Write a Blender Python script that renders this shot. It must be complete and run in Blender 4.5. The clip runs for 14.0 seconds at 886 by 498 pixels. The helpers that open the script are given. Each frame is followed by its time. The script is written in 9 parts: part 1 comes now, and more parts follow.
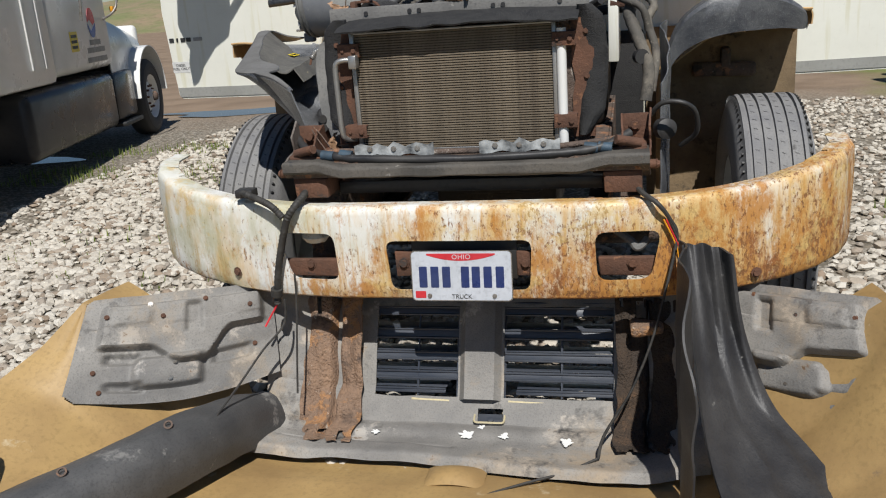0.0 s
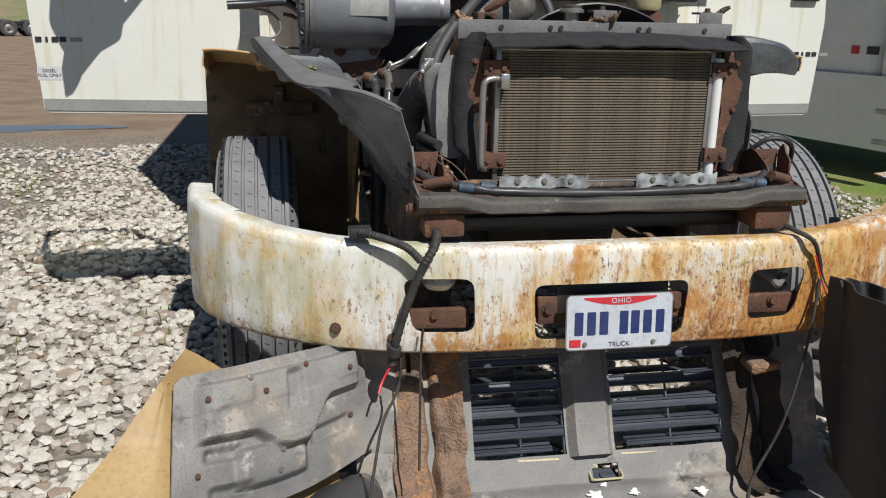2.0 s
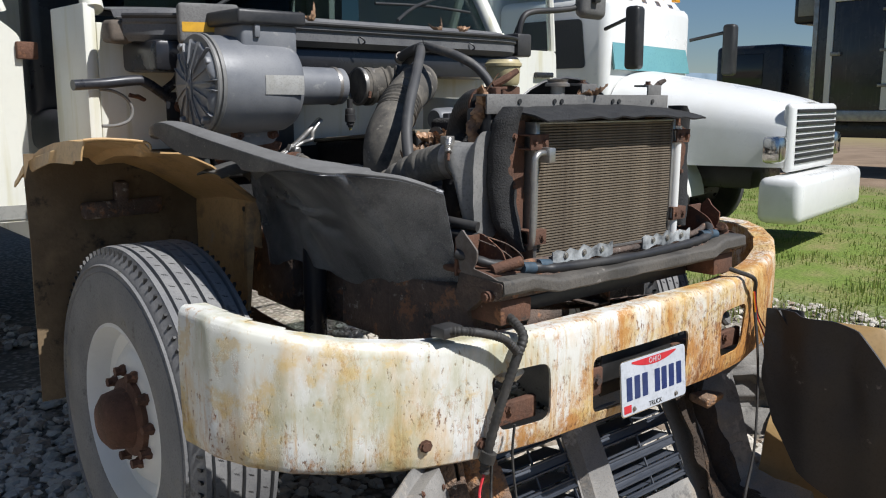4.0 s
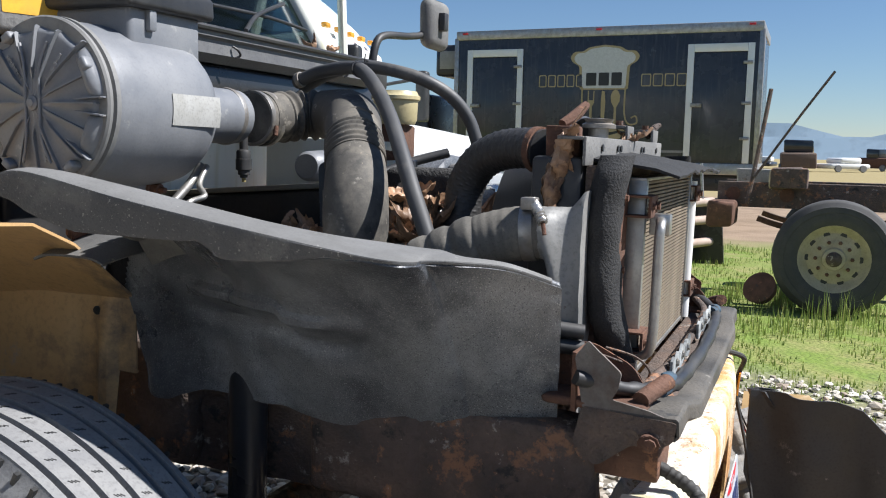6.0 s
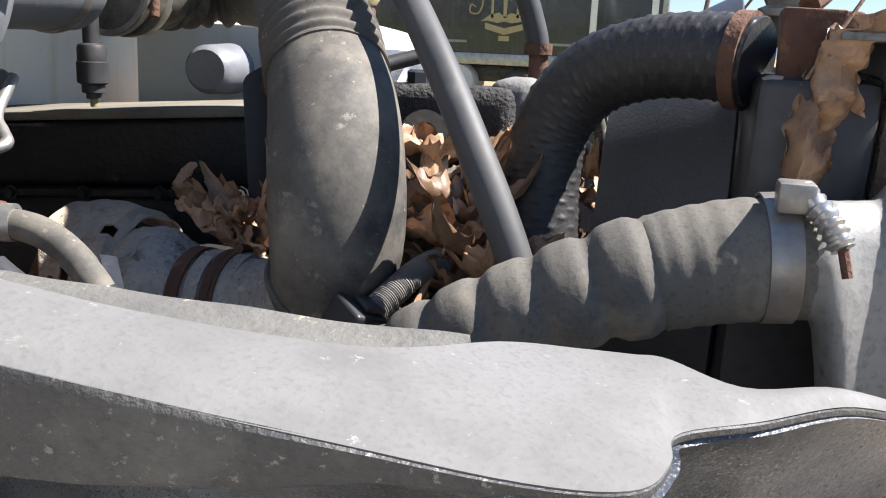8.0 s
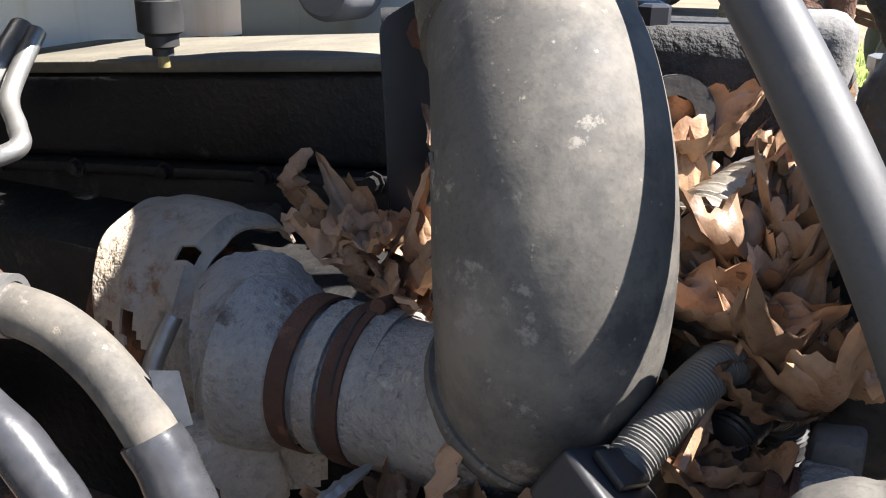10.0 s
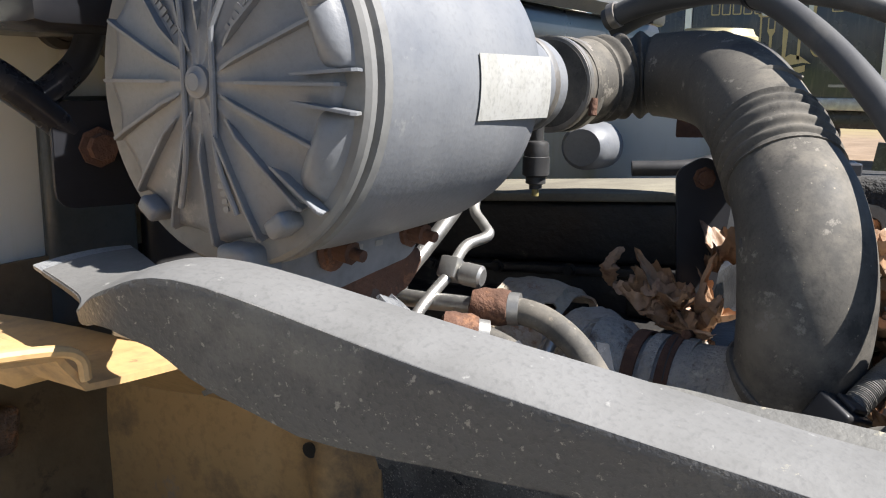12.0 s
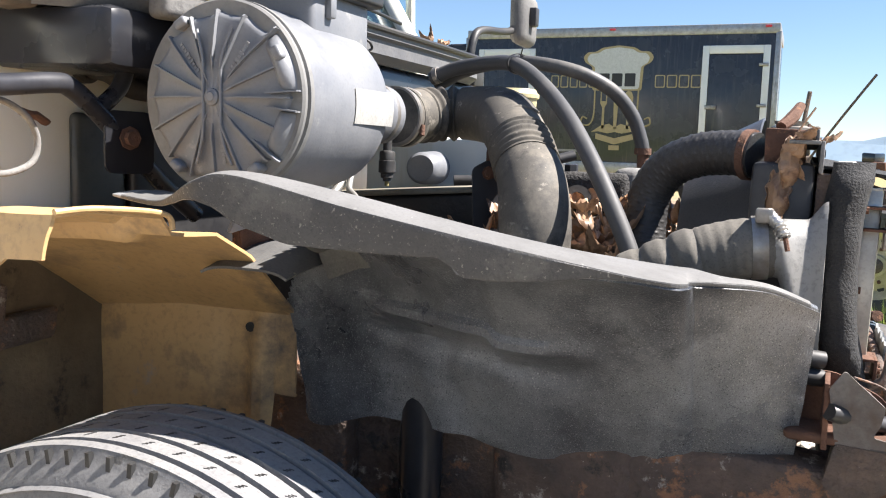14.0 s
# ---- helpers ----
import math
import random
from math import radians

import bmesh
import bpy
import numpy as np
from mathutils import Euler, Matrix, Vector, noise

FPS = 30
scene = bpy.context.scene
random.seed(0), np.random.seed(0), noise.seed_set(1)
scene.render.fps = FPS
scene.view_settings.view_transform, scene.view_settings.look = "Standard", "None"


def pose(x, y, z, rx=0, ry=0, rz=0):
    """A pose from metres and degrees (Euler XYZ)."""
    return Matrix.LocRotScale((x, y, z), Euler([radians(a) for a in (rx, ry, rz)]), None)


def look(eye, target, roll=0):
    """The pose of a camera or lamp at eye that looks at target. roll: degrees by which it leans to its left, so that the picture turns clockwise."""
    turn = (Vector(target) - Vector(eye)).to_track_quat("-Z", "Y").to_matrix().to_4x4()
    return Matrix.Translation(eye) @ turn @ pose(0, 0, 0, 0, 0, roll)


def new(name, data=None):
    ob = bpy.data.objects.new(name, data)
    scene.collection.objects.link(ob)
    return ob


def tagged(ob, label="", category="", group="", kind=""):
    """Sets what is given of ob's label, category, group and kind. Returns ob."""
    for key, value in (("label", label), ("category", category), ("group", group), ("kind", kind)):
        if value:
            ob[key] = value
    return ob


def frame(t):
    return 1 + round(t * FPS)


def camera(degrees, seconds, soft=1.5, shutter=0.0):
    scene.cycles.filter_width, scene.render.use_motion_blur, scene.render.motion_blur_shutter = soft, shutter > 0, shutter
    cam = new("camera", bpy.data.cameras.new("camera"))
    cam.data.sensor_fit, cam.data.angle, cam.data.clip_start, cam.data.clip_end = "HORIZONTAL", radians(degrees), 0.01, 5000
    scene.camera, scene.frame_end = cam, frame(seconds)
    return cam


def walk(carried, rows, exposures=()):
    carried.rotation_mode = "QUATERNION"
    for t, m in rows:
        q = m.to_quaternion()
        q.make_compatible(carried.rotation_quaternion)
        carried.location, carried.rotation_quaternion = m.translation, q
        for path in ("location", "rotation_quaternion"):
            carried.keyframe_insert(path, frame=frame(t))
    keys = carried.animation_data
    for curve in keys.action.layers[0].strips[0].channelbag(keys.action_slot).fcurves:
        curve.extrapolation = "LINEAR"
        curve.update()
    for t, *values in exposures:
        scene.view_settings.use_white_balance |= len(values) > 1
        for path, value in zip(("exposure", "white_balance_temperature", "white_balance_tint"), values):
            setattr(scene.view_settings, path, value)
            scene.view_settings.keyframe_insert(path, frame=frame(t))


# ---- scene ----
cam = camera(54.5, 14.0, 1.1)
PATH = [
    (0, (0.536, -2.491, 1.499), (0.106, -0.621, 0.934), -4.1),
    (0.5, (0.188, -2.366, 1.503), (-0.108, -0.475, 0.924), -3.1),
    (1, (-0.251, -2.352, 1.47), (-0.329, -0.431, 0.917), -0.7),
    (1.5, (-0.589, -2.32, 1.465), (-0.453, -0.399, 0.925), 0.7),
    (2, (-0.919, -2.172, 1.476), (-0.551, -0.275, 0.961), 1.1),
    (2.5, (-1.293, -2.054, 1.492), (-0.639, -0.228, 1.003), 1.0),
    (2.7, (-1.413, -2.03, 1.501), (-0.669, -0.233, 1.034), 0.5),
    (4.8, (-2.181, -0.84, 1.428), (-0.599, 0.358, 1.183), 0.8),
    (5, (-2.164, -0.706, 1.444), (-0.525, 0.417, 1.215), 1.1),
    (5.5, (-2.097, -0.363, 1.457), (-0.345, 0.579, 1.253), 0.8),
    (6, (-1.96, -0.124, 1.448), (-0.132, 0.656, 1.22), 1.2),
    (6.5, (-1.709, 0.088, 1.461), (0.164, 0.726, 1.173), 1.5),
    (7, (-1.503, 0.286, 1.455), (0.39, 0.815, 1.087), 1.6),
    (7.2, (-1.446, 0.326, 1.442), (0.452, 0.843, 1.076), 2.2),
    (9.5, (-0.806, 0.573, 1.497), (0.965, 1.138, 0.76), 0.9),
    (10, (-0.827, 0.631, 1.475), (0.903, 1.355, 0.779), 0.8),
    (10.5, (-0.906, 0.639, 1.482), (0.762, 1.545, 0.853), 0.9),
    (11, (-1.005, 0.627, 1.51), (0.637, 1.626, 0.958), 0.6),
    (11.5, (-1.148, 0.629, 1.532), (0.486, 1.69, 1.08), 0.7),
    (12, (-1.325, 0.608, 1.519), (0.339, 1.65, 1.136), 0.7),
    (12.5, (-1.436, 0.524, 1.468), (0.275, 1.512, 1.156), 0.9),
    (13, (-1.523, 0.391, 1.449), (0.246, 1.277, 1.158), 1.1),
    (13.5, (-1.677, 0.251, 1.409), (0.11, 1.123, 1.194), 1.8),
    (14, (-1.952, 0.283, 1.445), (-0.118, 1.047, 1.216), 1.8),
]
walk(cam, [(t, look(eye, target, roll)) for t, eye, target, roll in PATH],
     [(0, 0.0, 6400, 10), (2.5, 0.0, 6300, 10), (5, 0.55, 6150, 11), (6.5, 1.1, 6150, 11), (7.2, 1.3, 6300, 12), (9.5, 2.0, 6450, 13), (10.5, 2.0, 6450, 12),
      (11.5, 1.37, 6450, 11), (12.5, 1.42, 6450, 11), (14, 1.77, 6600, 13)])

# ---- world, sun ----
SUN = Vector((0.26, -0.84, 1.08)).normalized()
world = bpy.data.worlds.new("world")
scene.world = world
world.use_nodes = True
wn = world.node_tree
wn.nodes.clear()
sky = wn.nodes.new("ShaderNodeTexSky")
sky.sky_type, sky.sun_disc = "NISHITA", False
sky.sun_elevation = math.asin(SUN.z)
sky.sun_rotation = math.atan2(SUN.x, SUN.y)
sky.air_density, sky.dust_density, sky.ozone_density = 1.0, 0.0, 6.0
wbg = wn.nodes.new("ShaderNodeBackground")
wbg.inputs["Strength"].default_value = 0.05
wout = wn.nodes.new("ShaderNodeOutputWorld")
wn.links.new(sky.outputs[0], wbg.inputs[0])
wn.links.new(wbg.outputs[0], wout.inputs[0])
sun_data = bpy.data.lights.new("sun", "SUN")
sun_data.energy, sun_data.angle, sun_data.color = 5.0, radians(0.53), (1.0, 0.965, 0.91)
sun = new("sun", sun_data)
sun.matrix_world = look(SUN * 50, (0, 0, 0))
scene.view_settings.exposure = 0.0

# ---- materials ----
def mat(name, a, b=None, rough=0.6, metal=0.0, scale=6.0, fine=60.0, bump=0.15, spots=None, spot_scale=14.0, spot_cut=0.6,
        streak=None, dist=0.004, spec=0.5, rough_var=0.15, stretch=(1, 1, 1), vary=0.0, coat=0.0, detail=6.0, soft=0.06, grit=0.6):
    """A surface of two colours mixed by noise at two scales, with optional spots (rust, dust, dirt) and fine relief."""
    m = bpy.data.materials.new(name)
    m.use_nodes = True
    nt = m.node_tree
    N, L = nt.nodes, nt.links
    p = N["Principled BSDF"]
    p.inputs["Metallic"].default_value = metal
    p.inputs["Specular IOR Level"].default_value = spec
    p.inputs["Coat Weight"].default_value = coat
    b = b or tuple(c * 0.75 for c in a)
    tc = N.new("ShaderNodeTexCoord")
    mp = N.new("ShaderNodeMapping")
    mp.inputs["Scale"].default_value = stretch
    L.new(tc.outputs["Object"], mp.inputs[0])

    def nz(s, d, r=0.6):
        n = N.new("ShaderNodeTexNoise")
        n.inputs["Scale"].default_value, n.inputs["Detail"].default_value, n.inputs["Roughness"].default_value = s, d, r
        L.new(mp.outputs[0], n.inputs["Vector"])
        return n

    def ramp(src, lo, hi):
        r = N.new("ShaderNodeMapRange")
        r.inputs["From Min"].default_value, r.inputs["From Max"].default_value = lo, hi
        L.new(src, r.inputs["Value"])
        return r.outputs[0]

    def mix(f, x, y):
        c = N.new("ShaderNodeMix")
        c.data_type = "RGBA"
        L.new(f, c.inputs["Factor"])
        for s, v in ((6, x), (7, y)):
            if isinstance(v, tuple):
                c.inputs[s].default_value = (*v, 1)
            else:
                L.new(v, c.inputs[s])
        return c.outputs[2]

    big, small = nz(scale, detail), nz(fine, 3.0)
    col = mix(ramp(big.outputs[0], 0.35, 0.65), a, b)
    dark = tuple(c * 0.58 for c in a)
    tw = N.new("ShaderNodeMath")
    tw.operation = "MULTIPLY"
    L.new(ramp(small.outputs[0], 0.5, 0.75), tw.inputs[0])
    tw.inputs[1].default_value = grit
    col = mix(tw.outputs[0], col, dark)
    if streak:
        st = N.new("ShaderNodeTexNoise")
        mp2 = N.new("ShaderNodeMapping")
        mp2.inputs["Scale"].default_value = (22, 22, 1.6)
        L.new(tc.outputs["Object"], mp2.inputs[0])
        L.new(mp2.outputs[0], st.inputs["Vector"])
        st.inputs["Scale"].default_value, st.inputs["Detail"].default_value = 1.0, 5.0
        col = mix(ramp(st.outputs[0], 0.54, 0.68), col, streak)
    if spots:
        for c, s, cut, *wide in spots:
            n = nz(s, 8.0, 0.7)
            col = mix(ramp(n.outputs[0], cut, cut + (wide[0] if wide else soft)), col, c)
    if vary:
        oi = N.new("ShaderNodeObjectInfo")
        hs = N.new("ShaderNodeHueSaturation")
        L.new(ramp(oi.outputs["Random"], 0.0, 1.0), hs.inputs["Value"])
        rr = hs.inputs["Value"].links[0].from_node
        rr.inputs["To Min"].default_value, rr.inputs["To Max"].default_value = 1 - vary, 1 + vary
        L.new(col, hs.inputs["Color"])
        col = hs.outputs[0]
    L.new(col, p.inputs["Base Color"])
    rg = ramp(big.outputs[0], 0.3, 0.7)
    r2 = rg.node
    r2.inputs["To Min"].default_value, r2.inputs["To Max"].default_value = max(0.03, rough - rough_var), min(1, rough + rough_var)
    L.new(rg, p.inputs["Roughness"])
    if bump:
        bp = N.new("ShaderNodeBump")
        bp.inputs["Strength"].default_value, bp.inputs["Distance"].default_value = bump, dist
        ad = N.new("ShaderNodeMath")
        ad.operation = "ADD"
        L.new(big.outputs[0], ad.inputs[0])
        L.new(small.outputs[0], ad.inputs[1])
        L.new(ad.outputs[0], bp.inputs["Height"])
        L.new(bp.outputs[0], p.inputs["Normal"])
    return m


def glass(name, tint=(0.75, 0.85, 0.85), rough=0.02):
    m = bpy.data.materials.new(name)
    m.use_nodes = True
    p = m.node_tree.nodes["Principled BSDF"]
    p.inputs["Base Color"].default_value = (*tint, 1)
    p.inputs["Transmission Weight"].default_value = 1.0
    p.inputs["Roughness"].default_value = rough
    p.inputs["IOR"].default_value = 1.1
    return m


RUST = (0.135, 0.062, 0.036)
ORANGE = (0.46, 0.19, 0.045)
DUST = (0.24, 0.21, 0.17)
black_plastic = mat("black_plastic", (0.022, 0.022, 0.024), (0.045, 0.043, 0.041), 0.5, scale=5, bump=0.12)
grey_plastic = mat("grey_plastic", (0.145, 0.152, 0.166), (0.20, 0.205, 0.213), 0.5, scale=7, fine=180, bump=0.08, grit=0.25, spots=[((0.27, 0.27, 0.26), 9, 0.62)])
dusty_black = mat("dusty_black", (0.042, 0.042, 0.046), (0.075, 0.073, 0.072), 0.45, scale=4, fine=320, bump=0.35, dist=0.0015, spots=[((0.16, 0.15, 0.14), 3.0, 0.62), ((0.2, 0.19, 0.18), 90, 0.70)])
dusty_grey = mat("dusty_grey", (0.11, 0.108, 0.105), (0.2, 0.195, 0.185), 0.8, scale=6, fine=140, bump=0.35, spots=[((0.4, 0.38, 0.35), 11, 0.66)])
smooth_rubber = mat("smooth_rubber", (0.045, 0.046, 0.049), (0.072, 0.071, 0.070), 0.6, scale=9, fine=330, bump=0.06, grit=0.3, dist=0.001, spots=[((0.12, 0.112, 0.10), 5, 0.56, 0.12), ((0.17, 0.155, 0.13), 90, 0.68, 0.04)])
rubber = mat("rubber", (0.075, 0.070, 0.062), (0.115, 0.105, 0.09), 0.78, scale=9, fine=330, bump=0.10, grit=0.5, dist=0.0015, spec=0.35, spots=[((0.185, 0.165, 0.135), 6, 0.48, 0.16), ((0.05, 0.047, 0.043), 11, 0.54, 0.10), ((0.27, 0.23, 0.17), 120, 0.64, 0.05), ((0.22, 0.20, 0.17), 30, 0.60, 0.05)])
tyre_rubber = mat("tyre_rubber", (0.17, 0.17, 0.174), (0.235, 0.232, 0.226), 0.85, scale=8, fine=150, bump=0.2, spots=[((0.27, 0.255, 0.21), 6, 0.58, 0.12), ((0.09, 0.088, 0.085), 12, 0.60, 0.08)])
yard_tyre = mat("yard_tyre", (0.04, 0.04, 0.042), (0.075, 0.073, 0.07), 0.8, scale=8, fine=150, bump=0.15)
foam = mat("foam", (0.014, 0.014, 0.015), (0.03, 0.03, 0.03), 0.9, scale=30, fine=220, bump=0.8, dist=0.004)
rust = mat("rust", RUST, (0.085, 0.045, 0.03), 0.9, scale=14, fine=120, bump=0.7, dist=0.004, spots=[((0.22, 0.105, 0.055), 18, 0.58), ((0.05, 0.04, 0.035), 10, 0.60), ((0.24, 0.19, 0.15), 40, 0.66)])
rust_dark = mat("rust_dark", (0.13, 0.088, 0.066), (0.075, 0.06, 0.052), 0.8, scale=12, fine=90, bump=1.0, dist=0.008, spots=[((0.26, 0.13, 0.07), 15, 0.56), ((0.34, 0.30, 0.26), 17, 0.60), ((0.035, 0.03, 0.028), 11, 0.58), ((0.42, 0.38, 0.33), 60, 0.66)])
cast_metal = mat("cast_metal", (0.30, 0.285, 0.26), (0.42, 0.39, 0.34), 0.85, 0.05, scale=22, fine=130, bump=1.0, dist=0.006, spots=[((0.13, 0.10, 0.08), 16, 0.60), ((0.50, 0.46, 0.38), 30, 0.62), ((0.30, 0.20, 0.12), 9, 0.60, 0.15)])
alu = mat("alu", (0.45, 0.44, 0.42), (0.33, 0.32, 0.3), 0.45, 0.8, scale=12, fine=120, bump=0.1)
steel = mat("steel", (0.38, 0.37, 0.35), (0.24, 0.21, 0.18), 0.45, 0.7, scale=20, bump=0.2)
tan_frp = mat("tan_frp", (0.42, 0.28, 0.115), (0.29, 0.185, 0.075), 0.6, scale=3.2, fine=70, bump=0.15, spots=[((0.5, 0.4, 0.25), 5, 0.62), ((0.2, 0.14, 0.08), 7, 0.66)])
white_paint = mat("white_paint", (0.76, 0.765, 0.75), (0.70, 0.70, 0.67), 0.35, scale=3, fine=60, bump=0.02, coat=0.2, grit=0.08)
cream_paint = mat("cream_paint", (0.72, 0.72, 0.65), (0.67, 0.665, 0.59), 0.4, scale=2, fine=40, bump=0.02, grit=0.08, streak=(0.60, 0.58, 0.44))


def rusty_paint(name):
    """White paint gone chalky, stained yellow and breaking out in rust: patches, runs and pits, thickest on the east half."""
    m = bpy.data.materials.new(name)
    m.use_nodes = True
    N, L = m.node_tree.nodes, m.node_tree.links
    p = N["Principled BSDF"]
    tc = N.new("ShaderNodeTexCoord")
    sep = N.new("ShaderNodeSeparateXYZ")
    L.new(tc.outputs["Object"], sep.inputs[0])

    def nz(scale, detail, rough=0.6, stretch=(1, 1, 1)):
        mp = N.new("ShaderNodeMapping")
        mp.inputs["Scale"].default_value = stretch
        L.new(tc.outputs["Object"], mp.inputs[0])
        n = N.new("ShaderNodeTexNoise")
        n.inputs["Scale"].default_value, n.inputs["Detail"].default_value, n.inputs["Roughness"].default_value = scale, detail, rough
        L.new(mp.outputs[0], n.inputs["Vector"])
        return n.outputs[0]

    def op(kind, a, b):
        n = N.new("ShaderNodeMath")
        n.operation = kind
        for s, v in ((0, a), (1, b)):
            if isinstance(v, (int, float)):
                n.inputs[s].default_value = v
            else:
                L.new(v, n.inputs[s])
        return n.outputs[0]

    def ramp(v, lo, hi, to=1.0):
        r = N.new("ShaderNodeMapRange")
        for k, q in (("From Min", lo), ("From Max", hi), ("To Max", to)):
            r.inputs[k].default_value = q
        L.new(v, r.inputs["Value"])
        return r.outputs[0]

    def mix(f, x, y):
        c = N.new("ShaderNodeMix")
        c.data_type = "RGBA"
        L.new(f, c.inputs["Factor"])
        for s, v in ((6, x), (7, y)):
            if isinstance(v, tuple):
                c.inputs[s].default_value = (*v, 1)
            else:
                L.new(v, c.inputs[s])
        return c.outputs[2]

    x, z = sep.outputs["X"], sep.outputs["Z"]
    east = op("ADD", ramp(x, -0.8, 0.55, 0.15), 0.0)
    low = op("MULTIPLY", ramp(z, 0.88, 0.56), 0.12)
    bias = op("ADD", east, low)
    broad = nz(3.2, 3)
    col = mix(ramp(broad, 0.35, 0.65), (0.74, 0.74, 0.71), (0.66, 0.65, 0.57))
    stain = op("ADD", op("ADD", nz(3.0, 7, 0.65, (2.2, 2.2, 0.9)), op("MULTIPLY", bias, 0.9)), 0.0)
    col = mix(ramp(stain, 0.53, 0.74, 0.85), col, (0.60, 0.38, 0.11))
    runs = op("ADD", nz(1.0, 8, 0.75, (34, 34, 3.0)), op("MULTIPLY", bias, 0.60))
    col = mix(ramp(runs, 0.57, 0.70, 0.8), col, (0.52, 0.29, 0.08))
    patch = op("ADD", nz(6.0, 12, 0.80, (1.9, 1.9, 0.9)), op("MULTIPLY", bias, 0.65))
    col = mix(ramp(patch, 0.575, 0.67, 0.9), col, (0.45, 0.20, 0.040))
    deep = op("ADD", nz(11.0, 12, 0.82, (1.3, 1.3, 0.8)), op("MULTIPLY", bias, 0.5))
    col = mix(ramp(deep, 0.625, 0.71), col, (0.25, 0.095, 0.028))
    pits = op("ADD", op("ADD", op("MULTIPLY", nz(95, 4, 0.7, (1, 1, 0.45)), 0.72), op("MULTIPLY", nz(7.0, 4), 0.28)), op("MULTIPLY", bias, 0.38))
    col = mix(ramp(pits, 0.60, 0.655, 0.9), col, (0.20, 0.085, 0.03))
    moss = nz(4.0, 6, 0.65, (1.6, 1.6, 0.8))
    col = mix(op("MULTIPLY", ramp(moss, 0.46, 0.62, 0.65), ramp(x, 0.0, -0.6)), col, (0.38, 0.37, 0.20))
    rim = nz(14, 6, 0.7)
    col = mix(op("MULTIPLY", ramp(op("ADD", rim, op("MULTIPLY", ramp(broad, 0.4, 0.6), 0.1)), 0.60, 0.68), 0.55), col, (0.62, 0.44, 0.16))
    L.new(col, p.inputs["Base Color"])
    L.new(op("ADD", ramp(patch, 0.55, 0.68, 0.4), 0.45), p.inputs["Roughness"])
    b = N.new("ShaderNodeBump")
    b.inputs["Strength"].default_value, b.inputs["Distance"].default_value = 0.5, 0.003
    L.new(op("ADD", op("MULTIPLY", ramp(patch, 0.55, 0.7), -0.6), op("MULTIPLY", ramp(pits, 0.58, 0.68), -0.8)), b.inputs["Height"])
    L.new(b.outputs[0], p.inputs["Normal"])
    return m


bumper_paint = rusty_paint("bumper_paint")
dark_paint = mat("dark_paint", (0.02, 0.021, 0.025), (0.03, 0.03, 0.034), 0.3, scale=2, fine=20, bump=0.02)
box_black = mat("box_black", (0.030, 0.034, 0.044), (0.042, 0.046, 0.056), 0.25, scale=1.5, fine=8, bump=0.01, streak=(0.06, 0.06, 0.065))
chrome = mat("chrome", (0.7, 0.7, 0.7), (0.6, 0.6, 0.6), 0.15, 1.0, scale=5, bump=0.0)
label_white = mat("label_white", (0.62, 0.62, 0.60), (0.54, 0.54, 0.52), 0.5, scale=20, bump=0.05)
sticker_yellow = mat("sticker_yellow", (0.80, 0.62, 0.02), (0.75, 0.58, 0.03), 0.4, scale=20, bump=0.02)
leaf_dry = mat("leaf_dry", (0.36, 0.225, 0.135), (0.24, 0.135, 0.075), 0.55, scale=18, fine=150, bump=0.7, dist=0.0015, spots=[((0.14, 0.065, 0.035), 24, 0.55, 0.08), ((0.47, 0.30, 0.18), 16, 0.60, 0.08), ((0.09, 0.05, 0.03), 90, 0.64)], vary=0.5)
window_glass = glass("window_glass")
dark_glass = mat("dark_glass", (0.02, 0.025, 0.03), (0.03, 0.035, 0.04), 0.06, scale=1, bump=0.0, rough_var=0.03)
yellow_plastic = mat("yellow_plastic", (0.50, 0.43, 0.25), (0.42, 0.35, 0.18), 0.45, scale=10, bump=0.05)
amber = mat("amber", (0.75, 0.32, 0.02), (0.7, 0.3, 0.02), 0.25, scale=10, bump=0.02)
plate_white = mat("plate_white", (0.52, 0.55, 0.60), (0.46, 0.49, 0.53), 0.35, scale=12, bump=0.05, spots=[((0.5, 0.48, 0.44), 40, 0.7)])
plate_red = mat("plate_red", (0.55, 0.03, 0.04), (0.5, 0.03, 0.04), 0.4, scale=12, bump=0.02)
ink_blue = mat("ink_blue", (0.02, 0.035, 0.13), (0.025, 0.04, 0.12), 0.4, scale=12, bump=0.02)
ink_black = mat("ink_black", (0.02, 0.02, 0.02), (0.03, 0.03, 0.03), 0.5, scale=12, bump=0.02)
ink_grey = mat("ink_grey", (0.30, 0.29, 0.27), (0.26, 0.25, 0.23), 0.5, scale=12, bump=0.02)
gold_ink = mat("gold_ink", (0.42, 0.33, 0.17), (0.38, 0.30, 0.15), 0.5, scale=8, bump=0.02)
blue_ink = mat("blue_ink", (0.02, 0.08, 0.35), (0.02, 0.07, 0.3), 0.4, scale=8, bump=0.02)
red_ink = mat("red_ink", (0.6, 0.03, 0.04), (0.55, 0.03, 0.04), 0.4, scale=8, bump=0.02)
blue_wrap = mat("blue_wrap", (0.05, 0.09, 0.13), (0.03, 0.05, 0.07), 0.6, scale=30, bump=0.3)

# ---- shaping tools ----
# the truck stands a little nose-down; its parts are given in its own axes and units
RIG = Matrix.Translation((0.016, 0.02, 0.003)) @ Matrix.Rotation(radians(0.95), 4, "X") @ Matrix.Diagonal((1.03, 1.11, 1.024, 1))
BASE = RIG

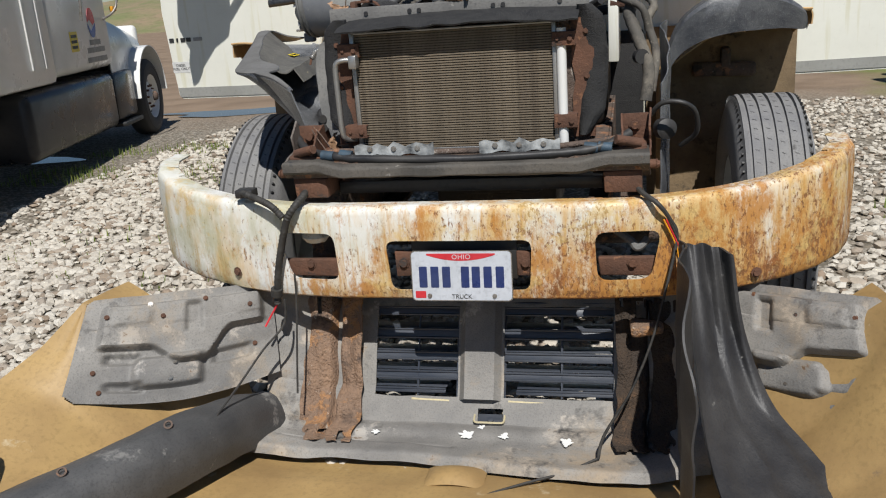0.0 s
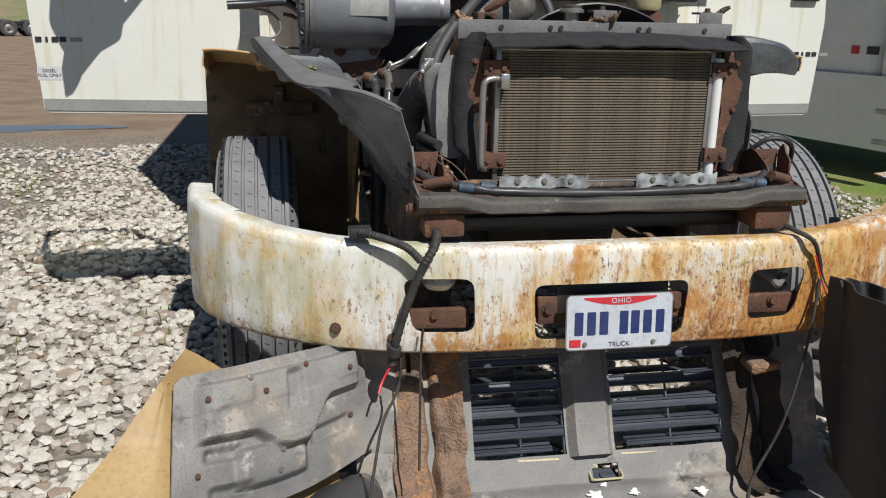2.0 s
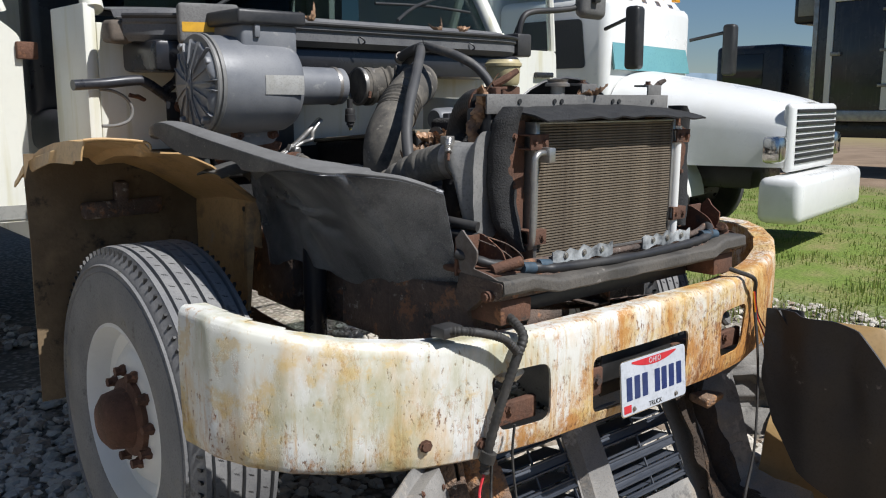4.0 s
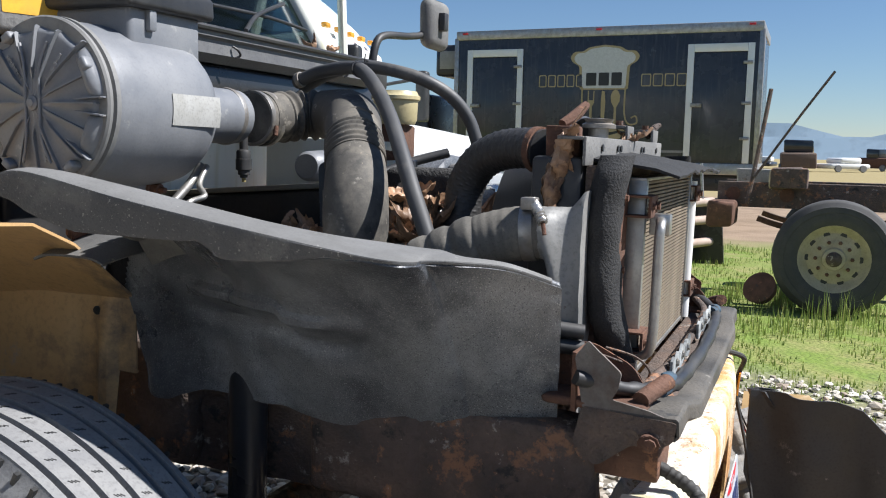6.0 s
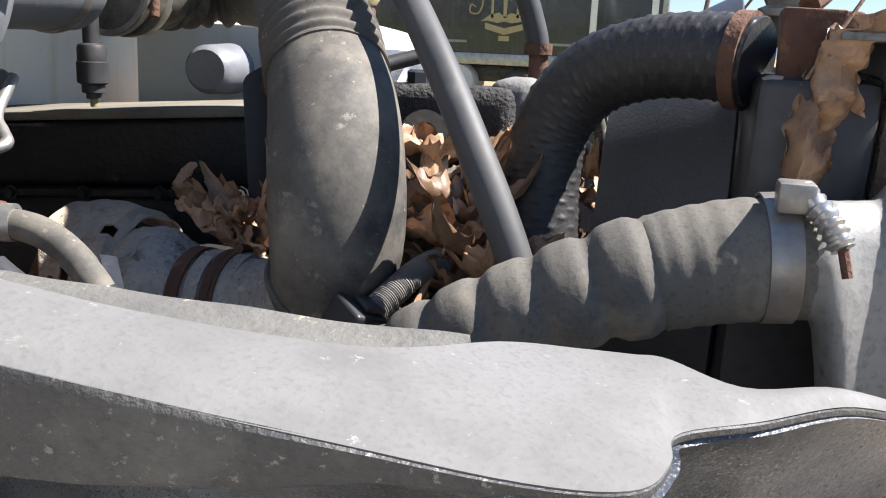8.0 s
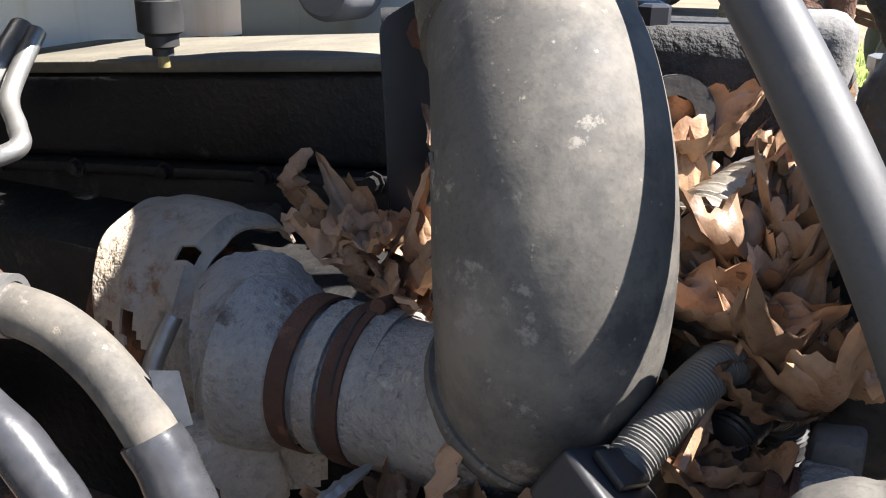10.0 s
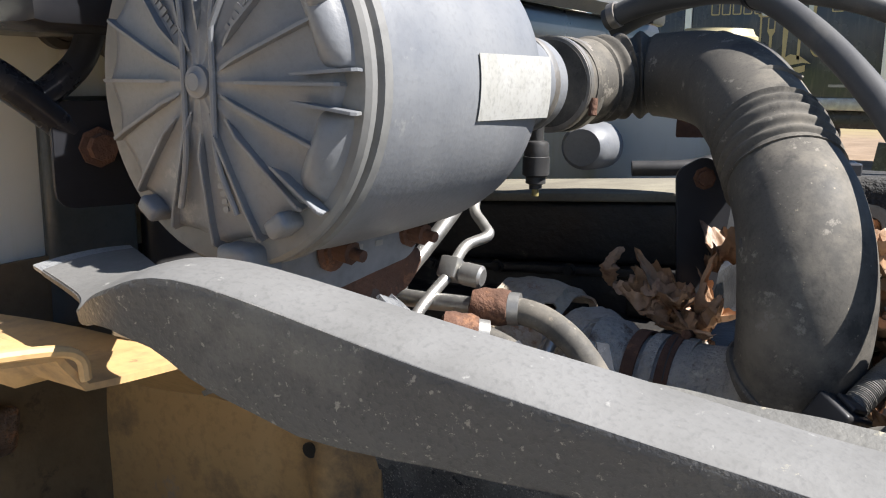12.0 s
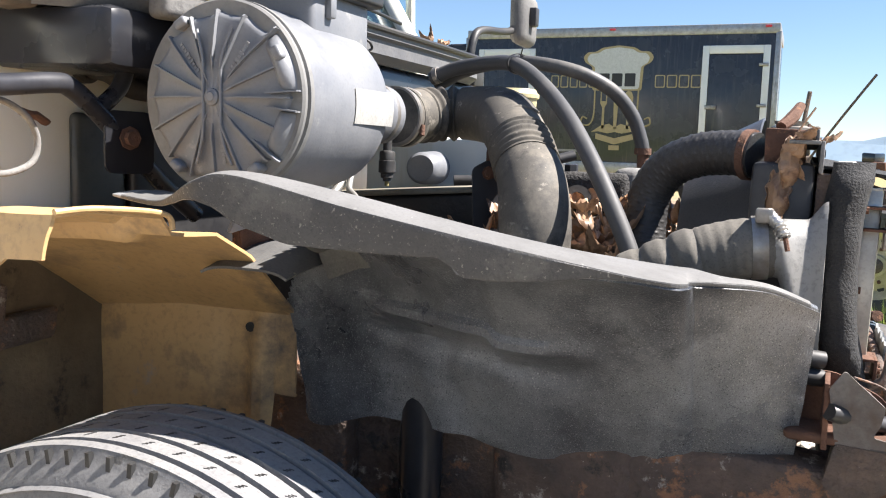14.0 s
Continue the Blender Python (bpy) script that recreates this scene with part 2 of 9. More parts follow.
def finish(name, bm, material, parent=None, label="", smooth=40):
    me = bpy.data.meshes.new(name)
    bm.to_mesh(me)
    bm.free()
    if smooth:
        for poly in me.polygons:
            poly.use_smooth = True
        me.set_sharp_from_angle(angle=radians(smooth))
    me.materials.append(material)
    ob = new(name, me)
    if parent is not None:
        ob.parent = parent
    if label:
        ob["label"] = label
    return ob


def part(name, bm, material, parent, label="", smooth=40):
    return finish(name, bm, material, parent, label, smooth)


def thing(name, label, category, group="", kind="", at=None):
    """An Empty at a thing's base, that holds its parts (given in world metres when at is None)."""
    ob = new(name)
    ob.empty_display_size = 0.05
    ob.matrix_basis = BASE @ (at or Matrix())
    return tagged(ob, label, category, group, kind)


def box(x0, x1, y0, y1, z0, z1, bev=0.004, seg=2, m=None, bm=None):
    own = bm is None
    bm = bm or bmesh.new()
    geo = bmesh.ops.create_cube(bm, size=1.0, matrix=(m or Matrix()) @ Matrix.LocRotScale(((x0 + x1) / 2, (y0 + y1) / 2, (z0 + z1) / 2), None, (abs(x1 - x0), abs(y1 - y0), abs(z1 - z0))))
    if bev:
        edges = list({e for v in geo["verts"] for e in v.link_edges})
        bmesh.ops.bevel(bm, geom=edges, offset=bev, segments=seg, affect="EDGES", profile=0.5)
    return bm


def smooth_path(pts, n=8):
    """Catmull-Rom through the points."""
    P = [Vector(p) for p in pts]
    if len(P) < 3:
        return P
    out = []
    for i in range(len(P) - 1):
        p0, p1, p2, p3 = P[max(i - 1, 0)], P[i], P[i + 1], P[min(i + 2, len(P) - 1)]
        for k in range(n):
            u = k / n
            out.append(0.5 * ((2 * p1) + (p2 - p0) * u + (2 * p0 - 5 * p1 + 4 * p2 - p3) * u * u + (3 * p1 - p0 - 3 * p2 + p3) * u ** 3))
    out.append(P[-1])
    return out


def tube(pts, r, sides=12, n=8, rad=None, caps=True, bm=None, hollow=0.0):
    """A round bar or hose along the points; r a number, or one radius for each point given; rad(u, angle) scales it on the way."""
    bm = bm or bmesh.new()
    path = smooth_path(pts, n)
    count = len(path)
    if isinstance(r, (list, tuple)):
        rs = np.interp(np.linspace(0, 1, count), np.linspace(0, 1, len(r)), r)
    else:
        rs = [r] * count
    rings = []
    up = None
    run = 0.0
    total = sum((path[i + 1] - path[i]).length for i in range(count - 1)) or 1.0
    for i, p in enumerate(path):
        tan = (path[min(i + 1, count - 1)] - path[max(i - 1, 0)]).normalized()
        if up is None:
            up = tan.orthogonal().normalized()
        up = (up - tan * up.dot(tan)).normalized()
        side = tan.cross(up)
        if i:
            run += (path[i] - path[i - 1]).length
        ring = []
        for k in range(sides):
            a = 2 * math.pi * k / sides
            s = rs[i] * (rad(run / total, a) if rad else 1.0)
            ring.append(bm.verts.new(p + (up * math.cos(a) + side * math.sin(a)) * s))
        rings.append(ring)
    for i in range(count - 1):
        for k in range(sides):
            bm.faces.new((rings[i][k], rings[i][(k + 1) % sides], rings[i + 1][(k + 1) % sides], rings[i + 1][k]))
    if caps:
        bm.faces.new(rings[0][::-1])
        bm.faces.new(rings[-1])
    return bm


def lathe(profile, m=None, sides=32, bm=None, closed=False):
    """Turns (radius, height) pairs round z; m places it."""
    bm = bm or bmesh.new()
    m = m or Matrix()
    rings = []
    for r, h in profile:
        if r < 1e-5:
            rings.append([bm.verts.new(m @ Vector((0, 0, h)))])
        else:
            rings.append([bm.verts.new(m @ Vector((r * math.cos(2 * math.pi * k / sides), r * math.sin(2 * math.pi * k / sides), h))) for k in range(sides)])
    pairs = list(zip(rings, rings[1:])) + ([(rings[-1], rings[0])] if closed else [])
    for A, B in pairs:
        for k in range(sides):
            j = (k + 1) % sides
            if len(A) == 1 and len(B) == 1:
                continue
            if len(A) == 1:
                bm.faces.new((A[0], B[j], B[k]))
            elif len(B) == 1:
                bm.faces.new((A[k], A[j], B[0]))
            else:
                bm.faces.new((A[k], A[j], B[j], B[k]))
    return bm


def axis(p, d):
    """A pose at p whose z axis points along d."""
    return Matrix.Translation(p) @ Vector(d).to_track_quat("Z", "Y").to_matrix().to_4x4()


def thicken(bm, t):
    """Gives a sheet its thickness, along the vertices' normals."""
    bmesh.ops.recalc_face_normals(bm, faces=bm.faces)
    bm.normal_update()
    faces = bm.faces[:]
    rim = [e for e in bm.edges if len(e.link_faces) == 1]
    under = {v: bm.verts.new(v.co - v.normal * t) for v in bm.verts[:]}
    for f in faces:
        bm.faces.new([under[v] for v in reversed(f.verts)])
    for e in rim:
        l = e.link_loops[0]
        a, b = l.vert, l.link_loop_next.vert
        bm.faces.new((b, a, under[a], under[b]))
    return bm


def sheet(fn, nu, nv, t=0.004, keep=None, bm=None):
    """A sheet of nu by nv faces through fn(u, v), 0..1, with thickness t; keep(u, v) cuts openings."""
    own = bm or bmesh.new()
    V = [[own.verts.new(fn(i / nu, j / nv)) for j in range(nv + 1)] for i in range(nu + 1)]
    for i in range(nu):
        for j in range(nv):
            if keep is None or keep((i + 0.5) / nu, (j + 0.5) / nv):
                own.faces.new((V[i][j], V[i + 1][j], V[i + 1][j + 1], V[i][j + 1]))
    loose = [v for v in own.verts if not v.link_faces]
    bmesh.ops.delete(own, geom=loose, context="VERTS")
    if t:
        thicken(own, t)
    return own


def prism(outline, h, m=None, bev=0.0, bm=None, seg=2):
    """A flat plate of the outline (x, y), h thick, placed by m."""
    own = bm or bmesh.new()
    m = m or Matrix()
    vs = [own.verts.new(m @ Vector((x, y, 0))) for x, y in outline]
    f = own.faces.new(vs)
    up = bmesh.ops.extrude_face_region(own, geom=[f])
    top = [g for g in up["geom"] if isinstance(g, bmesh.types.BMVert)]
    d = m.to_3x3() @ Vector((0, 0, h))
    for v in top:
        v.co += d
    bmesh.ops.recalc_face_normals(own, faces=own.faces)
    if bev:
        tops = [e for e in own.edges if all(v in top for v in e.verts)]
        bmesh.ops.bevel(own, geom=tops, offset=bev, segments=seg, affect="EDGES")
    return own


def rounded(w, h, r, n=5, cx=0.0, cy=0.0):
    """A rounded rectangle's outline."""
    out = []
    for sx, sy, a0 in ((1, 1, 0), (-1, 1, 90), (-1, -1, 180), (1, -1, 270)):
        for k in range(n + 1):
            a = radians(a0 + 90 * k / n)
            out.append((cx + sx * (w / 2 - r) + r * math.cos(a), cy + sy * (h / 2 - r) + r * math.sin(a)))
    return out


def rough_up(bm, amp, freq=12.0, seed=0.0):
    """Dents: moves the vertices by smooth noise."""
    for v in bm.verts:
        v.co += noise.noise_vector(v.co * freq + Vector((seed, seed * 2, 0))) * amp
    return bm


def words(text, size, m, material, parent, name="lettering", extrude=0.0006, spacing=1.0):
    cu = bpy.data.curves.new(name, "FONT")
    cu.body, cu.size, cu.align_x, cu.align_y, cu.extrude, cu.space_character = text, size, "CENTER", "CENTER", extrude, spacing
    ob = new(name, cu)
    cu.materials.append(material)
    bpy.context.view_layer.update()
    me = bpy.data.meshes.new_from_object(ob.evaluated_get(bpy.context.evaluated_depsgraph_get()))
    bpy.data.objects.remove(ob)
    out = new(name, me)
    me.transform(m)
    if parent is not None:
        out.parent = parent
    return out


def facing(p, normal, up=(0, 0, 1)):
    """A pose at p whose z axis is normal and whose y axis is as near to up as it can be."""
    z = Vector(normal).normalized()
    x = Vector(up).cross(z).normalized()
    y = z.cross(x)
    return Matrix.Translation(p) @ Matrix((x, y, z)).transposed().to_4x4()


def bolt(parent, p, d, r=0.009, h=0.008, material=None, name="bolt"):
    prof = [(0, 0), (r * 1.5, 0), (r * 1.5, h * 0.25), (r, h * 0.25), (r, h), (0, h)]
    return part(name, lathe(prof, axis(p, d), 8), material or rust, parent, smooth=30)

# ---- ground, distance ----
def ground_material():
    m = bpy.data.materials.new("ground")
    m.use_nodes = True
    N, L = m.node_tree.nodes, m.node_tree.links
    p = N["Principled BSDF"]
    p.inputs["Roughness"].default_value = 0.95
    p.inputs["Specular IOR Level"].default_value = 0.2
    tc = N.new("ShaderNodeTexCoord")

    def nz(s, d=6.0):
        n = N.new("ShaderNodeTexNoise")
        n.inputs["Scale"].default_value, n.inputs["Detail"].default_value = s, d
        L.new(tc.outputs["Object"], n.inputs["Vector"])
        return n.outputs[0]

    def rng(v, lo, hi):
        r = N.new("ShaderNodeMapRange")
        r.inputs["From Min"].default_value, r.inputs["From Max"].default_value = lo, hi
        L.new(v, r.inputs["Value"])
        return r.outputs[0]

    def mix(f, x, y):
        c = N.new("ShaderNodeMix")
        c.data_type = "RGBA"
        L.new(f, c.inputs["Factor"])
        for s, v in ((6, x), (7, y)):
            if isinstance(v, tuple):
                c.inputs[s].default_value = (*v, 1)
            else:
                L.new(v, c.inputs[s])
        return c.outputs[2]

    def math_(op, a, b):
        n = N.new("ShaderNodeMath")
        n.operation = op
        for s, v in ((0, a), (1, b)):
            if isinstance(v, (int, float)):
                n.inputs[s].default_value = v
            else:
                L.new(v, n.inputs[s])
        return n.outputs[0]

    vor = N.new("ShaderNodeTexVoronoi")
    vor.inputs["Scale"].default_value = 26
    L.new(tc.outputs["Object"], vor.inputs["Vector"])
    stone = mix(rng(vor.outputs["Distance"], 0.1, 0.55), (0.46, 0.42, 0.36), (0.16, 0.14, 0.11))
    stone = mix(rng(nz(9), 0.5, 0.75), stone, (0.30, 0.255, 0.20))
    dirt = mix(rng(nz(1.3), 0.4, 0.65), (0.27, 0.20, 0.14), (0.20, 0.145, 0.10))
    grass = mix(rng(nz(2.5), 0.4, 0.7), (0.16, 0.22, 0.045), (0.26, 0.235, 0.10))
    grass = mix(rng(nz(40), 0.5, 0.7), grass, (0.09, 0.13, 0.03))
    sep = N.new("ShaderNodeSeparateXYZ")
    L.new(tc.outputs["Object"], sep.inputs[0])
    x, y = sep.outputs["X"], sep.outputs["Y"]
    wob = math_("MULTIPLY", math_("SUBTRACT", nz(0.8), 0.5), 3.0)
    # dirt yard behind and to the west, grass strip to the east between the lorries
    to_dirt = rng(math_("ADD", y, math_("MULTIPLY", wob, 0.8)), 8.0, 9.8)
    col = mix(to_dirt, stone, dirt)
    to_grass = rng(math_("ADD", x, math_("MULTIPLY", wob, 0.7)), 3.4, 4.6)
    col = mix(to_grass, col, grass)
    far = rng(math_("ADD", x, wob), 12.0, 14.0)
    col = mix(far, col, dirt)
    field = rng(math_("ADD", x, math_("MULTIPLY", wob, 3.0)), 26.0, 34.0)
    col = mix(field, col, (0.27, 0.22, 0.11))
    L.new(col, p.inputs["Base Color"])
    b = N.new("ShaderNodeBump")
    b.inputs["Strength"].default_value, b.inputs["Distance"].default_value = 0.6, 0.02
    L.new(math_("ADD", math_("MULTIPLY", vor.outputs["Distance"], -0.6), nz(30)), b.inputs["Height"])
    L.new(b.outputs[0], p.inputs["Normal"])
    return m


GROUND = ground_material()


def land(x, y):
    """The ground's height: nearly flat, slightly uneven."""
    return 0.02 * noise.noise(Vector((x * 0.35, y * 0.35, 0))) * min(1.0, (abs(x) + abs(y)) / 6)


bm = bmesh.new()
xs = sorted({*np.linspace(-12, 14, 53).tolist(), *(-2000, -400, -120, -50, -25, 20, 30, 50, 120, 400, 2000)})
ys = sorted({*np.linspace(-8, 14, 45).tolist(), *(-2000, -400, -120, -50, -20, 20, 30, 50, 120, 400, 2000)})
V = [[bm.verts.new((x, y, land(x, y))) for y in ys] for x in xs]
for i in range(len(xs) - 1):
    for j in range(len(ys) - 1):
        bm.faces.new((V[i][j], V[i + 1][j], V[i + 1][j + 1], V[i][j + 1]))
ground = tagged(finish("ground", bm, GROUND), "pale crushed-stone yard with dirt and grass strips", "ground", kind="structure")


def hills():
    bm = bmesh.new()
    n = 160
    for ring, (d, h, s) in enumerate(((900, 26, 3.0), (1500, 62, 5.0))):
        prev = None
        for k in range(n + 1):
            a = radians(-120 + 240 * k / n)
            p = Vector((d * math.cos(a), d * math.sin(a), 0))
            z = h * (0.75 + 0.35 * noise.noise(Vector((k * 0.06 * s, ring * 7.0, 0))) + 0.08 * noise.noise(Vector((k * 0.9, ring, 3))))
            cur = (bm.verts.new(p - Vector((0, 0, 5))), bm.verts.new(p * 1.02 + Vector((0, 0, z))), bm.verts.new(p * 1.25 - Vector((0, 0, 5))))
            if prev:
                bm.faces.new((prev[0], cur[0], cur[1], prev[1]))
                bm.faces.new((prev[1], cur[1], cur[2], prev[2]))
            prev = cur
    return bm


# distance haze over the wooded slopes is put into this pale blue
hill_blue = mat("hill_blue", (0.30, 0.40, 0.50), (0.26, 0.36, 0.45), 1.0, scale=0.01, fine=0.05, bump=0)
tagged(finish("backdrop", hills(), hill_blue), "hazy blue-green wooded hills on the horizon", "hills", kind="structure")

# ---- the stripped truck: bumper ----
BX = (0.0, 0.40, 0.60, 0.80, 0.95, 1.06, 1.13, 1.170, 1.180)
BY = (0.015, 0.02, 0.042, 0.082, 0.13, 0.19, 0.26, 0.34, 0.45)


def bumper_curve(u):
    """The bumper's front line in plan, u from -1 to 1, and the height of its top and bottom there."""
    s = abs(u)
    x = np.interp(s, np.linspace(0, 1, len(BX)), BX)
    y = np.interp(x, BX, BY)
    top = 0.853 + 0.095 * max(0.0, (x - 0.35) / 0.825) ** 2.8
    bot = 0.548 + 0.06 * max(0.0, (x - 0.5) / 0.675) ** 2
    return math.copysign(x, u), y, top, bot


def bumper_point(u, v):
    x, y, top, bot = bumper_curve(u)
    x2, y2, *_ = bumper_curve(u + (0.01 if u < 0.99 else -0.01))
    d = Vector((x2 - x, y2 - y, 0)) * (1 if u < 0.99 else -1)
    back = Vector((-d.y, d.x, 0)).normalized()
    h = top - bot
    prof = ((0.075, 0.985), (0.02, 1.0), (0.012, 0.99), (0.004, 0.955), (0.0, 0.80), (0.0, 0.5), (0.002, 0.12), (0.008, 0.03), (0.02, 0.0), (0.055, 0.004))
    t = v * (len(prof) - 1)
    i = min(int(t), len(prof) - 2)
    f = t - i
    off = prof[i][0] * (1 - f) + prof[i + 1][0] * f
    z = bot + h * (prof[i][1] * (1 - f) + prof[i + 1][1] * f)
    return Vector((x, y, 0)) + back * off + Vector((0, 0, z))


def cut(ob, cutters):
    """Cuts the shapes out of a mesh for good."""
    for c in cutters:
        md = ob.modifiers.new("cut", "BOOLEAN")
        md.operation, md.object, md.solver = "DIFFERENCE", c, "EXACT"
    bpy.context.view_layer.update()
    me = bpy.data.meshes.new_from_object(ob.evaluated_get(bpy.context.evaluated_depsgraph_get()))
    ob.modifiers.clear()
    old = ob.data
    ob.data = me
    me.name = old.name
    for c in cutters:
        bpy.data.objects.remove(c)
    for poly in me.polygons:
        poly.use_smooth = True
    me.set_sharp_from_angle(angle=radians(40))
    return ob


def hole(outline, y0, y1):
    return finish("cutter", prism(outline, y1 - y0, Matrix.Translation((0, y0, 0)) @ Matrix(((1, 0, 0, 0), (0, 0, 1, 0), (0, 1, 0, 0), (0, 0, 0, 1)))), white_paint, smooth=0)


def slanted(pts, r=0.02, n=4):
    """A polygon with rounded corners."""
    out = []
    k = len(pts)
    for i in range(k):
        p, a, b = Vector(pts[i]), Vector(pts[i - 1]), Vector(pts[(i + 1) % k])
        da, db = (a - p).normalized(), (b - p).normalized()
        for j in range(n + 1):
            u = j / n
            q = p + da * r * (1 - u) ** 2 + db * r * u ** 2
            out.append((q.x, q.y))
    return out


bumper = thing("bumper", "white steel truck bumper streaked with orange rust, tied on with cord", "bumper")
shell = part("shell", sheet(lambda u, v: bumper_point(2 * u - 1, v), 96, 27, 0.006), bumper_paint, bumper)
cut(shell, [
    hole(slanted([(-0.600, 0.790), (-0.402, 0.790), (-0.395, 0.632), (-0.565, 0.632)], 0.035), -0.1, 0.2),
    hole(slanted([(0.622, 0.785), (0.425, 0.785), (0.432, 0.630), (0.59, 0.630)], 0.035), -0.1, 0.2),
    hole(slanted([(-0.23, 0.765), (0.235, 0.765), (0.225, 0.60), (-0.22, 0.60)], 0.03), -0.1, 0.2),
])

# the bolts that are left
for x, z in ((-0.772, 0.625), (0.86, 0.612), (-0.62, 0.60)):
    bolt(bumper, (x, float(np.interp(abs(x), BX, BY)) - 0.004, z), (0.35 * (-1 if x < 0 else 1), -1, 0), 0.011, 0.008)

# ---- licence plate ----
plate = thing("license_plate", "white and blue state truck plate with a red band", "license plate")
PM = Matrix.Translation((0, -0.011, 0.641)) @ pose(0, 0, 0, 90 - 5, 0, 0)
part("plate_body", prism(rounded(0.305, 0.152, 0.012), 0.0015, PM, 0.0004), plate_white, plate)
part("rim", prism(rounded(0.311, 0.158, 0.014), 0.0008, PM @ Matrix.Translation((0, 0, -0.001))), chrome, plate)
band = [(-0.105 + 0.21 * k / 12, 0.0705) for k in range(13)] + [(0.105 - 0.21 * k / 12, 0.048 + 0.018 * (abs(1 - k / 6)) ** 2) for k in range(13)]
part("red_band", prism(band, 0.0006, PM @ Matrix.Translation((0, 0, 0.0016))), plate_red, plate)
words("OHIO", 0.021, PM @ Matrix.Translation((0.002, 0.0595, 0.0024)), plate_white, plate, spacing=1.1)
words("TRUCK", 0.019, PM @ Matrix.Translation((0.0, -0.0645, 0.002)), ink_black, plate)
part("sticker", prism(rounded(0.033, 0.022, 0.002, cx=-0.128, cy=-0.058), 0.0006, PM @ Matrix.Translation((0, 0, 0.0016))), plate_red, plate)
for i, cx in enumerate((-0.118, -0.082, -0.046, 0.012, 0.045, 0.081, 0.118)):
    part("character_bar", prism(rounded(0.025, 0.066, 0.003, cx=cx, cy=-0.003), 0.0006, PM @ Matrix.Translation((0, 0, 0.0016))), ink_blue, plate)
for cx in (-0.1, 0.1):
    bolt(plate, PM @ Vector((cx, -0.062, 0.0015)), (0, -1, 0.1), 0.005, 0.005, steel)

# ---- front wheels ----
def wheel(name, label, x, y, z, side, r=0.525, w=0.275, group="", rim_mat=None, hub_mat=None):
    """A lorry wheel, axle along x; side is the way that the dish faces."""
    ob = thing(name, label, "wheel", group, at=Matrix.Translation((x, y, z)))
    ob.matrix_basis = Matrix.Translation((BASE @ Vector((x, y, z))).xy.to_3d() + Vector((0, 0, r - 0.01)))
    A = axis((0, 0, 0), (side, 0, 0))
    prof = [(0.285, -w / 2 + 0.02), (0.30, -w / 2 + 0.004), (0.36, -w / 2 - 0.004), (r - 0.07, -w / 2), (r - 0.03, -w / 2 + 0.012), (r - 0.006, -w / 2 + 0.03)]
    g = [-0.088, -0.045, 0.0, 0.045, 0.088]
    half = w / 2 - 0.03
    tread = [(r - 0.003, -half)]
    for c in g:
        tread += [(r, c - 0.006), (r - 0.013, c - 0.004), (r - 0.013, c + 0.004), (r, c + 0.006)]
    tread += [(r - 0.003, half)]
    prof += tread + [(r - 0.006, w / 2 - 0.03), (r - 0.03, w / 2 - 0.012), (r - 0.07, w / 2), (0.36, w / 2 + 0.004), (0.30, w / 2 - 0.004), (0.285, w / 2 - 0.02)]
    tyre = part("tyre", lathe(prof, A, 96), tyre_rubber if group == "front wheels" else yard_tyre, ob)
    if group == "front wheels":
        # wavy sipes across the ribs, notched shoulder blocks and the rings of the side wall
        bm = bmesh.new()
        for k in range(64):
            a = 2 * math.pi * k / 64
            for c in (-0.066, -0.022, 0.022, 0.066):
                for da, dc in ((-0.0035, -0.005), (0.0, 0.0), (0.0035, 0.005)):
                    q = a + da + 0.03 * (c > 0)
                    box(-0.0008, 0.0008, -0.004, 0.004, -0.001, 0.0006, 0, m=A @ Matrix.Rotation(q, 4, "Z") @ Matrix.Translation((r, 0, c + dc)) @ Matrix.Rotation(radians(90), 4, "Y") @ Matrix.Rotation(radians(35), 4, "Z"), bm=bm)
        tagged(part("tread_siping", bm, ink_black, tyre, smooth=0), kind="stuff")
        bm = bmesh.new()
        for k in range(90):
            a = 2 * math.pi * k / 90
            for e in (-1, 1):
                box(-0.011, 0.011, -0.0035, 0.0035, -0.004, 0.004, 0, m=A @ Matrix.Rotation(a, 4, "Z") @ Matrix.Translation((r - 0.017, 0, e * (w / 2 - 0.0195))), bm=bm)
        tagged(part("shoulder_tread", bm, ink_black, tyre, smooth=0), kind="stuff")
        for rr in (r - 0.055, r - 0.075):
            part("side_ring", lathe([(rr - 0.004, w / 2 - 0.004), (rr, w / 2 + 0.003), (rr + 0.004, w / 2 - 0.004)], A, 96), tyre_rubber, tyre)
    d = w / 2
    rim = part("rim", lathe([(0.285, -d + 0.02), (0.29, d - 0.025), (0.298, d - 0.012), (0.283, d - 0.008), (0.272, d - 0.03), (0.262, d - 0.075), (0.23, d - 0.09), (0.2, d - 0.06), (0.15, d - 0.045), (0.1, d - 0.045)], A, 48), rim_mat or white_paint, ob)
    cut(rim, [finish("cutter", lathe([(0, -0.2), (0.032, -0.2), (0.032, 0.3), (0, 0.3)], axis(A @ Vector((0.222 * math.cos(a), 0.222 * math.sin(a), 0)), (side, 0, 0)), 16), rust, smooth=0)
              for a in [2 * math.pi * k / 5 for k in range(5)]])
    part("hub", lathe([(0.125, d - 0.05), (0.12, d - 0.03), (0.095, d - 0.02), (0.085, d + 0.03), (0.06, d + 0.05), (0, d + 0.052)], A, 24), hub_mat or rust, ob)
